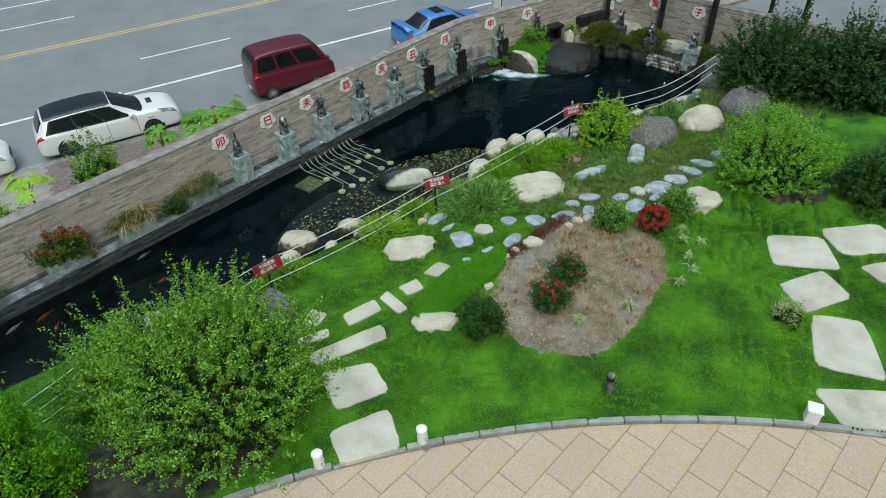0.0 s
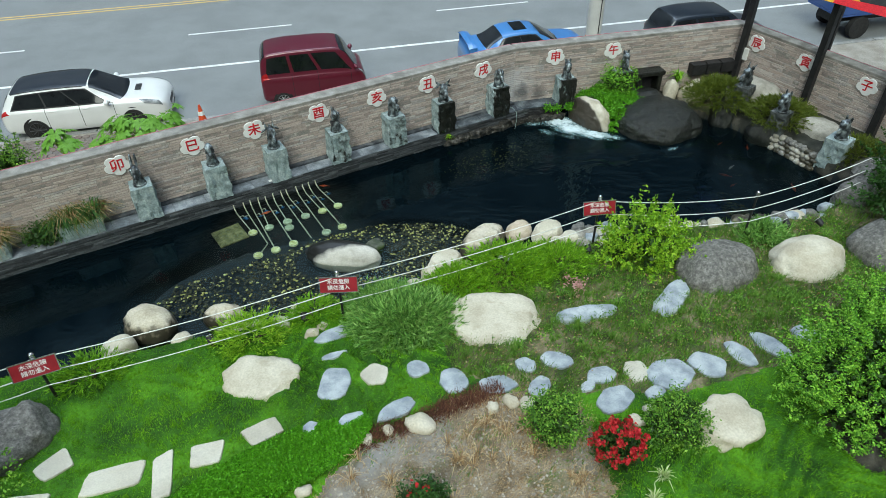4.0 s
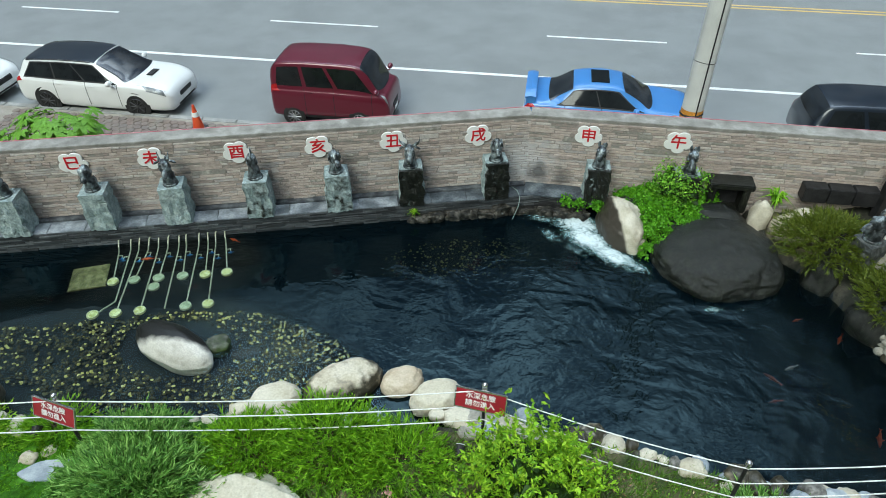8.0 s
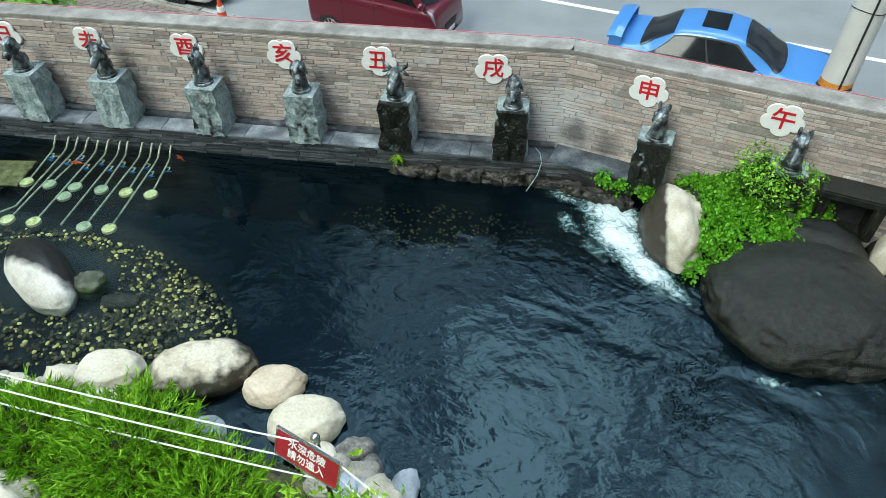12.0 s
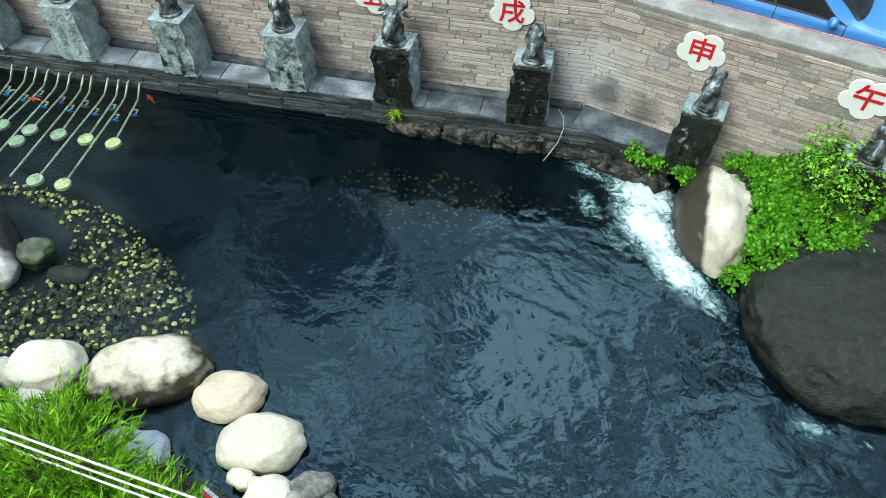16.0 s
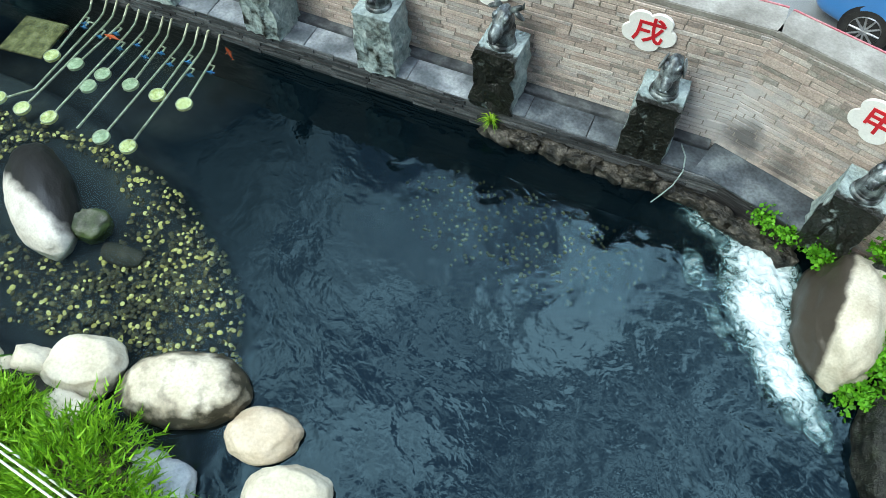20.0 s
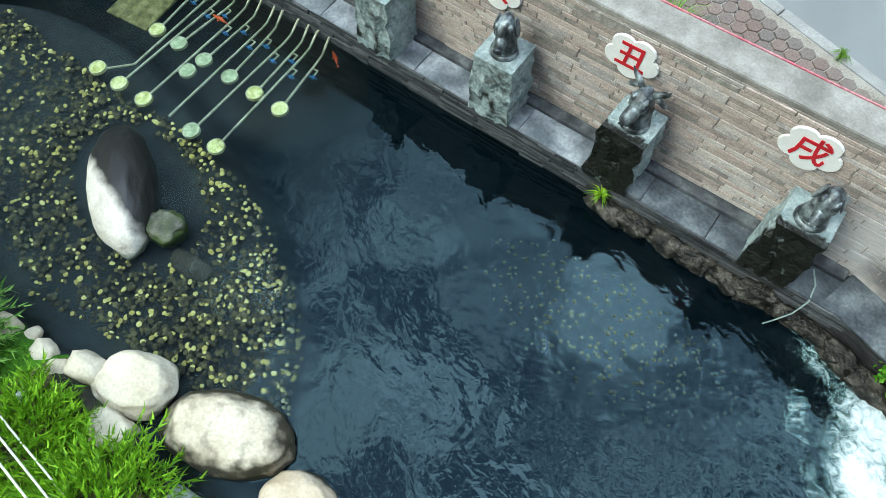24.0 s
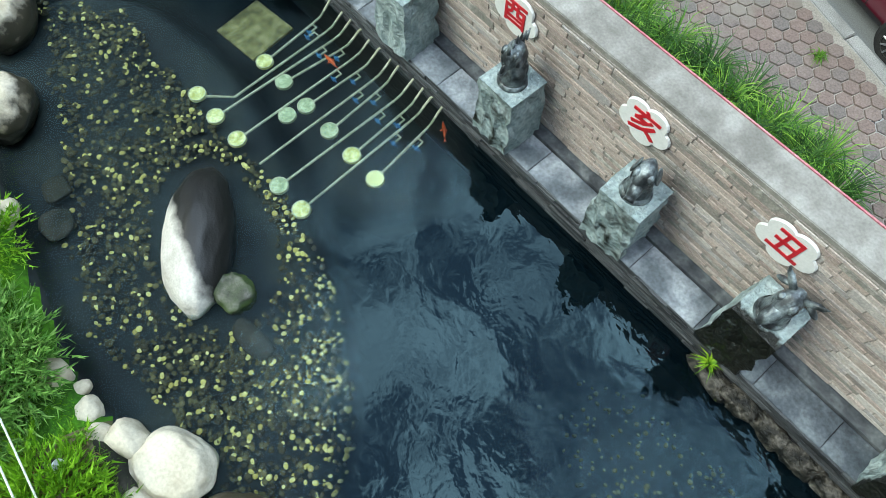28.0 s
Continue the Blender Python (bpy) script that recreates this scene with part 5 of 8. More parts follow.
rock("boulder", (-8.72, -6.72, 0.12), (0.62, 0.5, 0.26), 20, 19, PALE, "rounded pale boulder in the pond's edge", 4, 0.1, 0.12, group="pond edge boulders")
rock("boulder", (-6.85, -6.3, 0.08), (0.85, 0.5, 0.3), -20, 20, PALE_WET, "pale boulder with dark wet end in the pond", 4, 0.25, 0.15, group="pond edge boulders")
rock("boulder", (-12.0, -7.35, 0.2), (1.2, 0.7, 0.35), 10, 21, PALE, "pale boulder behind the rope fence", 4, 0.1, 0.12, group="pond edge boulders")
rock("boulder", (-13.2, -7.9, 0.2), (0.9, 0.6, 0.3), 10, 22, PALE, "pale boulder behind the rope fence", 4, 0.1, 0.12, group="pond edge boulders")
M_WHALE = stained(mat("two_tone_boulder", [(0.40, 0.375, 0.32), (0.49, 0.465, 0.405), (0.56, 0.535, 0.475)], 3, 40, 0.8, 0.3, spread=0.14), (0.012, 0.012, 0.011), (-0.30, 0.72, 0.10), -0.10, -0.01, 0.16, 5.0, 0.42)
rock("boulder", (-4.46, -4.86, -0.02), (1.66, 0.72, 0.34), -22, 23, M_WHALE, "long boulder, half white and half black, in the pond", 5, 0.05, 0.07)
rock("boulder", (-3.74, -4.71, -0.03), (0.44, 0.36, 0.16), 20, 24, M_MOSSY, "small angular dark stone with green moss beside the pond boulder", 4, 0.65, 0.22, 0.55, group="pond edge boulders")
M_HALF = stained(mat("half_bare_boulder", [(0.38, 0.335, 0.25), (0.47, 0.425, 0.33), (0.54, 0.495, 0.40)], 3, 40, 0.8, 0.3, spread=0.14), (0.05, 0.042, 0.032), (-1.0, 0.15, -0.25), 0.0, 0.05, 0.12, 5.0, 0.4)
rock("boulder", (2.97, -0.62, 0.05), (0.88, 1.42, 0.58), 20, 25, M_HALF, "boulder with one bare cream face beside the waterfall", 5, 0.18, 0.14)
rock("boulder", (4.72, -1.22, -0.05), (2.36, 2.36, 0.66), 25, 26, DARK, "huge dark wet boulder in the pond", 6, 0.22, 0.09)
rock("boulder", (4.75, -0.35, 0.1), (1.3, 0.9, 0.5), 5, 27, DARK, "dark wet boulder under the waterfall", 4, 0.3, 0.15)
rock("boulder", (3.55, -0.15, 0.1), (1.6, 0.8, 0.42), 5, 28, DARK, "dark mossy boulder covered by creeper", 4, 0.3, 0.15)
niche = thing("water_spout", (0, 0, 0), "dark stone-framed spout in the wall feeding the cascade", "water spout")
# the wall is not cut: a black sheet gives the opening its shade
bm = bmesh.new()
box(bm, 4.72, 5.26, 0.262, 0.285, 0.30, 0.86)
part("back", bm, M_BLACKP, niche, "black sheet for the shade in the opening")
for x0, x1, z0, z1, y0 in ((4.60, 4.74, 0.30, 0.86, -0.06), (5.24, 5.38, 0.30, 0.90, -0.06), (4.56, 5.42, 0.86, 0.98, -0.12), (4.70, 5.28, 0.24, 0.34, -0.10)):
    bm = bmesh.new()
    box(bm, x0, x1, y0, 0.29, z0, z1, bev=0.02)
    part("stone", bm, M_DARKROCK, niche, "rough dark stone")
rock("boulder", (5.62, -0.2, 0.3), (0.4, 0.4, 0.42), 8, 31, PALE, "pale upright stone beside the water spout", 3, 0.4, 0.25)
rock("boulder", (6.3, -0.45, 0.1), (1.1, 0.8, 0.62), 10, 32, PALE_WET, "pale rounded boulder in the corner of the pond", 4, 0.15, 0.12)
rock("boulder", (7.65, -1.2, 0.35), (1.3, 1.5, 0.60), 30, 33, M_GREYTAN, "large pale boulder against the side wall", 4, 0.3, 0.15)
rock("boulder", (8.15, -3.4, 0.3), (1.0, 1.3, 0.45), 20, 34, M_GREYTAN, "pale boulder against the side wall", 4, 0.3, 0.15)
rock("boulder", (6.55, -1.55, 0.0), (0.9, 0.7, 0.5), 60, 35, DARK, "dark wet rock at the water's edge", 4, 0.35, 0.2)
rock("boulder", (7.05, -2.75, 0.0), (0.8, 0.9, 0.55), 60, 36, DARK, "dark wet rock below a statue", 4, 0.35, 0.2)
rock("boulder", (8.2, -5.5, 0.25), (1.3, 0.9, 0.5), -30, 37, M_GREYROCK, "grey boulder at the end of the rope fence", 4, 0.3, 0.2)
rock("boulder", (7.3, -5.95, 0.15), (1.2, 0.8, 0.5), 20, 38, M_GREYROCK, "pale boulder at the end of the rope fence", 4, 0.3, 0.2)

rock("boulder", (-0.95, -5.95, 0.05), (0.75, 0.55, 0.16), 15, 45, M_FLAG, "flat grey slab of stone at the water's edge", 4, 0.5, 0.2, 0.6)
for k, (x, y, a, b, h, rz, mt) in enumerate(((0.42, -5.62, 0.42, 0.32, 0.18, 20, M_PALE), (0.72, -5.38, 0.40, 0.24, 0.16, 35, M_GREYROCK), (0.66, -5.62, 0.30, 0.26, 0.18, 60, M_GREYTAN), (0.92, -5.55, 0.34, 0.22, 0.18, 15, M_GREYTAN), (0.84, -5.80, 0.30, 0.26, 0.20, 80, M_FLAG), (0.12, -5.62, 0.24, 0.18, 0.12, 10, M_PALE), (1.12, -5.72, 0.30, 0.22, 0.16, 40, M_GREYROCK), (0.62, -5.88, 0.32, 0.24, 0.16, 0, M_GREYTAN), (1.05, -5.95, 0.26, 0.24, 0.18, 25, M_PALE), (1.32, -5.86, 0.26, 0.2, 0.16, 65, M_GREYTAN))):
    rock("bank_stone", (x, y, 0.10), (a, b, h), rz, 50 + k, mt, "angular stone in the bank below a warning sign", 3, 0.6, 0.25, 0.6, category="stone", group="bank stones")
# rubble wall on the east bank
rubble = thing("rubble_wall", (0, 0, 0), "low wall of small tan and grey rubble stones", "stone wall")
random.seed(8)
for row in range(4):
    for k in range(11):
        bm = bmesh.new()
        blob(bm, (0, 0, 0), (random.uniform(0.10, 0.15), random.uniform(0.09, 0.14), random.uniform(0.06, 0.085)), k + row * 9, 0.3, 2)
        y = -2.75 - 0.155 * k
        st = part("rubble_stone", bm, random.choice((M_GREYTAN, M_GREYTAN, M_GREYROCK, M_PALE_WET)), rubble, smooth=True)
        st.location = (float(np.interp(y, EAST_Y, EAST_X)) - 0.10 + 0.04 * row, y + 0.08 * (row % 2), 0.03 + 0.10 * row)

# small stones along the waterline
random.seed(4)
edge = ((-8.1, -5.2, 8), (-3.7, -2.7, 4), (0.45, 2.2, 16), (2.2, 6.6, 34))
for x0, x1, n in edge:
    for k in range(n):
        x = x0 + (x1 - x0) * (k + random.random() * 0.8) / n
        y = float(np.interp(x, SHORE_X, SHORE_Y)) + random.uniform(-0.16, 0.12)
        s = random.uniform(0.14, 0.36)
        rock("edge_stone", (x, y, 0.10 + random.uniform(-0.02, 0.06)), (s * 1.25, s, s * 0.42), random.uniform(0, 180), k + x, (M_PALE if x < -2.5 else random.choice((M_PALE, M_PALE, M_FLAG, M_GREYROCK, M_PALE_WET))), "small rounded stone edging the pond", 3, 0.35, 0.25, category="stone", group="pond edging stones")
for k, (x, y, s) in enumerate(((-5.25, -7.3, 0.2), (-5.05, -7.15, 0.16), (-4.6, -10.05, 0.2), (-4.25, -9.98, 0.16), (-3.75, -10.0, 0.34), (-5.55, -10.75, 0.18), (-6.15, -11.2, 0.22), (-2.6, -9.95, 0.18), (-2.3, -9.9, 0.22), (-2.0, -10.05, 0.28), (5.3, -9.05, 0.2), (5.55, -9.2, 0.18), (5.4, -9.4, 0.22), (-0.6, -10.75, 0.2), (-0.3, -10.6, 0.18))):
    rock("small_stone", gz(x, y, 0.01), (s * 1.3, s, s * 0.42), 37 * k, k, M_PALE, "small pale stone beside the path", 3, 0.5, 0.25, category="stone", group="small pale stones")


# ---- stepping stones and slabs ----
def flagstone(name, x, y, a, b, ang, seed, material, label, category, group, thick=0.022, corners=6, power=0.0):
    """An uneven flat stone let into the ground."""
    rnd = random.Random(seed)
    bm = bmesh.new()
    ring = []
    for k in range(corners):
        t = 2 * math.pi * (k + 0.5) / corners + rnd.uniform(-0.22, 0.22)
        q = rnd.uniform(0.9, 1.08)
        c, s = math.cos(t), math.sin(t)
        w = (abs(c) ** (2 + power) + abs(s) ** (2 + power)) ** (-1 / (2 + power))
        ring.append(Vector((c * a / 2 * q * w, s * b / 2 * q * w, 0)))
    # worn corners
    for w0 in ((0.09, 0.2) if corners == 4 else (0.15, 0.2)):
        ring = [w for p, q in zip(ring, ring[1:] + ring[:1]) for w in (p.lerp(q, w0), p.lerp(q, 1 - w0))]
    pts = []
    for p, q in zip(ring, ring[1:] + ring[:1]):
        for k in range(2):
            e = p.lerp(q, k / 4)
            pts.append(e * (1 + rnd.uniform(-0.025, 0.025)))
    z0 = ground_at(x, y)
    lo = [bm.verts.new((p.x, p.y, -0.08)) for p in pts]
    mid = [bm.verts.new((p.x, p.y, thick - 0.015)) for p in pts]
    hi = [bm.verts.new((p.x * 0.965, p.y * 0.965, thick)) for p in pts]
    bm.faces.new(hi)
    for r0, r1 in ((lo, mid), (mid, hi)):
        for k in range(len(pts)):
            bm.faces.new((r0[k], r0[(k + 1) % len(pts)], r1[(k + 1) % len(pts)], r1[k]))
    ob = part(name, bm, material)
    m = pose(x, y, z0 + 0.012, 0, 0, ang)
    slope = (ground_at(x, y + 0.2) - ground_at(x, y - 0.2)) / 0.4
    ob.matrix_basis = Matrix.Translation((x, y, z0 + 0.012)) @ Matrix.Rotation(math.atan(slope), 4, "X") @ Matrix.Rotation(radians(ang), 4, "Z")
    return tagged(ob, label, category, group)


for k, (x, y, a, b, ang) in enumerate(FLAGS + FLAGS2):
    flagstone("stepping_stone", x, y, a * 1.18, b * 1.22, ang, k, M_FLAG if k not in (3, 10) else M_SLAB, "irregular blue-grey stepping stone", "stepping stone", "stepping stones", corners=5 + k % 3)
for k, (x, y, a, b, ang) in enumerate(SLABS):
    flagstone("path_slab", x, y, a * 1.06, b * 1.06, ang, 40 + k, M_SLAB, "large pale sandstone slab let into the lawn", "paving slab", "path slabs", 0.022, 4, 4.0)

# ---- pond things ----
DISCS = ((-6.35, -3.51, 0), (-5.98, -3.40, 1), (-5.56, -3.28, 1), (-5.53, -3.52, 1), (-5.14, -3.16, 1), (-4.74, -3.05, 0), (-4.36, -2.93, 0), (-6.24, -4.36, 0), (-5.86, -4.26, 0), (-5.47, -4.13, 0), (-4.72, -3.90, 1), (-4.35, -3.78, 0))
aer = thing("aeration_pipes", (0, 0, 0), "pale plastic aeration pipes with round yellow lids just under the water", "pipes")
for k, (x, y, g) in enumerate(DISCS):
    bm = bmesh.new()
    bmesh.ops.create_cone(bm, cap_ends=True, segments=28, radius1=0.105, radius2=0.10, depth=0.03, matrix=Matrix.Translation((x, y, -0.05)))
    lid = part("lid", bm, M_DISC_G if g else M_DISC_Y, aer)
    bm = bmesh.new()
    tube(bm, [(x + 0.098 * math.cos(j * 0.2618), y + 0.098 * math.sin(j * 0.2618), -0.034) for j in range(25)], 0.006, 5)
    part("lid_rim", bm, M_PIPE, lid, "pale raised rim")
PIPES = (
    (-6.77, -2.53, 0, -6.62, -2.91), (-6.55, -2.45, 7, -6.48, -2.92), (-6.39, -2.41, 8, -6.20, -2.90), (-6.20, -2.38, 1, -6.10, -2.73), (-6.04, -2.30, 9, -5.80, -2.86), (-5.85, -2.28, 2, -5.66, -2.67),
    (-5.66, -2.20, -1, -5.39, -2.73), (-5.53, -2.17, 4, -5.26, -2.55), (-5.29, -2.09, 10, -5.03, -2.61), (-5.13, -2.04, 5, -4.88, -2.43), (-4.98, -2.01, 11, -4.65, -2.55), (-4.81, -1.95, 6, -4.48, -2.34),
)
M_TAP = mat("blue_tap", [(0.02, 0.12, 0.30), (0.04, 0.20, 0.42)], 9, 50, 0.5, 0.1)
for k, (x, y, d, vx, vy) in enumerate(PIPES):
    end = Vector((-5.07, -4.006, -0.06)) if d < 0 else Vector((DISCS[d][0], DISCS[d][1], -0.06))
    aim = Vector((-6.03, -3.98, -0.06)) if d == 7 else end
    start = Vector((x, y, 0.05))
    run = (aim - start).normalized()
    bm = bmesh.new()
    pts = [start + Vector((0.02, 0.13, 0.07)), start + Vector((0.012, 0.07, 0.055)), start + Vector((0, 0.02, 0.03)), start + run * 0.06 + Vector((0, 0, -0.03)), start + run * 0.16 + Vector((0, 0, -0.085)), Vector((*(start + run * 0.30).xy, -0.06))]
    pts += [aim] + ([Vector((-6.18, -4.28, -0.06)), end] if d == 7 else [])
    tube(bm, [tuple(p) for p in pts], 0.0145, 7)
    part("pipe", bm, M_PIPE, aer)
    # the valve: a squared elbow beside the pipe with a blue tap
    v = Vector((vx, vy, -0.05))
    along = Vector((run.x, run.y, 0)).normalized()
    foot = Vector((*start.xy, -0.05)) + along * (v - Vector((*start.xy, -0.05))).dot(along)
    out = (v - foot)
    out = Vector((along.y, -along.x, 0)) if out.length < 0.02 else out.normalized()
    out = Vector((-along.y, along.x, 0)) if k == 0 else out
    bm = bmesh.new()
    tube(bm, [tuple(p) for p in (foot - along * 0.10, foot - along * 0.10 + out * 0.085, foot + along * 0.015 + out * 0.085)], 0.012, 6)
    vp = part("valve", bm, M_PIPE, aer)
    bm = bmesh.new()
    rod(bm, tuple(foot + along * 0.012 + out * 0.03), tuple(foot + along * 0.012 + out * 0.14), 0.010, 0.010, 8)
    rod(bm, tuple(foot + along * 0.03 + out * 0.085), tuple(foot - along * 0.01 + out * 0.085), 0.022, 0.022, 8)
    part("tap", bm, M_TAP, vp, "blue tap")
bm = bmesh.new()
box(bm, -0.33, 0.33, -0.32, 0.32, -0.03, 0.0, bev=0.006)
ob = part("drain_plate", bm, M_LID)
ob.matrix_basis = pose(-6.86, -3.46, -0.05, 0, 0, 23)
tagged(ob, "square mossy metal plate under the water", "plate")

def pebbles(name, px, py, lo, hi, material, label, seed):
    """Flat rounded pebbles lying on the shelf, each a low dome."""
    rng = np.random.default_rng(seed)
    n = len(px)
    rr, pa, fl = rng.uniform(lo, hi, n), rng.uniform(0, 6.28, n), rng.uniform(0.62, 0.95, n)
    ang = np.arange(8) / 8 * 6.2832
    ca, sa = np.cos(pa)[:, None], np.sin(pa)[:, None]
    rings = []
    z0 = -0.175 + 0.03 * rng.random((n, 1))
    tilt = rng.normal(0, 0.12, (n, 1))
    for k, h in ((1.0, 0.0), (0.9, 0.30), (0.5, 0.48)):
        ex, ey = np.cos(ang)[None] * rr[:, None] * k, np.sin(ang)[None] * (rr * fl)[:, None] * k
        rings.append(np.stack([px[:, None] + ex * ca - ey * sa, py[:, None] + ex * sa + ey * ca, z0 + h * rr[:, None] + ex * tilt], -1))
    v = np.concatenate(rings, 1).reshape(-1, 3)
    b = np.arange(n)[:, None] * 24
    f = [b + np.array([[r * 8 + j, r * 8 + (j + 1) % 8, r * 8 + 8 + (j + 1) % 8, r * 8 + 8 + j]]) for r in (0, 1) for j in range(8)]
    f += [b + np.array([[16, 17, 18, 19]]), b + np.array([[16, 19, 20, 23]]), b + np.array([[20, 21, 22, 23]])]
    tagged(np_mesh(name, v, np.concatenate(f), material), label, "pebbles", kind="stuff")


SHELF_X = (-9.5, -8.44, -7.92, -6.83, -5.74, -4.88, -3.91, -3.12, -2.41, -2.03, -1.57, -1.2)
SHELF_TOP = (-6.2, -5.56, -4.87, -4.56, -4.27, -3.96, -3.79, -3.85, -3.95, -4.13, -4.45, -4.9)
SHELF_LOW = (-6.2, -5.9, -5.8, -5.9, -6.05, -6.2, -6.1, -5.8, -5.35, -5.38, -5.25, -4.9)
rng = np.random.default_rng(3)
px, py = rng.uniform(-9.3, -1.2, 15000), rng.uniform(-6.4, -3.7, 15000)
wob = 0.10 * wave(px * 1.3, py * 1.3)
top, low = np.interp(px, SHELF_X, SHELF_TOP) + wob, np.interp(px, SHELF_X, SHELF_LOW) + wob
thin = 0.42 + 0.40 * wave(0.8 * px + 1, 0.8 * py) + 0.25 * np.clip((px + 6) / 4, 0, 1)
ins = (py < top) & (py > low) & (rng.random(15000) < thin) & (np.hypot((px + 4.46) / 1.05, (py + 4.75) / 0.62) > 1)
px, py, top = px[ins], py[ins], top[ins]
bright = rng.random(len(px)) < 0.17 + 0.28 * np.exp(-(top - py) / 0.45) * (px > -5)
pebbles("pebbles", px[~bright], py[~bright], 0.017, 0.038, M_PEBBLE, "brown and olive pebbles lying on the shallow pond bed", 4)
pebbles("yellow_pebbles", px[bright], py[bright], 0.016, 0.036, M_PEBBLE_Y, "bright yellow pebbles lying on the shallow pond bed", 5)
qx, qy = rng.uniform(-1.9, 2.2, 1100), rng.uniform(-2.9, -0.6, 1100)
ok = ((qx + 0.0) / 1.7) ** 2 + ((qy + 1.75 - 0.22 * qx) / 0.75) ** 2 < 0.4 + 0.6 * rng.random(1100)
pebbles("yellow_pebbles", qx[ok], qy[ok], 0.012, 0.028, M_PEBBLE_Y, "yellow pebbles on a ledge of the pond bed below the wall", 6)
# flat slabs lying under the water beside the long boulder and by the bank
for x, y, a, b, rz, z in ((-3.25, -4.72, 0.50, 0.24, 25, -0.14), (-5.32, -6.2, 0.36, 0.34, 12, -0.12), (-5.75, -6.12, 0.32, 0.30, 8, -0.12)):
    rock("sunken_slab", (x, y, z), (a, b, 0.05), rz, x, M_BANK, "flat dark slab lying under the water", 3, 0.8, 0.15, 0.6, category="stone", group="sunken slabs")

# foam of the waterfall
def foam_material():
    m = bpy.data.materials.new("white_water")
    m.use_nodes = True
    n, l = m.node_tree.nodes, m.node_tree.links
    b = n["Principled BSDF"]
    b.inputs["Base Color"].default_value, b.inputs["Roughness"].default_value = (0.72, 0.84, 0.84, 1), 0.6
    tc, uv, nz, mr, tr, mx, dd = n.new("ShaderNodeTexCoord"), n.new("ShaderNodeAttribute"), n.new("ShaderNodeTexNoise"), n.new("ShaderNodeMapRange"), n.new("ShaderNodeBsdfTransparent"), n.new("ShaderNodeMixShader"), n.new("ShaderNodeMath")
    uv.attribute_name = "thickness"
    mp = n.new("ShaderNodeMapping")
    mp.inputs["Scale"].default_value, mp.inputs["Rotation"].default_value = (1, 1.3, 1), (0, 0, 0.9)
    l.new(tc.outputs["Object"], mp.inputs[0])
    nz.inputs["Scale"].default_value, nz.inputs["Detail"].default_value, nz.inputs["Distortion"].default_value = 7.0, 12, 1.6
    nz.inputs["Roughness"].default_value = 0.68
    l.new(mp.outputs[0], nz.inputs["Vector"])
    dd.operation = "ADD"
    l.new(nz.outputs["Fac"], dd.inputs[0])
    l.new(uv.outputs["Fac"], dd.inputs[1])
    mr.inputs[1].default_value, mr.inputs[2].default_value = 0.74, 1.17
    l.new(dd.outputs[0], mr.inputs[0])
    # thin foam is glassy teal, thick foam white
    cr = n.new("ShaderNodeValToRGB")
    cr.color_ramp.elements[0].position, cr.color_ramp.elements[0].color = 0.18, (0.13, 0.28, 0.28, 1)
    cr.color_ramp.elements[1].position, cr.color_ramp.elements[1].color = 0.95, (0.56, 0.65, 0.66, 1)
    l.new(mr.outputs[0], cr.inputs[0])
    l.new(cr.outputs[0], b.inputs["Base Color"])
    l.new(mr.outputs[0], mx.inputs[0])
    l.new(tr.outputs[0], mx.inputs[1])
    l.new(b.outputs[0], mx.inputs[2])
    l.new(mx.outputs[0], n["Material Output"].inputs["Surface"])
    return m


M_FOAM = foam_material()


def foam(x0, x1, y0, y1, blobs, label):
    fx, fy = np.arange(x0, x1, 0.03), np.arange(y0, y1, 0.03)
    FX, FY = np.meshgrid(fx, fy, indexing="ij")
    T = np.zeros_like(FX)
    for bx, by, ra, rb, an, st in blobs:
        c, s = math.cos(radians(an)), math.sin(radians(an))
        u, v = (FX - bx) * c + (FY - by) * s, -(FX - bx) * s + (FY - by) * c
        T = np.maximum(T, 0.74 * st * np.clip(1.3 - np.hypot(u / ra, v / rb), 0, 1))
    fi = np.arange(FX.size).reshape(FX.shape)
    Z = 0.012 + 0.09 * T * np.abs(wave(FX * 2.2, FY * 2.2)) + 0.03 * T * wave(FX * 5, FY * 5)
    ob = np_mesh("foam", np.stack([FX, FY, Z], -1).reshape(-1, 3), np.stack([fi[:-1, :-1], fi[1:, :-1], fi[1:, 1:], fi[:-1, 1:]], -1).reshape(-1, 4), M_FOAM, smooth=True)
    at = ob.data.attributes.new("thickness", "FLOAT", "POINT")
    at.data.foreach_set("value", T.ravel().astype(np.float32))
    return tagged(ob, label, "foam")


foam(0.7, 4.2, -2.6, 0.2, ((1.42, -0.44, 0.50, 0.17, -8, 0.52), (2.15, -0.52, 0.62, 0.40, -14, 0.92), (2.35, -0.98, 0.74, 0.40, -38, 0.92), (2.82, -1.42, 0.62, 0.32, -36, 0.86), (3.22, -1.66, 0.40, 0.20, -30, 0.66), (1.62, -0.98, 0.42, 0.18, -46, 0.52), (2.10, -1.34, 0.42, 0.18, -38, 0.48)), "white foaming water where the cascade enters the pond")
foam(4.2, 5.6, -3.0, -1.8, ((4.5, -2.62, 0.25, 0.13, 15, 0.5), (5.0, -2.55, 0.2, 0.08, 35, 0.38)), "small patch of white water at the foot of a dark boulder")


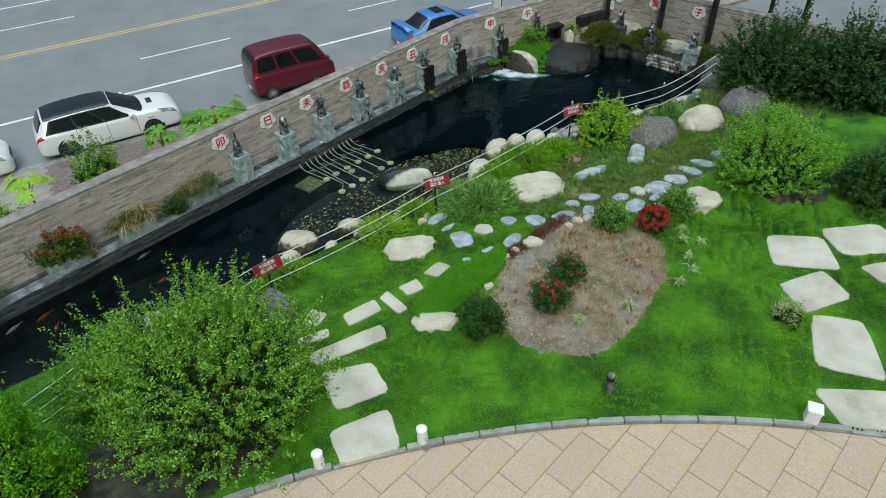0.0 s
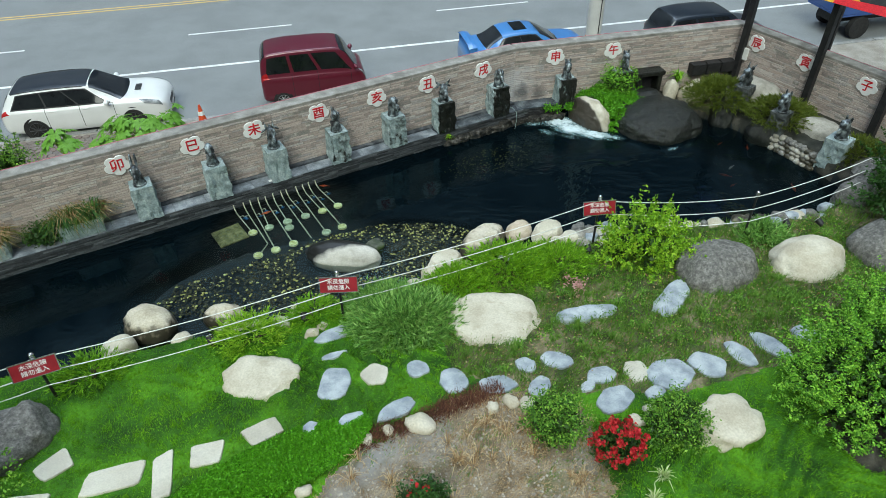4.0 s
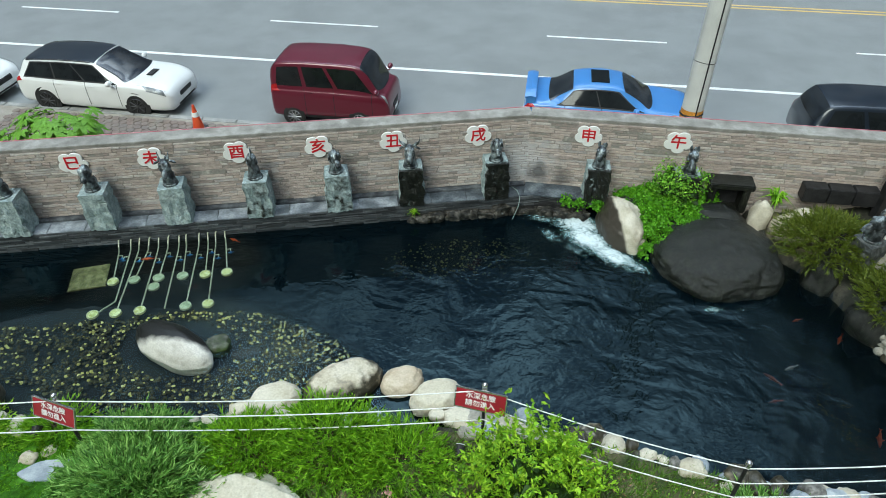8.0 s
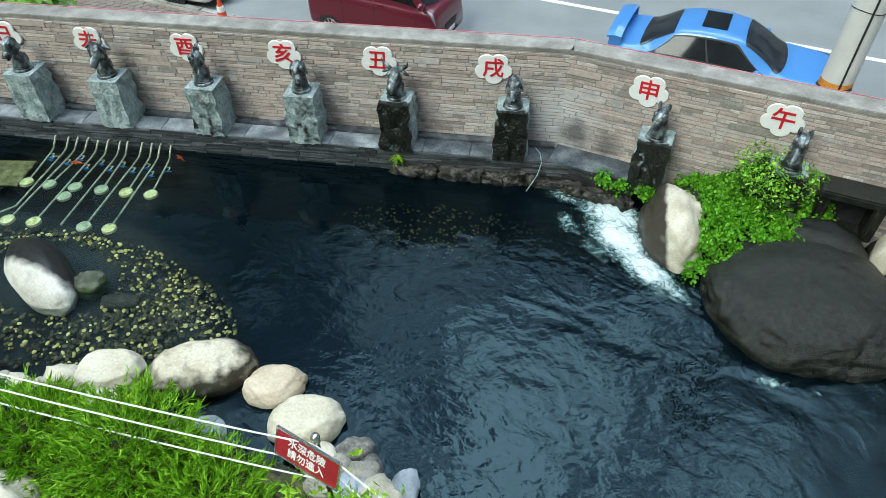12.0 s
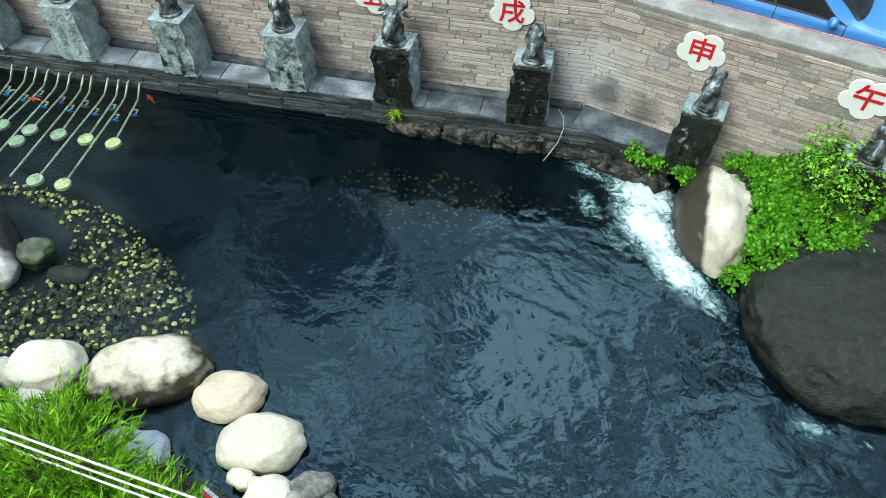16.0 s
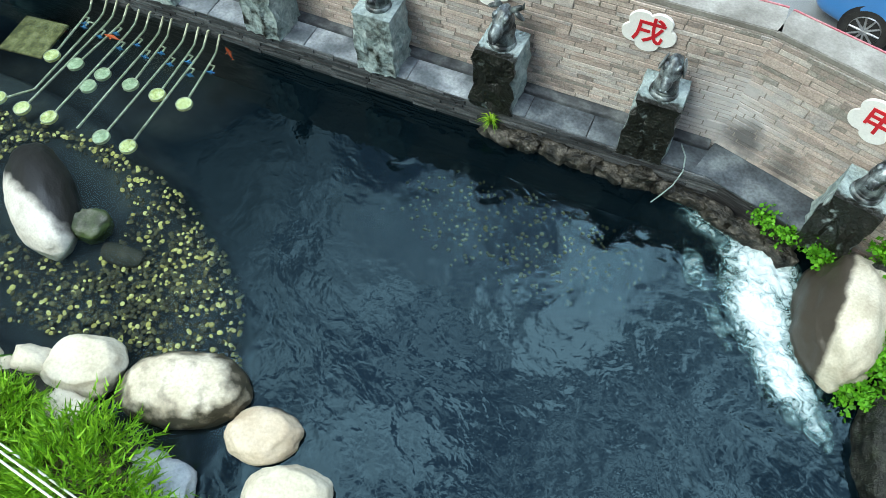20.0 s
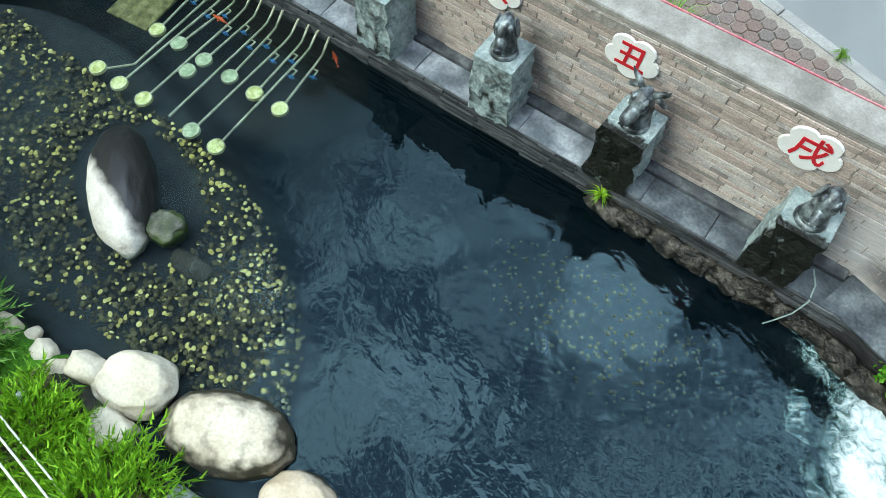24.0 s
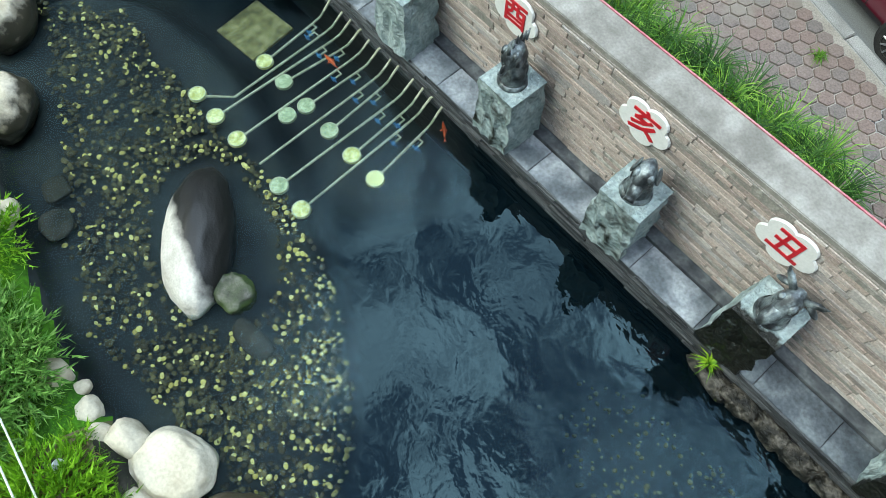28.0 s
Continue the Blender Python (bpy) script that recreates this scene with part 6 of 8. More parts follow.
def koi(x, y, rz, ln, material, label):
    bm = bmesh.new()
    tube(bm, [(-ln / 2, 0, 0), (-ln * 0.3, 0, 0), (0, 0.01, 0), (ln * 0.3, 0, 0), (ln * 0.42, 0.01, 0)], [ln * 0.02, ln * 0.075, ln * 0.1, ln * 0.04, ln * 0.015], 8)
    a, b, c, d = [bm.verts.new(p) for p in ((ln * 0.4, 0, 0), (ln * 0.58, ln * 0.08, 0), (ln * 0.52, 0.0, 0), (ln * 0.58, -ln * 0.08, 0))]
    bm.faces.new((a, b, c)), bm.faces.new((a, c, d))
    for s in (-1, 1):
        p = [bm.verts.new(q) for q in ((-ln * 0.15, s * ln * 0.07, 0), (-ln * 0.02, s * ln * 0.19, 0), (0, s * ln * 0.08, 0))]
        bm.faces.new(p)
    ob = part("koi", bm, material, smooth=True)
    ob.matrix_basis = pose(x, y, -0.05, 0, 0, rz)
    return tagged(ob, label, "ornament", "koi in the pond")


M_KOI = mat("koi_orange", [(0.55, 0.06, 0.015), (0.68, 0.12, 0.03)], 14, 50, 0.4, 0.1)
M_KOIW = mat("koi_white", [(0.62, 0.58, 0.54), (0.75, 0.70, 0.66)], 14, 50, 0.4, 0.1)
for k, (x, y, rz, ln, w) in enumerate(((-6.02, -2.80, 15, 0.32, 0), (-4.6, -2.0, -20, 0.3, 0), (5.2, -4.0, -40, 0.4, 0), (5.55, -3.72, 30, 0.34, 1), (5.9, -2.6, 25, 0.26, 0), (6.5, -2.95, 60, 0.4, 0), (6.5, -4.9, 70, 0.45, 0), (5.15, -4.45, 20, 0.3, 0), (-14.2, -5.15, 30, 0.5, 0), (-14.85, -5.2, 35, 0.5, 1), (-14.0, -5.7, 70, 0.4, 0), (-11.75, -4.15, 25, 0.45, 1), (-11.5, -5.4, 15, 0.5, 0), (-0.2, -4.3, -25, 0.2, 0))):
    koi(x, y, rz, ln * (0.75 if x > 4 else 0.85), M_KOIW if w else M_KOI, "pale koi under the water" if w else "orange koi under the water")

# ---- rope fence ----
POSTS = ((-15.2, -9.4), (-12.9, -8.35), (-9.5, -7.77), (-4.64, -6.98), (0.82, -5.95), (3.98, -6.6))


def fence_post(x, y, top=1.39):
    z0 = ground_at(x, y) - 0.1
    ob = thing("fence_post", (x, y, z0), "slim dark steel rope post with a bright ball on top", "fence post", "rope fence posts")
    bm = bmesh.new()
    rod(bm, (0, 0, 0), (0, 0, top - 0.06 - z0), 0.024, 0.024, 12)
    part("post", bm, M_DARKSTEEL, ob)
    bm = bmesh.new()
    bmesh.ops.create_uvsphere(bm, u_segments=16, v_segments=10, radius=0.042, matrix=Matrix.Translation((0, 0, top - 0.03 - z0)))
    part("ball", bm, M_STEEL, ob, "bright steel ball", True)
    bm = bmesh.new()
    rod(bm, (0, 0, top - 0.10 - z0), (0, 0, top - 0.065 - z0), 0.036, 0.036, 12)
    part("collar", bm, M_STEEL, ob)
    return ob


for x, y in POSTS:
    fence_post(x, y)
ends = POSTS + ((7.55, -5.9),)
for zz, name in ((1.29, 0), (0.97, 1), (0.66, 2)):
    bm = bmesh.new()
    pts = []
    for (x0, y0), (x1, y1) in zip(ends, ends[1:]):
        for k in range(8):
            t = k / 8
            pts.append((x0 + (x1 - x0) * t, y0 + (y1 - y0) * t - 0.03, zz - 0.10 * 4 * t * (1 - t) + (0.12 * (t if (x1, y1) == ends[-1] else 0))))
    pts.append((ends[-1][0], ends[-1][1], zz - 0.2))
    tube(bm, pts, 0.009, 6)
    tagged(part("rope", bm, M_ROPE), "white rope strung between steel posts", "rope", "fence ropes")


def warning_sign(x, y, rz):
    ob = thing("warning_sign", (x, y - 0.05, 1.17), "dark red warning board with white writing on a rope post", "sign", "warning signs", rz)
    m = pose(0, 0, 0, -22, 0, 0)
    bm = bmesh.new()
    box(bm, -0.34, 0.34, -0.008, 0.008, -0.145, 0.145, m, 0.004)
    part("board", bm, M_SIGNRED, ob)
    bm = bmesh.new()
    for a in ((-0.345, 0.345, 0.135, 0.15), (-0.345, 0.345, -0.15, -0.135), (-0.345, -0.33, -0.135, 0.135), (0.33, 0.345, -0.135, 0.135)):
        box(bm, a[0], a[1], -0.013, 0.011, a[2], a[3], m)
    part("frame", bm, M_STEEL, ob)
    t = link("writing", letters("水深危險\n請勿進入", 0.100, 0.002, 0.0008, 1.12), ob, "white writing", M_WHITE)
    t.matrix_basis = m @ pose(0, -0.016, 0.004)
    return ob


warning_sign(-9.5, -7.83, 12)
warning_sign(-4.64, -7.04, -10)
warning_sign(0.78, -6.01, -6)

# spotlights by the pond
for k, (x, y, rz) in enumerate(((-7.0, -7.2, 20), (-5.35, -7.0, 0), (-4.15, -6.95, -10), (-2.75, -6.6, -20), (0.55, -6.35, 0), (5.05, -6.6, 10), (5.75, -6.75, 20))):
    ob = thing("spotlight", gz(x, y, 0.02), "small grey garden spotlight aimed at the pond", "spotlight", "pond spotlights", rz)
    bm = bmesh.new()
    rod(bm, (0, 0, 0.08), (0, 0.13, 0.15), 0.06, 0.07, 14)
    part("housing", bm, M_BLACKP, ob, "dark housing")
    bm = bmesh.new()
    rod(bm, (0, 0.13, 0.15), (0, 0.138, 0.154), 0.062, 0.062, 14)
    part("lens", bm, M_LAMPW, ob, "pale glass lens")
    bm = bmesh.new()
    box(bm, -0.02, 0.02, -0.02, 0.02, -0.1, 0.09)
    part("spike", bm, M_BLACKP, ob)

# ---- planters on the ledge ----
for k, (s, w) in enumerate(((-10.35, 0.85), (-12.2, 0.9), (-14.0, 0.95), (-16.2, 0.9))):
    c = on_wall(s, 0.24)
    ob = thing("planter", (c.x, c.y, LEDGE_Z), "rough grey stone trough planter on the ledge", "planter", "stone planters", WALL_RZ)
    for a in ((-w / 2, w / 2, -0.22, -0.14), (-w / 2, w / 2, 0.14, 0.22), (-w / 2, -w / 2 + 0.08, -0.14, 0.14), (w / 2 - 0.08, w / 2, -0.14, 0.14)):
        bm = bmesh.new()
        box(bm, a[0], a[1], a[2], a[3], 0, 0.33, bev=0.012)
        part("side", bm, M_PED_DRY, ob)
    bm = bmesh.new()
    box(bm, -w / 2 + 0.07, w / 2 - 0.07, -0.15, 0.15, 0.02, 0.26)
    part("soil", bm, M_BANK, ob, "dark soil")
    if k == 2:
        shrub("flowering_shrub", (c.x, c.y, LEDGE_Z + 0.26), (0.72, 0.42, 0.62), 4200, 0.055, L_OLIVE, "dark leafy shrub with red flowers in a stone planter", 60 + k, 60, 0.07, 8, 0.4, 0.18, flowers=420, fmat=L_FLOWER)
        q = on_wall(s + 0.55, 0.38)
        tussock("dry_grass", (q.x, q.y, LEDGE_Z), 110, 0.5, 0.01, L_STRAW, "dry straw-coloured grass hanging over the ledge", 66)
    else:
        for j in range(7):
            q = on_wall(s - 0.42 + 0.14 * j, 0.16 + 0.16 * (j % 2))
            tussock("planter_grass", (q.x, q.y, LEDGE_Z + 0.2), 110, 0.48 + 0.1 * (j % 3), 0.014, (L_OLIVE, L_DARK, L_STRAW, L_OLIVE)[(j + k) % 4], "tall rough olive and dry grass growing in a stone planter", 61 + 7 * k + j, 1.0, group="planter grasses")
c = on_wall(-11.1, 0.25)
shrub("dark_shrub", (c.x, c.y, LEDGE_Z), (0.4, 0.25, 0.4), 900, 0.05, L_DARK, "small dark leafy plant beside a stone planter", 69, 24, 0.07, 5)
# hose over the ledge and mossy rim stones
bm = bmesh.new()
tube(bm, [(0.74, 0.02, 0.42), (0.86, -0.10, 0.42), (0.93, -0.24, 0.36), (0.92, -0.36, 0.22), (0.86, -0.47, 0.08), (0.80, -0.56, -0.05)], 0.008, 8)
tagged(part("hose", bm, mat("hose_plastic", [(0.16, 0.22, 0.21), (0.26, 0.33, 0.31)], 9, 40, 0.5, 0.1)), "thin grey-green hose hanging over the pond's edge", "hose")
M_MOSSROCK = stained(mat("mossy_rim_stone", [(0.006, 0.006, 0.005), (0.016, 0.015, 0.011), (0.04, 0.035, 0.027), (0.10, 0.09, 0.075)], 9, 34, 0.5, 1.0, dist=0.03, spread=0.5), (0.07, 0.085, 0.008), (0.1, 0.05, 0.3), 0.12, 0.17, 0.5, 7.0)
random.seed(12)
for k in range(11):
    s = -1.25 + 0.34 * k
    c = on_wall(s, 0.55) if s < 1.0 else Vector((s, -0.27, 0))
    rock("rim_stone", (c.x, c.y, 0.02 + random.uniform(-0.03, 0.03)), (random.uniform(0.36, 0.5), random.uniform(0.16, 0.24), random.uniform(0.15, 0.22)), WALL_RZ * (s < 1.1) + random.uniform(-14, 14), k * 3.7, M_MOSSROCK, "dark mossy stone along the pond's rim", 4, 0.75, 0.45, 0.7, category="stone", group="mossy rim stones")
c = on_wall(-1.35, 0.56)
tussock("moss_tuft", (c.x, c.y, 0.2), 60, 0.14, 0.012, L_BRIGHT, "small yellow-green tuft on the ledge", 99, 1.0)
bm = bmesh.new()
box(bm, -0.17, 0.17, -0.03, 0.03, 0, 0.025, bev=0.005)
ob = part("loose_strip", bm, M_WHITE)
c = on_wall(-6.08, 0.40)
ob.matrix_basis = pose(c.x, c.y, LEDGE_Z, 0, 0, WALL_RZ)
tagged(ob, "loose white stone strip lying on the ledge", "stone strip")
# channel boxes under the corner wall
for k in range(3):
    bm = bmesh.new()
    box(bm, 6.35 + 0.46 * k, 6.79 + 0.46 * k, 0.0, 0.28, 0.66, 0.98, bev=0.012)
    tagged(part("dark_box", bm, M_BLACKP), "dark grey equipment box against the wall", "box", "equipment boxes")
bm = bmesh.new()
box(bm, -0.13, 0.13, -0.07, 0.0, -0.17, 0.17, bev=0.008)
ob = part("meter_box", bm, M_WHITE)
c = CORNER + SIDE_U * 0.36 + SIDE_N * 0.03
ob.matrix_basis = pose(c.x, c.y, 1.22, 0, 0, SIDE_RZ)
tagged(ob, "small pale metal meter box on the side wall", "meter box")


# ---- vehicles ----
def paint(name, col, metal=0.2):
    m = mat(name, [tuple(c * 0.95 for c in col), col], 2, 60, 0.32, 0.0, metal, spread=0.03, spec=0.4)
    b = m.node_tree.nodes["Principled BSDF"]
    b.inputs["Coat Weight"].default_value, b.inputs["Coat Roughness"].default_value = 0.8, 0.05
    return m


def spline(xs, ys, x):
    """A smooth curve through points, with no overshoot to speak of."""
    n = len(xs)
    k = 0
    while k < n - 2 and x > xs[k + 1]:
        k += 1
    slope = [(ys[i + 1] - ys[i]) / (xs[i + 1] - xs[i]) for i in range(max(k - 1, 0), min(k + 2, n - 1))]
    at = k - max(k - 1, 0)
    d = slope[at]
    m0 = (d + slope[at - 1]) / 2 if at else d
    m1 = (d + slope[at + 1]) / 2 if at + 1 < len(slope) else d
    lim = 2.2 * abs(d)
    m0, m1 = max(-lim, min(lim, m0)), max(-lim, min(lim, m1))
    h = xs[k + 1] - xs[k]
    t = (x - xs[k]) / h
    return ys[k] * (1 + 2 * t) * (1 - t) ** 2 + h * m0 * t * (1 - t) ** 2 + ys[k + 1] * t * t * (3 - 2 * t) + h * m1 * t * t * (t - 1)


def vehicle(name, loc, stations, width, colour, label, cabin, wheels, wheel_r, roof=None, rim=None):
    """Stations along x: x, sill z, shoulder z, roof z, half width at shoulder, half width at roof. The front is at +x."""
    ob = thing(name, loc, label, "car", "parked cars")
    cols, cuts_at = list(zip(*stations)), {}

    def skin(x, v):
        """A place on the body: x along the car, v from 0 at the sill by 4 at the shoulder to 8 on the centre line; v past 8 is the far side."""
        side = 1 if v > 8 else -1
        v = 16 - v if v > 8 else v
        key = round(x, 5)
        if key not in cuts_at:
            cuts_at[key] = [spline(cols[0], cols[k], x) for k in range(1, 6)]
        zl, zb, zr, hw, hr = cuts_at[key]
        zr = max(zr, zb + 0.03)
        low = [(hw * 0.93, zl), (hw * 0.99, zl + 0.09), (hw * 1.005, zl + 0.5 * (zb - zl)), (hw * 0.99, zb - 0.07), (hw * 0.945, zb)]
        cab = [(hr + 0.035, zr - 0.085), (hr - 0.05, zr - 0.022), (hr * 0.5, zr), (0, zr + 0.008)]
        bonnet = [(hw * 0.88, zb + 0.5 * (zr - zb)), (hw * 0.72, zb + 0.86 * (zr - zb)), (hw * 0.4, zr), (0, zr + 0.010)]
        q = min(1, max(0, (zr - zb - 0.06) / 0.14))
        pts = low + [(a[0] * (1 - q) + b[0] * q, a[1] * (1 - q) + b[1] * q) for a, b in zip(bonnet, cab)]
        k = min(int(v), 7)
        t = v - k
        p0, p1 = pts[k], pts[k + 1]
        pa, pb = pts[max(k - 1, 0)], pts[min(k + 2, 8)]
        out = []
        for c in (0, 1):
            m0, m1 = 0.42 * (p1[c] - pa[c]), 0.42 * (pb[c] - p0[c])
            if k == 4:
                m0 = m1 = p1[c] - p0[c]
            out.append(p0[c] * (1 + 2 * t) * (1 - t) ** 2 + m0 * t * (1 - t) ** 2 + p1[c] * t * t * (3 - 2 * t) + m1 * t * t * (t - 1))
        return Vector((x, side * out[0], out[1]))

    def patch(pname, left, right, v0, v1, material, plabel="", lift=0.006, nu=10, nv=8, parent=None):
        """A skin lying over the body; left and right give x at v0 and at v1."""
        bm = bmesh.new()
        grid = []
        for j in range(nv + 1):
            v = v0 + (v1 - v0) * j / nv
            w = j / nv
            if v0 < 8 < v1:
                w = abs(v - 8) / (8 - v0)
                w = 1 - w * w
            a, b = left[0] + (left[1] - left[0]) * w, right[0] + (right[1] - right[0]) * w
            row = []
            for i in range(nu + 1):
                x = a + (b - a) * i / nu
                p = skin(x, v)
                du, dv = skin(x + 0.01, v) - skin(x - 0.01, v), skin(x, min(v + 0.05, 15.9)) - skin(x, max(v - 0.05, 0.01))
                nrm = du.cross(dv).normalized()
                if nrm.dot(p - Vector((min(max(x, 0.9), stations[-1][0] - 0.9), 0, 0.55))) < 0:
                    nrm = -nrm
                row.append(bm.verts.new(p + nrm * lift))
            grid.append(row)
        for r0, r1 in zip(grid, grid[1:]):
            for i in range(nu):
                bm.faces.new((r0[i], r0[i + 1], r1[i + 1], r1[i]))
        return part(pname, bm, material, parent or ob, plabel, True)

    x0, x1 = stations[0][0], stations[-1][0]
    bm = bmesh.new()
    vs = [k * 0.5 for k in range(33)]
    rings = [[bm.verts.new(skin(x0 + (x1 - x0) * i / 64, v)) for v in vs] for i in range(65)]
    for a, b in zip(rings, rings[1:]):
        for k in range(32):
            bm.faces.new((a[k], a[k + 1], b[k + 1], b[k]))
        bm.faces.new((a[32], a[0], b[0], b[32]))
    bm.faces.new(rings[0]), bm.faces.new(rings[-1])
    part("body", bm, colour, ob, smooth=True)
    lb, lt, rt, rb = cabin["side"]
    cuts = [0.0, *cabin["splits"], 1.0]
    for mirror in (False, True):
        for c0, c1 in zip(cuts, cuts[1:]):
            gap = 0.022 if "dark_sill" in cabin else 0.010
            c0, c1 = c0 + (gap if c0 else 0), c1 - (gap if c1 < 1 else 0)
            va, vb = (4.12, 4.93) if not mirror else (16 - 4.12, 16 - 4.93)
            patch("side_window", (lb + (rb - lb) * c0, lt + (rt - lt) * c0), (lb + (rb - lb) * c1, lt + (rt - lt) * c1), va, vb, M_GLASS, "dark tinted side window", 0.006, 10, 5)
        va, vb = (4.04, 4.99) if not mirror else (16 - 4.04, 16 - 4.99)
        if "dark_sill" not in cabin:
            patch("window_frame", (lb - 0.05, lt - 0.03), (rb + 0.06, rt + 0.04), va, vb, M_BLACKP, "black window surround", 0.003, 14, 5)
        for x in cabin["seams"]:
            va, vb = (0.9, 4.05) if not mirror else (16 - 0.9, 16 - 4.05)
            patch("door_seam", (x - 0.007, x - 0.007), (x + 0.007, x + 0.007), va, vb, M_BLACKP, "", 0.003, 1, 8)
        va, vb = (0.1, 1.05) if not mirror else (15.9, 14.95)
        patch("sill", (wheels[0] + wheel_r * 1.2,) * 2, (wheels[1] - wheel_r * 1.2,) * 2, va, vb, M_BLACKP if cabin.get("dark_sill") else colour, "", 0.012, 6, 3)
        hx = cabin["lamp"]
        va, vb = (3.05, 4.95) if not mirror else (16 - 3.05, 16 - 4.95)
        patch("headlight", (hx[0] + 0.16, hx[0]), (hx[1], hx[1] - 0.10), va, vb, M_HEADLAMP, "clear headlight over a dark reflector", 0.008, 6, 6)
        va, vb = (3.0, 4.2) if not mirror else (13.0, 11.8)
        patch("tail_light", (x0 + 0.03,) * 2, (x0 + 0.30, x0 + 0.22), va, vb, M_LAMPR, "red tail light", 0.008, 5, 5)
        va, vb = (4.97, 5.02) if not mirror else (16 - 4.97, 16 - 5.02)
        patch("bonnet_seam", (cabin["windscreen"][1] + 0.05,) * 2, (cabin["lamp"][1] - 0.02,) * 2, va, vb, M_BLACKP, "", 0.003, 12, 1)
        sgn = 1 if mirror else -1
        for x in cabin["seams"][:-1]:
            p = skin(x + 0.16, 3.0)
            b2 = bmesh.new()
            box(b2, p.x - 0.08, p.x + 0.08, sgn * abs(p.y) - 0.018, sgn * abs(p.y) + 0.018, p.z - 0.018, p.z + 0.012, bev=0.006)
            part("door_handle", b2, colour, ob)
        mx, mz = cabin["mirror"]
        b2 = bmesh.new()
        blob(b2, (mx, sgn * (width / 2 + 0.09), mz), (0.075, 0.115, 0.075), 1, 0.04, 3)
        rod(b2, (mx, sgn * (width / 2 - 0.10), mz - 0.04), (mx, sgn * (width / 2 + 0.03), mz - 0.03), 0.022, 0.018, 8)
        part("mirror", b2, colour, ob, "door mirror", True)
        b2 = bmesh.new()
        box(b2, x1 - 0.20, x1 - 0.04, sgn * width * 0.30 - 0.11, sgn * width * 0.30 + 0.11, stations[-1][1] + 0.02, stations[-1][1] + 0.09, bev=0.01)
        part("fog_lamp", b2, M_BLACKP, ob, "dark fog lamp recess")
    patch("windscreen", (cabin["windscreen"][0] + 0.05, cabin["windscreen"][0]), (cabin["windscreen"][1] - 0.14, cabin["windscreen"][1]), 5.22, 10.78, M_SCREEN, "tinted windscreen", 0.007, 10, 16)
    patch("rear_window", (cabin["rear"][0] + 0.05, cabin["rear"][0]), (cabin["rear"][1], cabin["rear"][1]), 5.3, 10.7, M_SCREEN, "dark rear window", 0.007, 8, 16)
    if roof:
        patch("roof_panel", (cabin["rear"][1] + 0.06,) * 2, (cabin["windscreen"][0] - 0.02,) * 2, 5.45, 10.55, roof, "dark glossy roof panel", 0.005, 12, 14)
        for va, vb in ((5.18, 5.36), (10.64, 10.82)):
            patch("roof_rail", (cabin["rear"][1] + 0.10,) * 2, (cabin["windscreen"][0] - 0.12,) * 2, va, vb, M_BLACKP, "black roof rail", 0.022, 12, 2)
    for x in wheels:
        for sgn in (-1, 1):
            y = sgn * (abs(skin(x, 2.0).y) - 0.082)
            b2 = bmesh.new()
            rod(b2, (x, y - sgn * 0.10, wheel_r), (x, y + sgn * 0.085, wheel_r), wheel_r * 0.97, wheel_r * 0.97, 32)
            rod(b2, (x, y - sgn * 0.07, wheel_r), (x, y + sgn * 0.06, wheel_r), wheel_r, wheel_r, 32)
            w = part("wheel", b2, M_TYRE, ob, "black rubber tyre", False)
            b2 = bmesh.new()
            bmesh.ops.create_cone(b2, cap_ends=False, segments=28, radius1=wheel_r * 0.72, radius2=wheel_r * 0.68, depth=0.03, matrix=Matrix.Translation((x, y + sgn * 0.09, wheel_r)) @ Matrix.Rotation(radians(90), 4, "X"))
            for k in range(10):
                a = 6.2832 * k / 10
                rod(b2, (x, y + sgn * 0.094, wheel_r), (x + math.cos(a) * wheel_r * 0.69, y + sgn * 0.094, wheel_r + math.sin(a) * wheel_r * 0.69), 0.020, 0.013, 5)
            rod(b2, (x, y + sgn * 0.085, wheel_r), (x, y + sgn * 0.108, wheel_r), 0.05, 0.045, 10)
            part("rim", b2, rim or M_RIM, w, "spoked alloy rim")
            # no recess in the body: a flat black disc stands for its shade
            b2 = bmesh.new()
            rod(b2, (x, y + sgn * 0.04, wheel_r + 0.015), (x, y + sgn * 0.078, wheel_r + 0.015), wheel_r * 1.15, wheel_r * 1.15, 32)
            part("wheel_arch", b2, M_BLACKP, ob, "black disc for the shade in the wheel arch")
    zs = stations[-1][1]
    b2 = bmesh.new()
    box(b2, x1 - 0.12, x1 + 0.012, -width * 0.19, width * 0.19, zs + 0.19, zs + 0.35, bev=0.02)
    part("grille", b2, M_BLACKP, ob, "dark grille")
    b2 = bmesh.new()
    box(b2, x1 - 0.05, x1 + 0.010, -width * 0.27, width * 0.27, zs + 0.0, zs + 0.07, bev=0.012)
    part("air_intake", b2, M_BLACKP, ob, "dark lower air intake")
    for a, b in ((x1 + 0.008, x1 + 0.024), (x0 - 0.024, x0 - 0.004)):
        b2 = bmesh.new()
        box(b2, a, b, -0.17, 0.17, zs + 0.08, zs + 0.17, bev=0.004)
        part("number_plate", b2, M_WHITE, ob, "white number plate")
    return ob


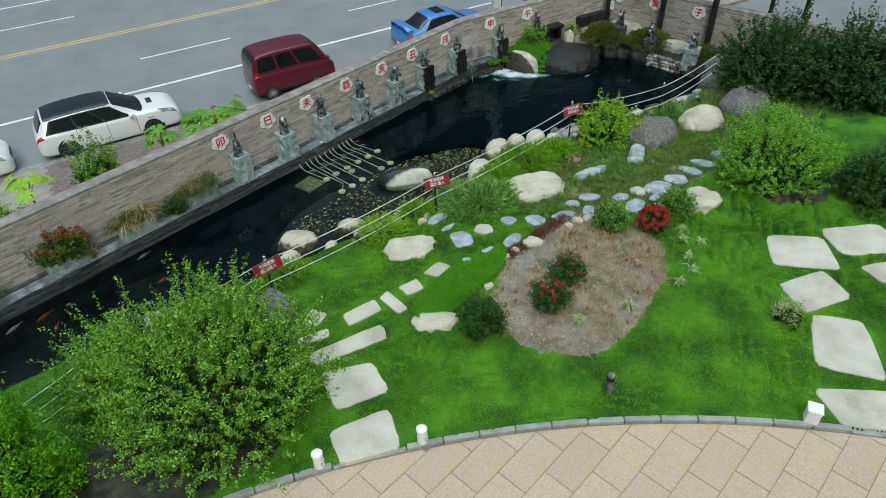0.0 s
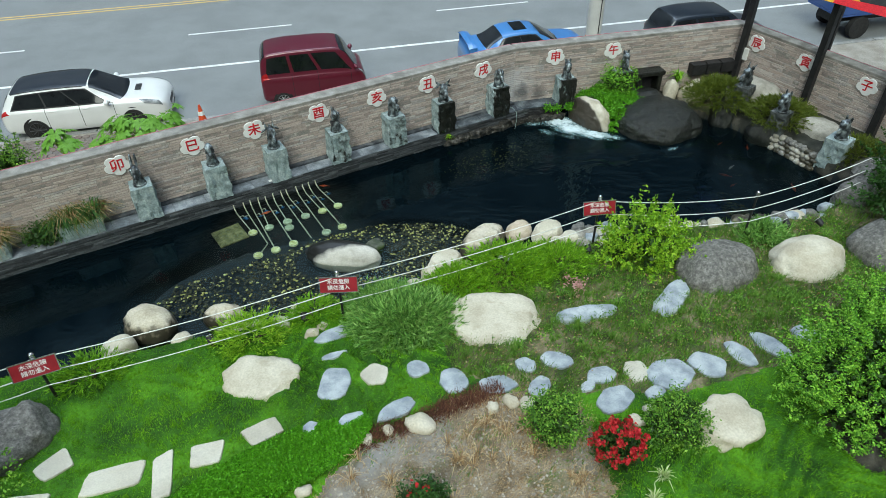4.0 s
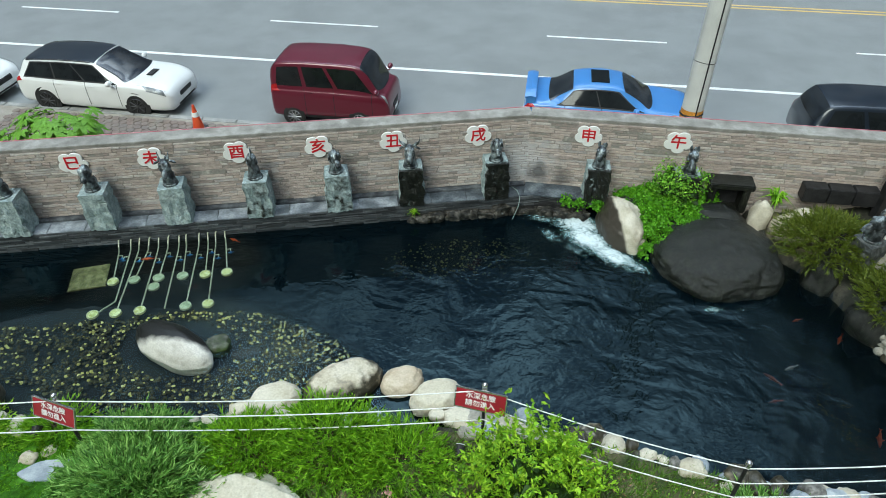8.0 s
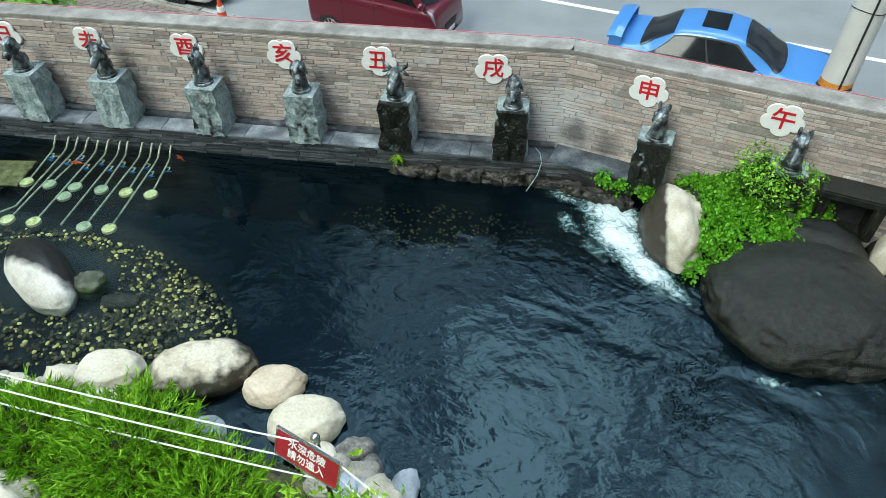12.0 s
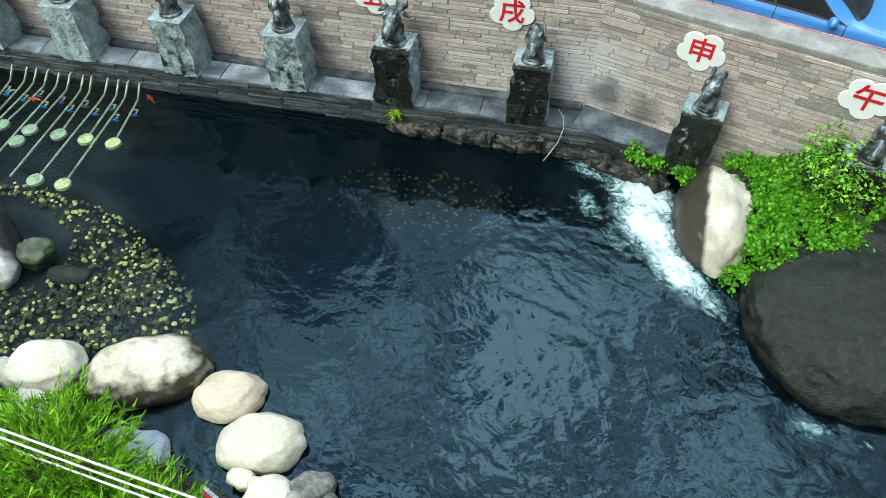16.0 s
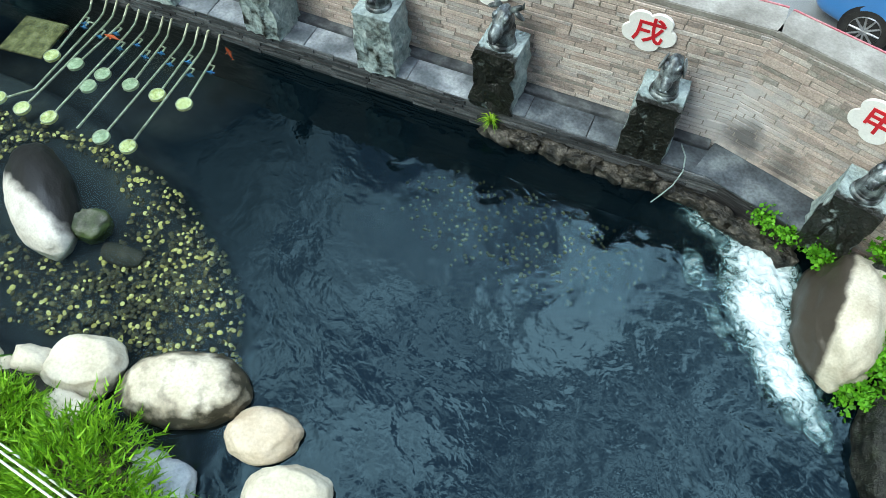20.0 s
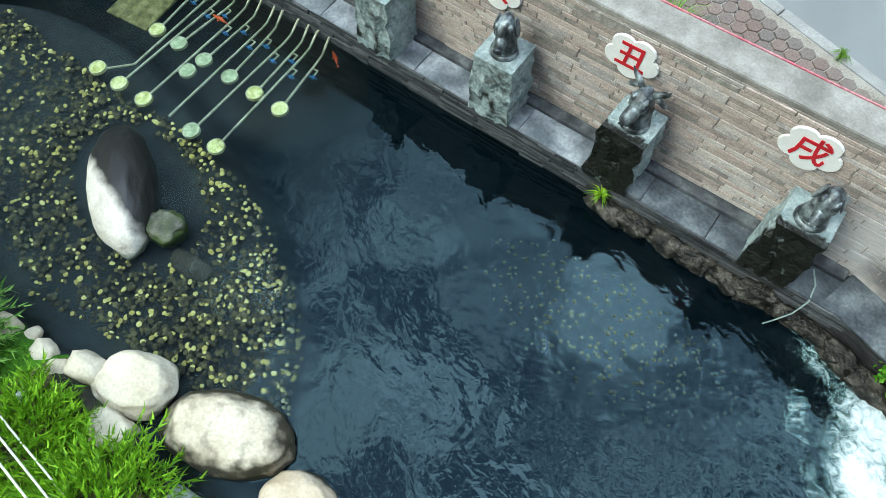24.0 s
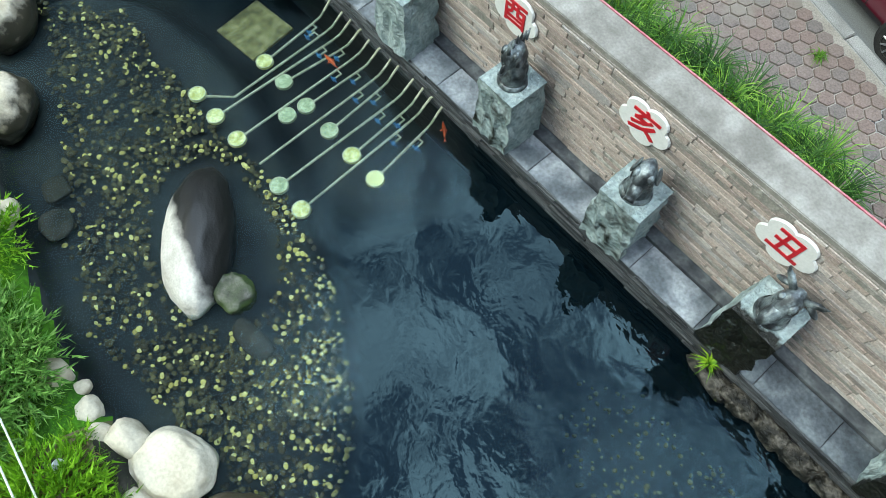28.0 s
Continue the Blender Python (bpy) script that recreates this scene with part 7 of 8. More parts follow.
WAGON = (
    (0.00, 0.32, 0.74, 0.80, 0.74, 0.60), (0.10, 0.27, 0.90, 1.00, 0.83, 0.62), (0.40, 0.24, 0.95, 1.40, 0.87, 0.60), (1.10, 0.22, 0.94, 1.47, 0.89, 0.62), (1.95, 0.20, 0.92, 1.48, 0.89, 0.62), (2.60, 0.20, 0.91, 1.44, 0.89, 0.60),
    (3.05, 0.20, 0.91, 1.23, 0.89, 0.63), (3.62, 0.20, 0.90, 0.95, 0.88, 0.70), (4.15, 0.22, 0.86, 0.92, 0.88, 0.70), (4.50, 0.22, 0.78, 0.85, 0.85, 0.66), (4.68, 0.22, 0.70, 0.76, 0.79, 0.60), (4.77, 0.23, 0.62, 0.68, 0.70, 0.54), (4.80, 0.26, 0.56, 0.61, 0.64, 0.48),
)
SEDAN = (
    (0.00, 0.32, 0.72, 0.78, 0.72, 0.55), (0.10, 0.27, 0.90, 0.96, 0.81, 0.58), (0.60, 0.22, 0.94, 1.00, 0.86, 0.60), (0.92, 0.21, 0.93, 1.18, 0.865, 0.57), (1.28, 0.20, 0.92, 1.37, 0.87, 0.56), (1.90, 0.20, 0.91, 1.43, 0.87, 0.57), (2.42, 0.20, 0.90, 1.39, 0.87, 0.56),
    (2.80, 0.20, 0.89, 1.22, 0.87, 0.59), (3.28, 0.20, 0.88, 0.94, 0.86, 0.66), (3.80, 0.22, 0.83, 0.89, 0.86, 0.66), (4.16, 0.22, 0.76, 0.82, 0.83, 0.62), (4.33, 0.22, 0.68, 0.73, 0.76, 0.56), (4.41, 0.24, 0.60, 0.65, 0.67, 0.48), (4.44, 0.27, 0.54, 0.58, 0.60, 0.42),
)
VAN = (
    (0.00, 0.34, 0.90, 1.02, 0.66, 0.55), (0.06, 0.28, 1.08, 1.55, 0.72, 0.60), (0.28, 0.26, 1.10, 1.84, 0.735, 0.62), (1.00, 0.26, 1.10, 1.90, 0.74, 0.63), (1.80, 0.26, 1.10, 1.90, 0.74, 0.63), (2.50, 0.26, 1.08, 1.86, 0.74, 0.61),
    (2.80, 0.26, 1.06, 1.72, 0.74, 0.61), (3.20, 0.26, 1.02, 1.12, 0.73, 0.60), (3.38, 0.26, 0.92, 1.00, 0.71, 0.55), (3.44, 0.30, 0.66, 0.74, 0.66, 0.50),
)
SUV = (
    (0.00, 0.38, 0.85, 0.95, 0.74, 0.62), (0.08, 0.34, 1.02, 1.20, 0.84, 0.64), (0.40, 0.30, 1.06, 1.62, 0.87, 0.62), (1.10, 0.30, 1.05, 1.69, 0.88, 0.63), (1.90, 0.30, 1.04, 1.69, 0.88, 0.63), (2.55, 0.30, 1.03, 1.62, 0.88, 0.61),
    (2.85, 0.30, 1.02, 1.42, 0.88, 0.62), (3.25, 0.30, 1.00, 1.07, 0.87, 0.66), (3.95, 0.32, 0.94, 1.00, 0.84, 0.62), (4.25, 0.34, 0.78, 0.84, 0.76, 0.54), (4.38, 0.38, 0.60, 0.66, 0.62, 0.44),
)
CAB = {"side": (0.40, 0.62, 2.52, 3.22), "splits": (0.34, 0.66), "seams": (1.30, 2.28, 3.25), "windscreen": (2.62, 3.62), "rear": (0.12, 0.38), "lamp": (3.98, 4.66), "mirror": (3.0, 1.0)}
M_HEADLAMP = mat("headlamp_glass", [(0.14, 0.15, 0.155), (0.22, 0.235, 0.24), (0.36, 0.38, 0.39)], 7, 40, 0.08, 0.1)
M_SCREEN = mat("screen_glass", [(0.010, 0.013, 0.017), (0.02, 0.025, 0.03)], 3, 30, 0.06, 0.0, spread=0.05, spec=0.8)
P_WHITE, P_BLUE = paint("white_car_paint", (0.78, 0.79, 0.78), 0.0), paint("blue_car_paint", (0.05, 0.22, 0.55), 0.0)
P_MAROON, P_NAVY = paint("maroon_car_paint", (0.125, 0.010, 0.026), 0.1), paint("dark_car_paint", (0.012, 0.02, 0.032), 0.3)
P_ROOF = paint("dark_roof_film", (0.02, 0.028, 0.04), 0.2)
M_RIM_D = mat("dark_alloy_rim", [(0.05, 0.05, 0.052), (0.10, 0.10, 0.105)], 8, 40, 0.35, 0.05, metal=0.6)
WAGON = tuple((0.965 * q[0], *q[1:]) for q in WAGON)
vehicle("station_wagon", (-13.45, 4.42, ROAD_Z), WAGON, 1.78, P_WHITE, "white station wagon with a dark glossy roof parked on the road", {k: (tuple(0.965 * x for x in v) if k in ("side", "seams", "windscreen", "rear", "lamp") else v) for k, v in CAB.items()}, (0.89, 3.60), 0.33, roof=P_ROOF, rim=M_RIM_D)
wagon = bpy.data.objects["station_wagon"]
bm = bmesh.new()
box(bm, 3.68, 3.86, -0.20, 0.20, 0.945, 0.975, bev=0.012)
part("bonnet_scoop", bm, M_BLACKP, wagon, "dark bonnet air scoop")
VCAB = {"side": (0.20, 0.30, 2.50, 3.00), "splits": (0.30, 0.62), "seams": (1.02, 1.86, 2.95), "windscreen": (2.62, 3.22), "rear": (0.04, 0.24), "lamp": (3.18, 3.42), "mirror": (2.95, 1.18), "dark_sill": True}
VAN = tuple((0.945 * q[0], q[1], 0.97 * q[2], 0.955 * q[3], q[4], q[5]) for q in VAN)
vehicle("minivan", (-6.0, 4.50, ROAD_Z), VAN, 1.48, P_MAROON, "maroon minivan parked beside the wall", {k: (tuple(0.945 * x for x in v) if k in ("side", "seams", "windscreen", "rear", "lamp") else v) for k, v in VCAB.items()}, (0.60, 2.42), 0.27)
SCAB = {"side": (0.88, 1.26, 2.34, 3.00), "splits": (0.50,), "seams": (1.05, 1.98, 3.02), "windscreen": (2.46, 3.28), "rear": (0.62, 1.22), "lamp": (3.72, 4.30), "mirror": (2.82, 0.98)}
blue = vehicle("sedan", (0.72, 4.95, ROAD_Z), SEDAN, 1.74, P_BLUE, "bright blue sedan with a rear wing parked behind the wall", SCAB, (0.80, 3.40), 0.31)
bm = bmesh.new()
tip = [(0.02, 1.20), (0.16, 1.235), (0.30, 1.215)]
rows = [[bm.verts.new((x, -0.78 + 1.56 * k / 12, z - 0.10 * (abs(k - 6) / 6) ** 4)) for k in range(13)] for x, z in tip]
for r0, r1 in zip(rows, rows[1:]):
    for k in range(12):
        bm.faces.new((r0[k], r0[k + 1], r1[k + 1], r1[k]))
ext = bmesh.ops.extrude_face_region(bm, geom=bm.faces[:])
for q in ext["geom"]:
    if isinstance(q, bmesh.types.BMVert):
        q.co.z -= 0.03
for sgn in (-1, 1):
    box(bm, 0.06, 0.30, sgn * 0.74 - 0.02, sgn * 0.74 + 0.02, 0.86, 1.12, bev=0.01)
part("rear_wing", bm, P_BLUE, blue)
bm = bmesh.new()
box(bm, 1.66, 2.12, -0.36, 0.36, 1.422, 1.446, bev=0.008)
part("sunroof", bm, M_GLASS, blue, "dark glass sunroof")
SUV = tuple((0.97 * a, b, 0.93 * c, 0.93 * d, e, g) for a, b, c, d, e, g in SUV)
vehicle("suv", (7.55, 4.55, ROAD_Z), SUV, 1.78, P_NAVY, "dark blue off-road car parked at the end of the wall", {"side": (0.35, 0.48, 2.33, 2.95), "splits": (0.36, 0.68), "seams": (1.15, 2.0, 3.0), "windscreen": (2.45, 3.16), "rear": (0.07, 0.37), "lamp": (3.7, 4.13), "mirror": (2.8, 1.02), "dark_sill": True}, (0.82, 3.3), 0.34)
vehicle("sedan", (-18.7, 4.1, ROAD_Z), SEDAN, 1.74, P_WHITE, "white sedan parked behind the station wagon", SCAB, (0.80, 3.40), 0.31)
# flat-bed truck beyond the corner
truck = thing("truck", (14.6, 4.9, ROAD_Z), "blue and green flat-bed truck parked beyond the corner", "truck", "parked cars")
P_TBLUE, P_TGREEN = paint("truck_blue", (0.03, 0.10, 0.35)), paint("truck_green", (0.02, 0.30, 0.06))
bm = bmesh.new()
box(bm, 0.0, 4.2, -0.9, 0.9, 0.85, 0.95, bev=0.02)
for a in ((0, 4.2, -0.9, -0.84), (0, 4.2, 0.84, 0.9), (0, 0.06, -0.84, 0.84)):
    box(bm, a[0], a[1], a[2], a[3], 0.95, 1.3)
part("bed", bm, P_TBLUE, truck)
bm = bmesh.new()
box(bm, 4.3, 5.9, -0.88, 0.88, 0.5, 2.1, bev=0.12)
part("cab", bm, P_TBLUE, truck)
bm = bmesh.new()
box(bm, 0.2, 3.6, -0.8, 0.8, 0.96, 1.55, bev=0.15)
part("tarpaulin", bm, P_TGREEN, truck, "green tarpaulin")
for x in (1.0, 4.9):
    for s in (-1, 1):
        bm = bmesh.new()
        rod(bm, (x, s * 0.82 - 0.11, 0.4), (x, s * 0.82 + 0.11, 0.4), 0.4, 0.4, 24)
        part("wheel", bm, M_TYRE, truck)
bm = bmesh.new()
box(bm, 0.2, 5.6, -0.4, 0.4, 0.5, 0.85)
part("chassis", bm, M_BLACKP, truck)

# ---- street furniture ----
pole = thing("utility_pole", (4.72, 3.45, -0.6), "pale concrete utility pole with an orange and black band", "utility pole")
bm = bmesh.new()
rod(bm, (0, 0, 1.37), (0, 0, 10.5), 0.25, 0.19, 32)
part("shaft", bm, M_POLE, pole)
bm = bmesh.new()
rod(bm, (0, 0, 0), (0, 0, 1.37), 0.26, 0.254, 32)
band = part("band", bm, M_ORANGE, pole, "orange warning band")
for k in range(6):
    bm = bmesh.new()
    pts = []
    for j in range(13):
        a = 6.2832 * j / 12
        pts.append((0.258 * math.cos(a), 0.258 * math.sin(a), 0.15 + 0.2 * k + 0.13 * j / 12))
    tube(bm, pts, [0.001] + [0.028] * 11 + [0.001], 4)
    part("stripe", bm, M_BLACKP, band, "black stripe")
bm = bmesh.new()
tube(bm, [(0.05, -0.256, 0.9), (0.05, -0.250, 2.4), (0.05, -0.233, 5), (0.04, -0.205, 9)], 0.016, 6)
part("cable", bm, M_BLACKP, pole, "thin dark cable")
for z, rs in ((2.55, 0.247), (5.2, 0.23)):
    bm = bmesh.new()
    tube(bm, [(rs * math.cos(a * 0.5236), rs * math.sin(a * 0.5236), z + 0.02 * math.sin(a)) for a in range(13)], 0.008, 5)
    part("strap", bm, M_BLACKP, pole, "thin dark strap")

cone = thing("traffic_cone", (-7.85, 3.0, -0.6), "orange traffic cone with a white band", "traffic cone")
bm = bmesh.new()
rod(bm, (0, 0, 0.03), (0, 0, 0.7), 0.15, 0.03, 20)
part("cone_body", bm, mat("cone_orange", [(0.62, 0.06, 0.02), (0.72, 0.10, 0.03)], 5, 50, 0.5, 0.1), cone)
bm = bmesh.new()
rod(bm, (0, 0, 0.38), (0, 0, 0.50), 0.095, 0.077, 20)
part("white_band", bm, M_WHITE, cone, "white reflecting band")
bm = bmesh.new()
box(bm, -0.19, 0.19, -0.19, 0.19, 0, 0.035, bev=0.01)
part("cone_base", bm, M_BLACKP, cone, "black base")

drain = thing("drain_cover", (-2.62, 3.1, -0.598), "dark iron drain cover in the footway", "drain cover", rz=8)
bm = bmesh.new()
box(bm, -0.3, 0.3, -0.2, 0.2, -0.02, 0.0, bev=0.004)
part("plate", bm, M_KERB, drain)
for k in range(24):
    bm = bmesh.new()
    rod(bm, (-0.23 + 0.09 * (k % 6), -0.13 + 0.085 * (k // 6), -0.005), (-0.23 + 0.09 * (k % 6), -0.13 + 0.085 * (k // 6), 0.003), 0.027, 0.027, 8)
    part("hole", bm, M_BLACKP, drain)

# plants between the wall and the road
def papaya(loc, r, count, size, material, label, seed, lift):
    """A young papaya: stalks that each carry one broad leaf cut into seven lobes."""
    rng = np.random.default_rng(seed)
    ob = thing("papaya_plant", loc, label, "plant", "plants behind the wall")
    cs = dome(rng, count, r, 0.45, 0.15) + np.array((0, 0, lift))
    bm = bmesh.new()
    tube(bm, [(0, 0, -0.1), (0.02, 0.01, lift * 0.5), (0, 0, lift)], [0.045, 0.04, 0.025], 8)
    part("trunk", bm, M_BARK, ob)
    for c in cs:
        bm = bmesh.new()
        tube(bm, [(0, 0, lift * 0.9), tuple(c * np.array((0.5, 0.5, 0.5)) + np.array((0, 0, 0.5 * lift + 0.06))), tuple(c)], [0.010, 0.008, 0.006], 5)
        stalk = part("stalk", bm, L_BRIGHT, ob)
        out = np.array((c[0], c[1], 0.0))
        out = out / max(1e-6, np.linalg.norm(out))
        sid = np.array((-out[1], out[0], 0.0))
        out = out * math.cos(0.45) - np.array((0, 0, math.sin(0.45)))
        verts, faces = [tuple(c)], []
        ln = size * rng.uniform(0.75, 1.2)
        for k in range(7):
            a = (k - 3) * 0.78 + rng.normal(0, 0.06)
            d = out * math.cos(a) + sid * math.sin(a)
            e = -out * math.sin(a) + sid * math.cos(a)
            reach = ln * (1.0 - 0.06 * abs(k - 3))
            b = len(verts)
            up = np.array((0, 0, 0.10 * ln))
            verts += [tuple(c + d * reach * 0.45 + e * reach * 0.20 + up), tuple(c + d * reach * 0.72 + e * reach * 0.17), tuple(c + d * reach - up), tuple(c + d * reach * 0.72 - e * reach * 0.17), tuple(c + d * reach * 0.45 - e * reach * 0.20 + up)]
            faces += [(0, b, b + 4), (b, b + 1, b + 3), (b, b + 3, b + 4), (b + 1, b + 2, b + 3)]
        np_mesh("leaf_blade", verts, faces, material, stalk, "lobed leaf")
    return ob


for k in range(22):
    s = -5.4 + 0.18 * k
    c = on_wall(s, -2.05 - 0.3 * math.sin(k * 2.1))
    tussock("verge_grass", (c.x, c.y, -0.6), 240, 0.9, 0.012, (L_BIG, L_DARK, L_DARK, L_BIG)[k % 4], "long green grass along the back of the wall", 120 + k, 0.7, group="verge grasses")
papaya((-8.58, -1.05, -0.6), (1.05, 0.75, 0.5), 46, 0.27, L_BIG, "young papaya plant with broad lobed light green leaves behind the wall", 140, 2.1)
papaya((-10.2, -1.5, -0.6), (0.45, 0.4, 0.4), 14, 0.26, L_BIG, "small papaya plant with lobed light green leaves behind the wall", 141, 2.2)
papaya((-13.6, -2.5, -0.6), (0.5, 0.45, 0.35), 10, 0.28, L_BRIGHT, "thin young papaya plant with yellow-green leaves behind the wall", 142, 2.45)
shrub("street_shrub", (-12.0, -0.7, -0.6), (0.75, 0.7, 2.1), 11000, 0.065, L_BIG, "upright dense green shrub growing behind the wall", 143, 90, 0.11, 10, 0.4, 0.15, group="plants behind the wall", shoot=0.16)
shrub("street_shrub", (-14.9, 0.0, -0.6), (1.1, 0.6, 0.5), 3000, 0.08, L_BIG, "low leafy ground plants behind the wall", 144, 50, 0.1, 6, 0.4, 0.2, group="plants behind the wall")
shrub("street_shrub", (-16.4, 0.6, -0.6), (0.55, 0.55, 1.1), 900, 0.12, L_FEATHER, "thin young tree with light leaves behind the wall", 145, 26, 0.13, 6, 0.5, 0.2, group="plants behind the wall")
shrub("street_shrub", (-17.3, -1.2, -0.6), (0.9, 0.6, 0.5), 1800, 0.09, L_LIGHT, "low leafy plants behind the wall", 146, 40, 0.1, 6, 0.4, 0.2, group="plants behind the wall")
for k, (x, y) in enumerate(((-1.0, 3.5), (6.2, 1.2), (-3.9, 2.9), (13.2, 2.6), (12.2, 2.2))):
    tussock("street_weed", (x, y, -0.6), 40, 0.16, 0.014, L_WEED, "small weed growing in the footway", 150 + k, 1.0, group="street weeds")

# ---- canopy frame at the corner ----
for k, (x, y, r, top) in enumerate(((7.77, 0.0, 0.08, 4.4), (8.05, 0.62, 0.06, 4.4), (8.50, -2.16, 0.08, 4.4), (8.82, -1.8, 0.06, 4.4), (9.12, -4.0, 0.09, 4.4), (12.1, -4.3, 0.07, 4.4), (13.1, -5.1, 0.07, 4.4), (12.3, 1.6, 0.05, 4.4))):
    bm = bmesh.new()
    box(bm, -r, r, -r, r, 0, top + 0.6, bev=0.006)
    ob = part("steel_post", bm, M_DARKSTEEL)
    ob.matrix_basis = pose(x, y, -0.6, 0, 0, SIDE_RZ)
    tagged(ob, "black square steel post carrying a signboard frame", "steel post", "steel posts")
M_BANNER = [mat("banner_blue", [(0.01, 0.02, 0.22), (0.015, 0.03, 0.28)], 3, 40, 0.5, 0.05), mat("banner_yellow", [(0.72, 0.42, 0.02), (0.8, 0.5, 0.04)], 3, 40, 0.5, 0.05), mat("banner_red", [(0.55, 0.01, 0.02), (0.65, 0.02, 0.03)], 3, 40, 0.5, 0.05), M_BLACKP]
ban = thing("signboard", (0, 0, 0), "dark signboard with blue, yellow and red curved bands on steel posts", "signboard")
bm = bmesh.new()
B0, B1 = Vector((7.42, -0.35, 3.35)), Vector((10.2, -6.6, 3.35))
d = (B1 - B0)
q = [bm.verts.new(p) for p in (B0, B1, B1 + Vector((0.9, 0.4, 1.6)), B0 + Vector((0.9, 0.4, 1.6)))]
bm.faces.new(q)
ext = bmesh.ops.extrude_face_region(bm, geom=bm.faces[:])
for v in ext["geom"]:
    if isinstance(v, bmesh.types.BMVert):
        v.co += Vector((0.06, 0.03, -0.03))
part("panel", bm, M_BLACKP, ban, "black panel")
for k, (t0, t1, h0, h1, mt) in enumerate(((0.0, 0.24, 0.0, 0.34, 0), (0.1, 0.42, 0.0, 0.26, 1), (0.3, 1.0, 0.0, 0.22, 2))):
    bm = bmesh.new()
    off = Vector((-0.02 - 0.004 * k, -0.01, 0.008))
    lo, hi = [], []
    for j in range(15):
        t = t0 + (t1 - t0) * j / 14
        h = h1 * math.sin(math.pi * (j / 14) ** (0.8 if k else 0.5)) ** 0.8 if k < 2 else h1 * (0.35 + 0.65 * j / 14)
        if k == 0:
            h = h1 * (1 - (j / 14) ** 2)
        p = B0 + d * t + off
        lo.append(bm.verts.new(p)), hi.append(bm.verts.new(p + Vector((0.9, 0.4, 1.6)) * (h + 0.001)))
    for j in range(14):
        bm.faces.new((lo[j], lo[j + 1], hi[j + 1], hi[j]))
    part("coloured_band", bm, M_BANNER[mt], ban, ("blue band", "yellow band", "red band")[k])
bm = bmesh.new()
tube(bm, [tuple(B0 + Vector((0.02, 0.02, -0.05))), tuple(B0 + Vector((0.92, 0.42, 1.6)))], 0.035, 6)
part("end_rail", bm, M_WHITE, ban, "white end rail")

# ---- patio edge, bollards and lamp ----
PZ = 0.78
bm = bmesh.new()
bmesh.ops.create_cone(bm, cap_ends=True, segments=180, radius1=PATIO[2], radius2=PATIO[2], depth=0.4, matrix=Matrix.Translation((PATIO[0], PATIO[1], PZ - 0.22)))
patio = tagged(part("patio", bm, M_PATIOBASE), "stamped pinkish brown concrete patio", "patio", kind="structure")
edging = thing("patio_edging", (0, 0, 0), "curved row of grey granite edging stones round the patio", "edging", kind="structure")


def arc(a, r, z):
    return Vector((PATIO[0] + r * math.cos(a), PATIO[1] + r * math.sin(a), z))


a0 = math.atan2(-17.6 - PATIO[1], -2.0 - PATIO[0])
a1 = math.atan2(-12.3 - PATIO[1], -16.0 - PATIO[0])
n = 24
for k in range(n):
    s0, s1 = a0 + (a1 - a0) * k / n, a0 + (a1 - a0) * (k + 0.975) / n
    mid = arc((s0 + s1) / 2, PATIO[2], 0)
    low = -10.25 < mid.x < -8.85 or mid.x > -2.75
    top = PZ + (0.02 if low else 0.08)
    bm = bmesh.new()
    q = [[arc(s, r, z) for s, r in ((s0, PATIO[2] - 0.02), (s1, PATIO[2] - 0.02), (s1, PATIO[2] + 0.09), (s0, PATIO[2] + 0.09))] for z in (0.5, top)]
    v = [[bm.verts.new(p) for p in r] for r in q]
    bm.faces.new(v[0]), bm.faces.new(v[1])
    for j in range(4):
        bm.faces.new((v[0][j], v[0][(j + 1) % 4], v[1][(j + 1) % 4], v[1][j]))
    bmesh.ops.bevel(bm, geom=bm.edges[:], offset=0.012, segments=1, affect="EDGES")
    part("edging_stone", bm, M_KERB, edging)
for k, (x, y, sq) in enumerate(((-8.78, -13.42, 0), (-10.47, -12.9, 0), (-2.92, -16.7, 1))):
    ob = thing("bollard", (x, y, PZ), "short white square stone bollard" if sq else "short round white stone bollard", "bollard", "white bollards", 35)
    bm = bmesh.new()
    if sq:
        box(bm, -0.11, 0.11, -0.11, 0.11, 0, 0.36, bev=0.012)
    else:
        rod(bm, (0, 0, 0), (0, 0, 0.40), 0.095, 0.09, 20)
    part("shaft", bm, M_WHITE, ob)
    bm = bmesh.new()
    if sq:
        box(bm, -0.125, 0.125, -0.125, 0.125, 0.36, 0.40, bev=0.012)
    else:
        bmesh.ops.create_uvsphere(bm, u_segments=20, v_segments=10, radius=0.10, matrix=Matrix.Translation((0, 0, 0.40)) @ Matrix.Diagonal((1, 1, 0.45, 1)))
    part("cap", bm, M_WHITE, ob, smooth=not sq)
    for j in range(6):
        bm = bmesh.new()
        box(bm, -0.05 + 0.04 * (j % 3), -0.02 + 0.04 * (j % 3), -0.118 if sq else -0.09, -0.108 if sq else -0.08, 0.14 + 0.06 * (j // 3), 0.175 + 0.06 * (j // 3))
        part("slot", bm, M_KERB, ob, "grey carved slot")
lamp = thing("garden_lamp", gz(-5.42, -14.37, -0.02), "short dark grey cylindrical garden lamp on the lawn", "garden lamp")
bm = bmesh.new()
rod(bm, (0, 0, 0), (0, 0, 0.34), 0.068, 0.068, 20)
part("shaft", bm, M_GREYROCK, lamp)
for k in range(3):
    bm = bmesh.new()
    rod(bm, (0, 0, 0.365 + 0.035 * k), (0, 0, 0.38 + 0.035 * k), 0.07, 0.07, 20)
    part("louvre", bm, M_BLACKP, lamp)
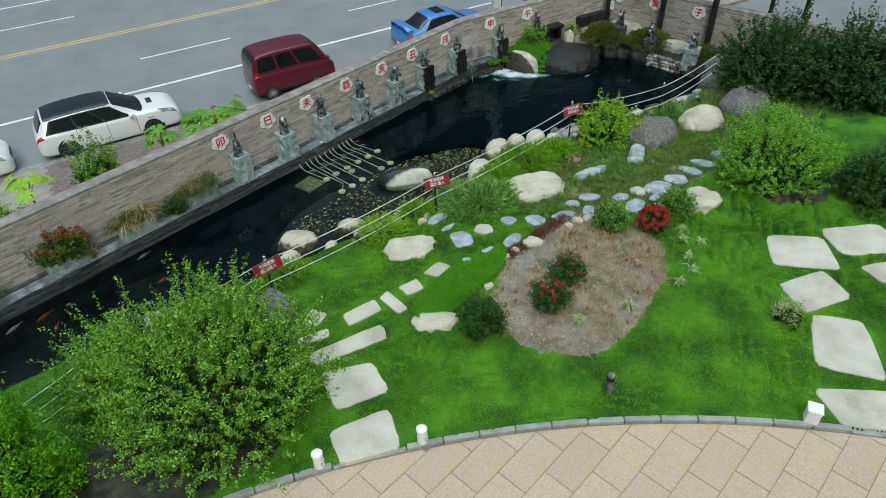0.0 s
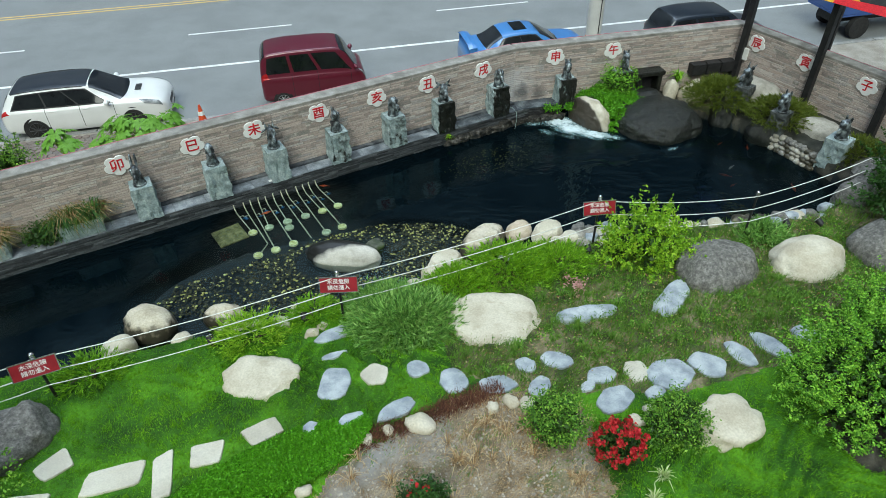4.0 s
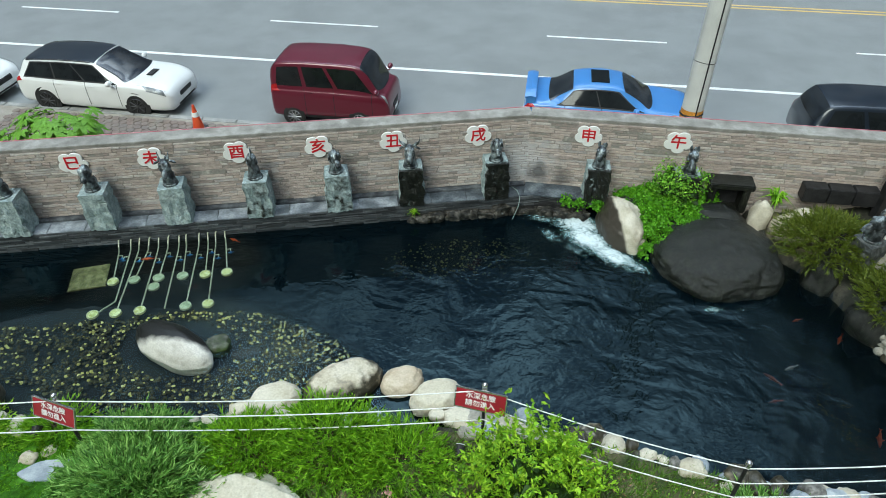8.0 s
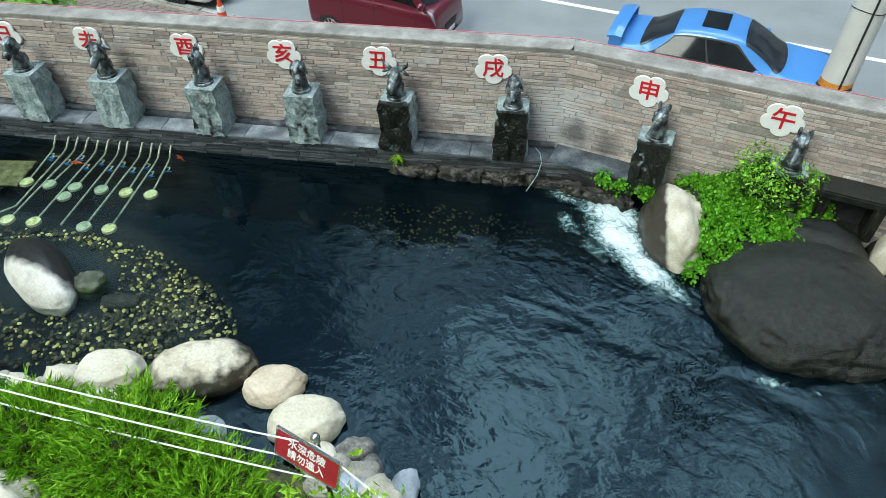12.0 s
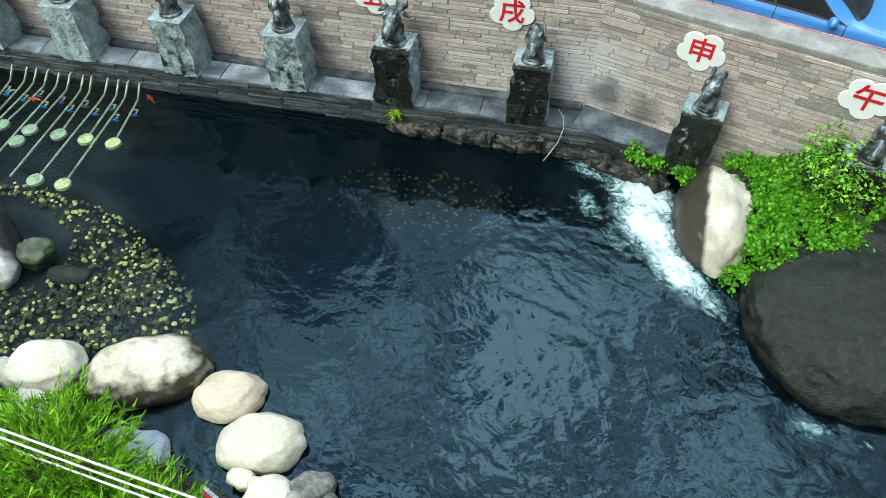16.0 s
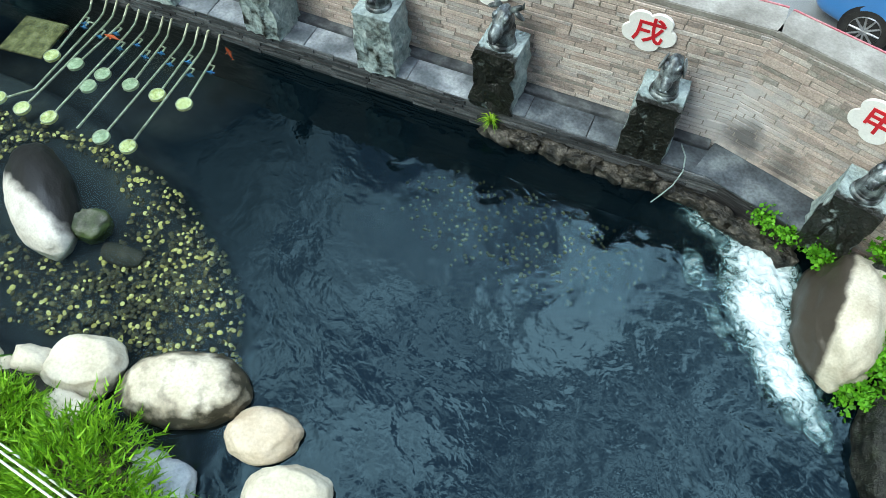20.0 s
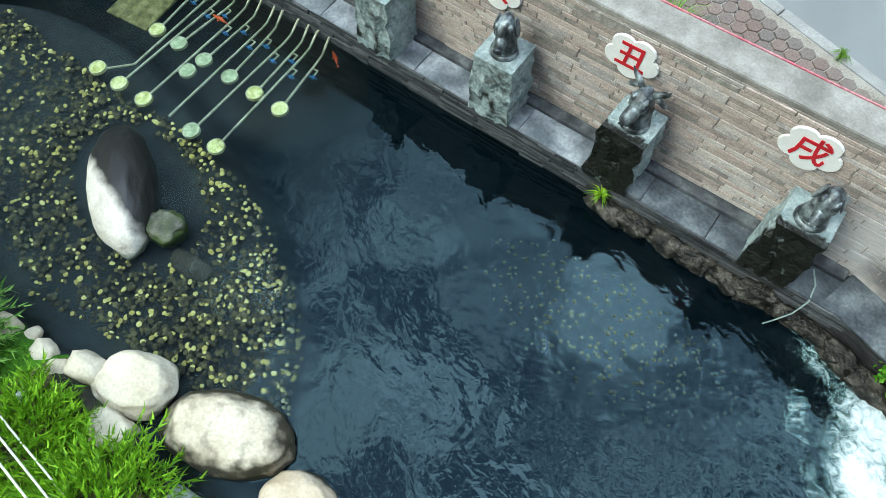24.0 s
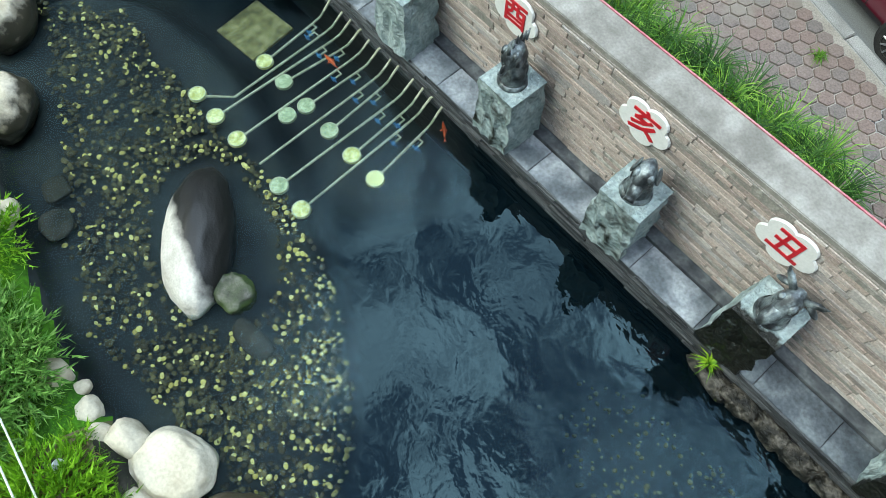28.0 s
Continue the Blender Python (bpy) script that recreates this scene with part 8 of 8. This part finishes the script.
bm = bmesh.new()
rod(bm, (0, 0, 0.34), (0, 0, 0.46), 0.05, 0.05, 16)
part("diffuser", bm, M_LAMPW, lamp, "pale diffuser")
bm = bmesh.new()
rod(bm, (0, 0, 0.46), (0, 0, 0.50), 0.07, 0.066, 20)
part("cap", bm, M_GREYROCK, lamp)


# ---- grass, straw and ground cover ----
def blades(name, x, y, length, width, material, label, category, seed, lean=0.5, dz=0.0):
    rng = np.random.default_rng(seed)
    n = len(x)
    z = slope_z(x, y) + dz
    a, b = 3.0 * wave(0.45 * x + 2, 0.45 * y) + rng.normal(0, 0.9, n), rng.uniform(0, 6.283, n)
    ln = length * rng.uniform(0.5, 1.3, n)
    le = lean * rng.uniform(0.2, 1.4, n)
    p = np.stack([x, y, z - 0.01], 1)
    s = np.stack([np.cos(b), np.sin(b), np.zeros(n)], 1) * width / 2
    tip = p + np.stack([np.cos(a) * le * ln, np.sin(a) * le * ln, ln * np.sqrt(np.clip(1 - le * le, 0.05, 1))], 1)
    v = np.stack([p - s, p + s, tip], 1).reshape(-1, 3)
    ob = np_mesh(name, v, np.arange(3 * n).reshape(-1, 3), material)
    return tagged(ob, label, category, kind="stuff")


def clear_of(x, y):
    """Lawn that no slab, stone, bed, patio or pond covers."""
    ok = (pond_depth(x, y) < 0.035) & (patio_in(x, y) < -0.17) & (x < wall_x(y) - 0.4)
    ok &= stone_gap(x, y) > 0.435
    # no blades on the shade-coloured earth below the two shrubs
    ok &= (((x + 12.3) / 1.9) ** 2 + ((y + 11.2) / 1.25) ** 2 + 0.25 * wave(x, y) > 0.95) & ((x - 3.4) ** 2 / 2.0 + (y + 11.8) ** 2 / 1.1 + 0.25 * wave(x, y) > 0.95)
    return ok


rng = np.random.default_rng(77)
x, y = rng.uniform(-15, 6, 640000), rng.uniform(-18.5, -6.0, 640000)
keep = clear_of(x, y) & (bed_in(x, y) + rng.normal(0, 0.09, len(x)) > 0.97) & ((weed_in(x, y) + rng.normal(0, 0.12, len(x)) < 0) | (rng.random(len(x)) < 0.16))
x, y = x[keep], y[keep]
worn = np.exp(-((x + 3.0) ** 2 / 5 + (y + 14.9) ** 2 / 1.2)) + 0.7 * np.exp(-((x + 7.5) ** 2 / 3 + (y + 13.2) ** 2 / 0.8)) + 0.4 * wave(0.35 * x, 0.35 * y) + rng.normal(0, 0.22, len(x)) > 0.28
blades("lawn_grass", x[~worn], y[~worn], 0.050, 0.013, L_GRASS, "fine green lawn grass in soft mounds", "grass", 78, 0.75)
blades("worn_grass", x[worn], y[worn], 0.045, 0.013, L_GRASS_PALE, "short yellowish worn patches of lawn grass", "grass", 83, 0.8)
# longer combed tufts standing out of the turf
cx0, cy0 = rng.uniform(-14, 5.5, 26000), rng.uniform(-18.0, -6.6, 26000)
hill = tuft(cx0, cy0)
keep = clear_of(cx0, cy0) & (bed_in(cx0, cy0) > 1.05) & (weed_in(cx0, cy0) < -0.05) & ((hill > 0.015) | (rng.random(len(cx0)) < 0.25))
cx0, cy0 = np.repeat(cx0[keep], 12), np.repeat(cy0[keep], 12)
blades("grass_tufts", cx0 + rng.normal(0, 0.028, len(cx0)), cy0 + rng.normal(0, 0.028, len(cx0)), 0.085, 0.012, L_GRASS, "longer combed tufts of lawn grass", "grass", 84, 0.95)
x, y = rng.uniform(-3.4, 8.5, 70000), rng.uniform(-10.2, -5.8, 70000)
keep = clear_of(x, y) & (weed_in(x, y) > 0) & (wave(0.7 * x, 0.7 * y) + rng.normal(0, 0.3, len(x)) > -0.35)
blades("weedy_grass", x[keep], y[keep], 0.15, 0.014, L_WEED, "rough weedy grass over bare soil", "grass", 79, 0.7)
x, y = rng.uniform(-7, 0, 120000), rng.uniform(-14, -9.2, 120000)
dens = 0.16 + 0.45 * wave(1.3 * x + 1, 1.3 * y) + 0.35 * np.clip((x + 4.6) / 2.5, 0, 1)
keep = clear_of(x, y) & (bed_in(x, y) + rng.normal(0, 0.07, len(x)) < 1.02) & (rng.random(len(x)) < dens)
blades("dry_straw", x[keep], y[keep], 0.11, 0.009, L_STRAW, "dry straw and dead stalks in the flower bed", "straw", 80, 1.1)
for k in range(90):
    x, y = rng.uniform(-5.6, -0.4), rng.uniform(-13.0, -10.2)
    if float(bed_in(np.array(x), np.array(y))) < 0.92:
        tussock("straw_tuft", gz(x, y, -0.01), 26, 0.17 + 0.12 * rng.random(), 0.008, L_STRAW, "small tuft of dry dead grass in the flower bed", 300 + k, 1.1, group="straw tufts")
u, v = rng.uniform(0, 1, 5200), rng.normal(0, 0.09, 5200)
blades("dead_stalks", -4.95 + 2.6 * u - 0.25 * v, -10.12 + 0.55 * u + v, 0.11, 0.012, L_REDSTALK, "dark reddish dead stalks along the edge of the bed", "stalks", 82, 0.95, 0.02)
# broad-leaved weeds among the rough grass
x, y = rng.uniform(-2.9, 6.6, 16000), rng.uniform(-10.0, -6.2, 16000)
keep = clear_of(x, y) & (weed_in(x, y) > 0.02) & (pond_depth(x, y) < -0.1) & (wave(0.9 * x + 3, 0.9 * y) + rng.normal(0, 0.2, len(x)) > 0.12)
cen = np.stack([x[keep], y[keep], lawn_z(x[keep], y[keep]) + 0.04], 1)
cv, cf = leaf_cloud(rng, cen, np.array((0.02, 0.02, 0.03)), 16000, 0.045, 0.9, 0.6)
tagged(np_mesh("broad_weeds", cv, cf, L_BIG), "low broad-leaved weeds over bare soil", "weeds", kind="stuff")
x, y = rng.uniform(-2.9, 6.6, 9000), rng.uniform(-10.0, -6.2, 9000)
keep = clear_of(x, y) & (weed_in(x, y) > 0.02) & (pond_depth(x, y) < -0.1)
cv, cf = leaf_cloud(rng, np.stack([x[keep], y[keep], lawn_z(x[keep], y[keep]) + 0.03], 1), 0.01, 5000, 0.05, 0.1, 0.4)
tagged(np_mesh("dead_leaves", cv, cf, L_STRAW), "dry brown leaves scattered among the weeds", "dead leaves", kind="stuff")
# low leafy ground cover in two mounds
a = radians(21)
x, y = rng.uniform(-7.6, -4.2, 60000), rng.uniform(-11.2, -9.6, 60000)
u, v = (x + 5.95) * math.cos(a) + (y + 10.28) * math.sin(a), -(x + 5.95) * math.sin(a) + (y + 10.28) * math.cos(a)
keep = ((np.abs(u) / 1.55) ** 2.5 + (np.abs(v) / 0.5) ** 2.5 < 1) & clear_of(x, y)
x, y = x[keep][:15000], y[keep][:15000]
u, v = u[keep][:15000], v[keep][:15000]
hump = 0.20 * np.sqrt(np.clip(1 - (v / 0.55) ** 2, 0, 1)) * (0.75 + 0.25 * np.cos(u * 3.4))
cen = np.stack([x, y, lawn_z(x, y) + hump + 0.02], 1)
cv, cf = leaf_cloud(rng, cen, 0.012, 46000, 0.030, 1.3, 0.8)
tagged(np_mesh("ground_cover", cv, cf, L_COVER), "mound of tiny-leaved green ground cover", "ground cover", kind="stuff")
# gravel in the dry bed
x, y = rng.uniform(-7, -0.5, 9000), rng.uniform(-14, -9.4, 9000)
keep = (bed_in(x, y) < 1.0) & (wave(1.1 * x + 4, 1.1 * y) + 0.35 * np.clip((x + 2.6) / 1.5, 0, 1) > 0.16) & (x > -4.6)
blades("bed_weeds", np.repeat(x[keep], 3) + rng.normal(0, 0.03, 3 * keep.sum()), np.repeat(y[keep], 3) + rng.normal(0, 0.03, 3 * keep.sum()), 0.10, 0.009, L_WEED, "thin green weeds in the dry bed", "weeds", 81, 0.8)
keep = bed_in(x, y) < 0.97
x, y = x[keep][:3600], y[keep][:3600]
r = rng.uniform(0.008, 0.030, len(x))
oct8 = np.array([(1, 0, 0), (0, 1, 0), (-1, 0, 0), (0, -1, 0), (0, 0, 0.8)])
gv = np.stack([x, y, lawn_z(x, y) + 0.02 * wave(x, y)], 1)[:, None] + oct8[None] * r[:, None, None] * rng.uniform(0.7, 1.2, (len(x), 5, 1))
gi = np.arange(len(x))[:, None] * 5
gf = np.concatenate([gi + np.array([[0, 1, 4]]), gi + np.array([[1, 2, 4]]), gi + np.array([[2, 3, 4]]), gi + np.array([[3, 0, 4]])])
tagged(np_mesh("gravel", gv.reshape(-1, 3), gf, mat("gravel", [(0.15, 0.13, 0.10), (0.27, 0.24, 0.19), (0.42, 0.38, 0.32)], 9, 60, 0.9, 0.3, vary=2)), "scattered grey gravel in the dry bed", "gravel", kind="stuff")

# ---- patio tiles ----
tile_w, tile_h = 1.05, 0.57
ta = radians(15)
count = 0
for i in range(-26, 27):
    for j in range(-40, 41):
        u, v = (i + 0.5 * (j % 2)) * tile_w, j * tile_h
        x, y = -7.5 + u * math.cos(ta) - v * math.sin(ta), -16.5 + u * math.sin(ta) + v * math.cos(ta)
        if patio_in(x, y) < -0.4 or patio_in(x, y) > 3.4 or not -13.5 < x < -1.0 or count >= 300:
            continue
        rnd = random.Random(i * 97 + j)
        rect = [Vector((sx * (tile_w / 2 - 0.006), sy * (tile_h / 2 - 0.006))) for sx, sy in ((-1, -1), (1, -1), (1, 1), (-1, 1))]
        out = Vector((x - PATIO[0], y - PATIO[1])).normalized()
        out = Vector((out.x * math.cos(ta) + out.y * math.sin(ta), -out.x * math.sin(ta) + out.y * math.cos(ta)))
        room = patio_in(x, y) - 0.035
        poly = []
        for p, q in zip(rect, rect[1:] + rect[:1]):
            dp, dq = room - p.dot(out), room - q.dot(out)
            if dp >= 0:
                poly.append(p)
            if dp * dq < 0:
                poly.append(p.lerp(q, dp / (dp - dq)))
        if len(poly) < 3:
            continue
        count += 1
        bm = bmesh.new()
        lo, hi = [bm.verts.new((p.x, p.y, -0.03)) for p in poly], [bm.verts.new((p.x * 0.995, p.y * 0.995, 0.0)) for p in poly]
        bm.faces.new(hi)
        for k in range(len(poly)):
            bm.faces.new((lo[k], lo[(k + 1) % len(poly)], hi[(k + 1) % len(poly)], hi[k]))
        t = part("tile", bm, M_PATIO, patio)
        t.matrix_basis = pose(x, y, PZ + rnd.uniform(0.0, 0.002) - 0.010, 0, 0, math.degrees(ta))

# ---- hexagon pavers ----
HR = 0.125
near, rest_v, rest_f = 0, [], []
bm = bmesh.new()
bmesh.ops.create_cone(bm, cap_ends=True, segments=6, radius1=HR * 0.95, radius2=HR * 0.88, depth=0.03)
hexmesh = bpy.data.meshes.new("paver")
bm.to_mesh(hexmesh)
bm.free()
hexmesh.materials.append(mat("hexagon_paver_near", [(0.16, 0.115, 0.10), (0.20, 0.15, 0.13), (0.15, 0.13, 0.12), (0.23, 0.165, 0.14)], 2, 40, 0.88, 0.4, vary=1))
hexv, hexf = [tuple(v.co) for v in hexmesh.vertices], [tuple(p.vertices) for p in hexmesh.polygons]
random.seed(21)
for i in range(-62, 60):
    for j in range(0, 24):
        x, y = i * HR * 1.732 + (HR * 0.866 if j % 2 else 0), 0.2 + j * HR * 1.5
        if y < float(wall_y(x)) + 0.50 or y > 3.3 or x > 13:
            continue
        dz = random.uniform(-0.004, 0.004)
        if -4.6 < x < -0.8 and near < 300 and y > 0.1:
            near += 1
            p = new("paver", hexmesh)
            p.parent = pavement
            p.location = (x, y, -0.598 + dz)
        else:
            b0 = len(rest_v)
            rest_v += [(x + a, y + b, c - 0.598 + dz) for a, b, c in hexv]
            rest_f += [tuple(b0 + k for k in f) for f in hexf]
me = bpy.data.meshes.new("pavers")
me.from_pydata(rest_v, [], rest_f)
tagged(link("pavers", me, pavement, "", M_PAVER), kind="stuff")

# ---- ledger stones of the walls ----
def brick_box(l, h, d, x, z, k):
    c = 0.006
    v = [(x, 0.04, z), (x + l, 0.04, z), (x + l, 0.04, z + h), (x, 0.04, z + h), (x + c, -d, z + c), (x + l - c, -d * (0.9 + 0.2 * k), z + c), (x + l - c, -d, z + h - c), (x + c, -d * (1.1 - 0.2 * k), z + h - c)]
    f = [(4, 5, 6, 7), (0, 1, 5, 4), (1, 2, 6, 5), (2, 3, 7, 6), (3, 0, 4, 7)]
    return v, f


for wi, (w, m, ln) in enumerate(walls):
    rnd = random.Random(30 + wi)
    allv, allf, singles = [], [], 0
    z = -0.6 if wi else 0.30
    while z < WALL_TOP - 0.06:
        h = rnd.choice((0.046, 0.052, 0.058, 0.058, 0.064))
        h = min(h, WALL_TOP - 0.05 - z)
        x = -rnd.random() * 0.3
        while x < ln + (0.05 if wi == 0 else 0):
            l = rnd.choice((0.16, 0.26, 0.36, 0.46, 0.6)) * rnd.uniform(0.85, 1.15)
            xa, xb = max(x, 0.0), min(x + l, ln + (0.03 if wi == 0 else 0.0))
            tall = rnd.random() < (0.10 if wi else 0.05)
            if xb - xa > 0.03:
                v, f = brick_box(xb - xa - 0.004, (min(h * 1.9, WALL_TOP - 0.05 - z) if tall else h) - 0.004, rnd.uniform(0.002, 0.012) + (0.004 if tall else 0), xa, z, rnd.random())
                if (wi == 0 and ln - 3.9 < xa < ln - 1.15 and z > LEDGE_Z or wi == 1 and xa < 5.2 and z > 0.3) and singles < 300:
                    singles += 1
                    me = bpy.data.meshes.new("brick")
                    me.from_pydata([(a - xa, b, c - z) for a, b, c in v], [], f)
                    p = link("brick", me, w, "", M_LEDGE1)
                    p.matrix_basis = m @ Matrix.Translation((xa, 0, z))
                else:
                    b0 = len(allv)
                    allv += [tuple(m @ Vector(q)) for q in v]
                    allf += [tuple(b0 + k for k in q) for q in f]
            x += l
        z += h
    me = bpy.data.meshes.new("bricks")
    me.from_pydata(allv, [], allf)
    tagged(link("bricks", me, w, "", M_LEDGE2), kind="stuff")
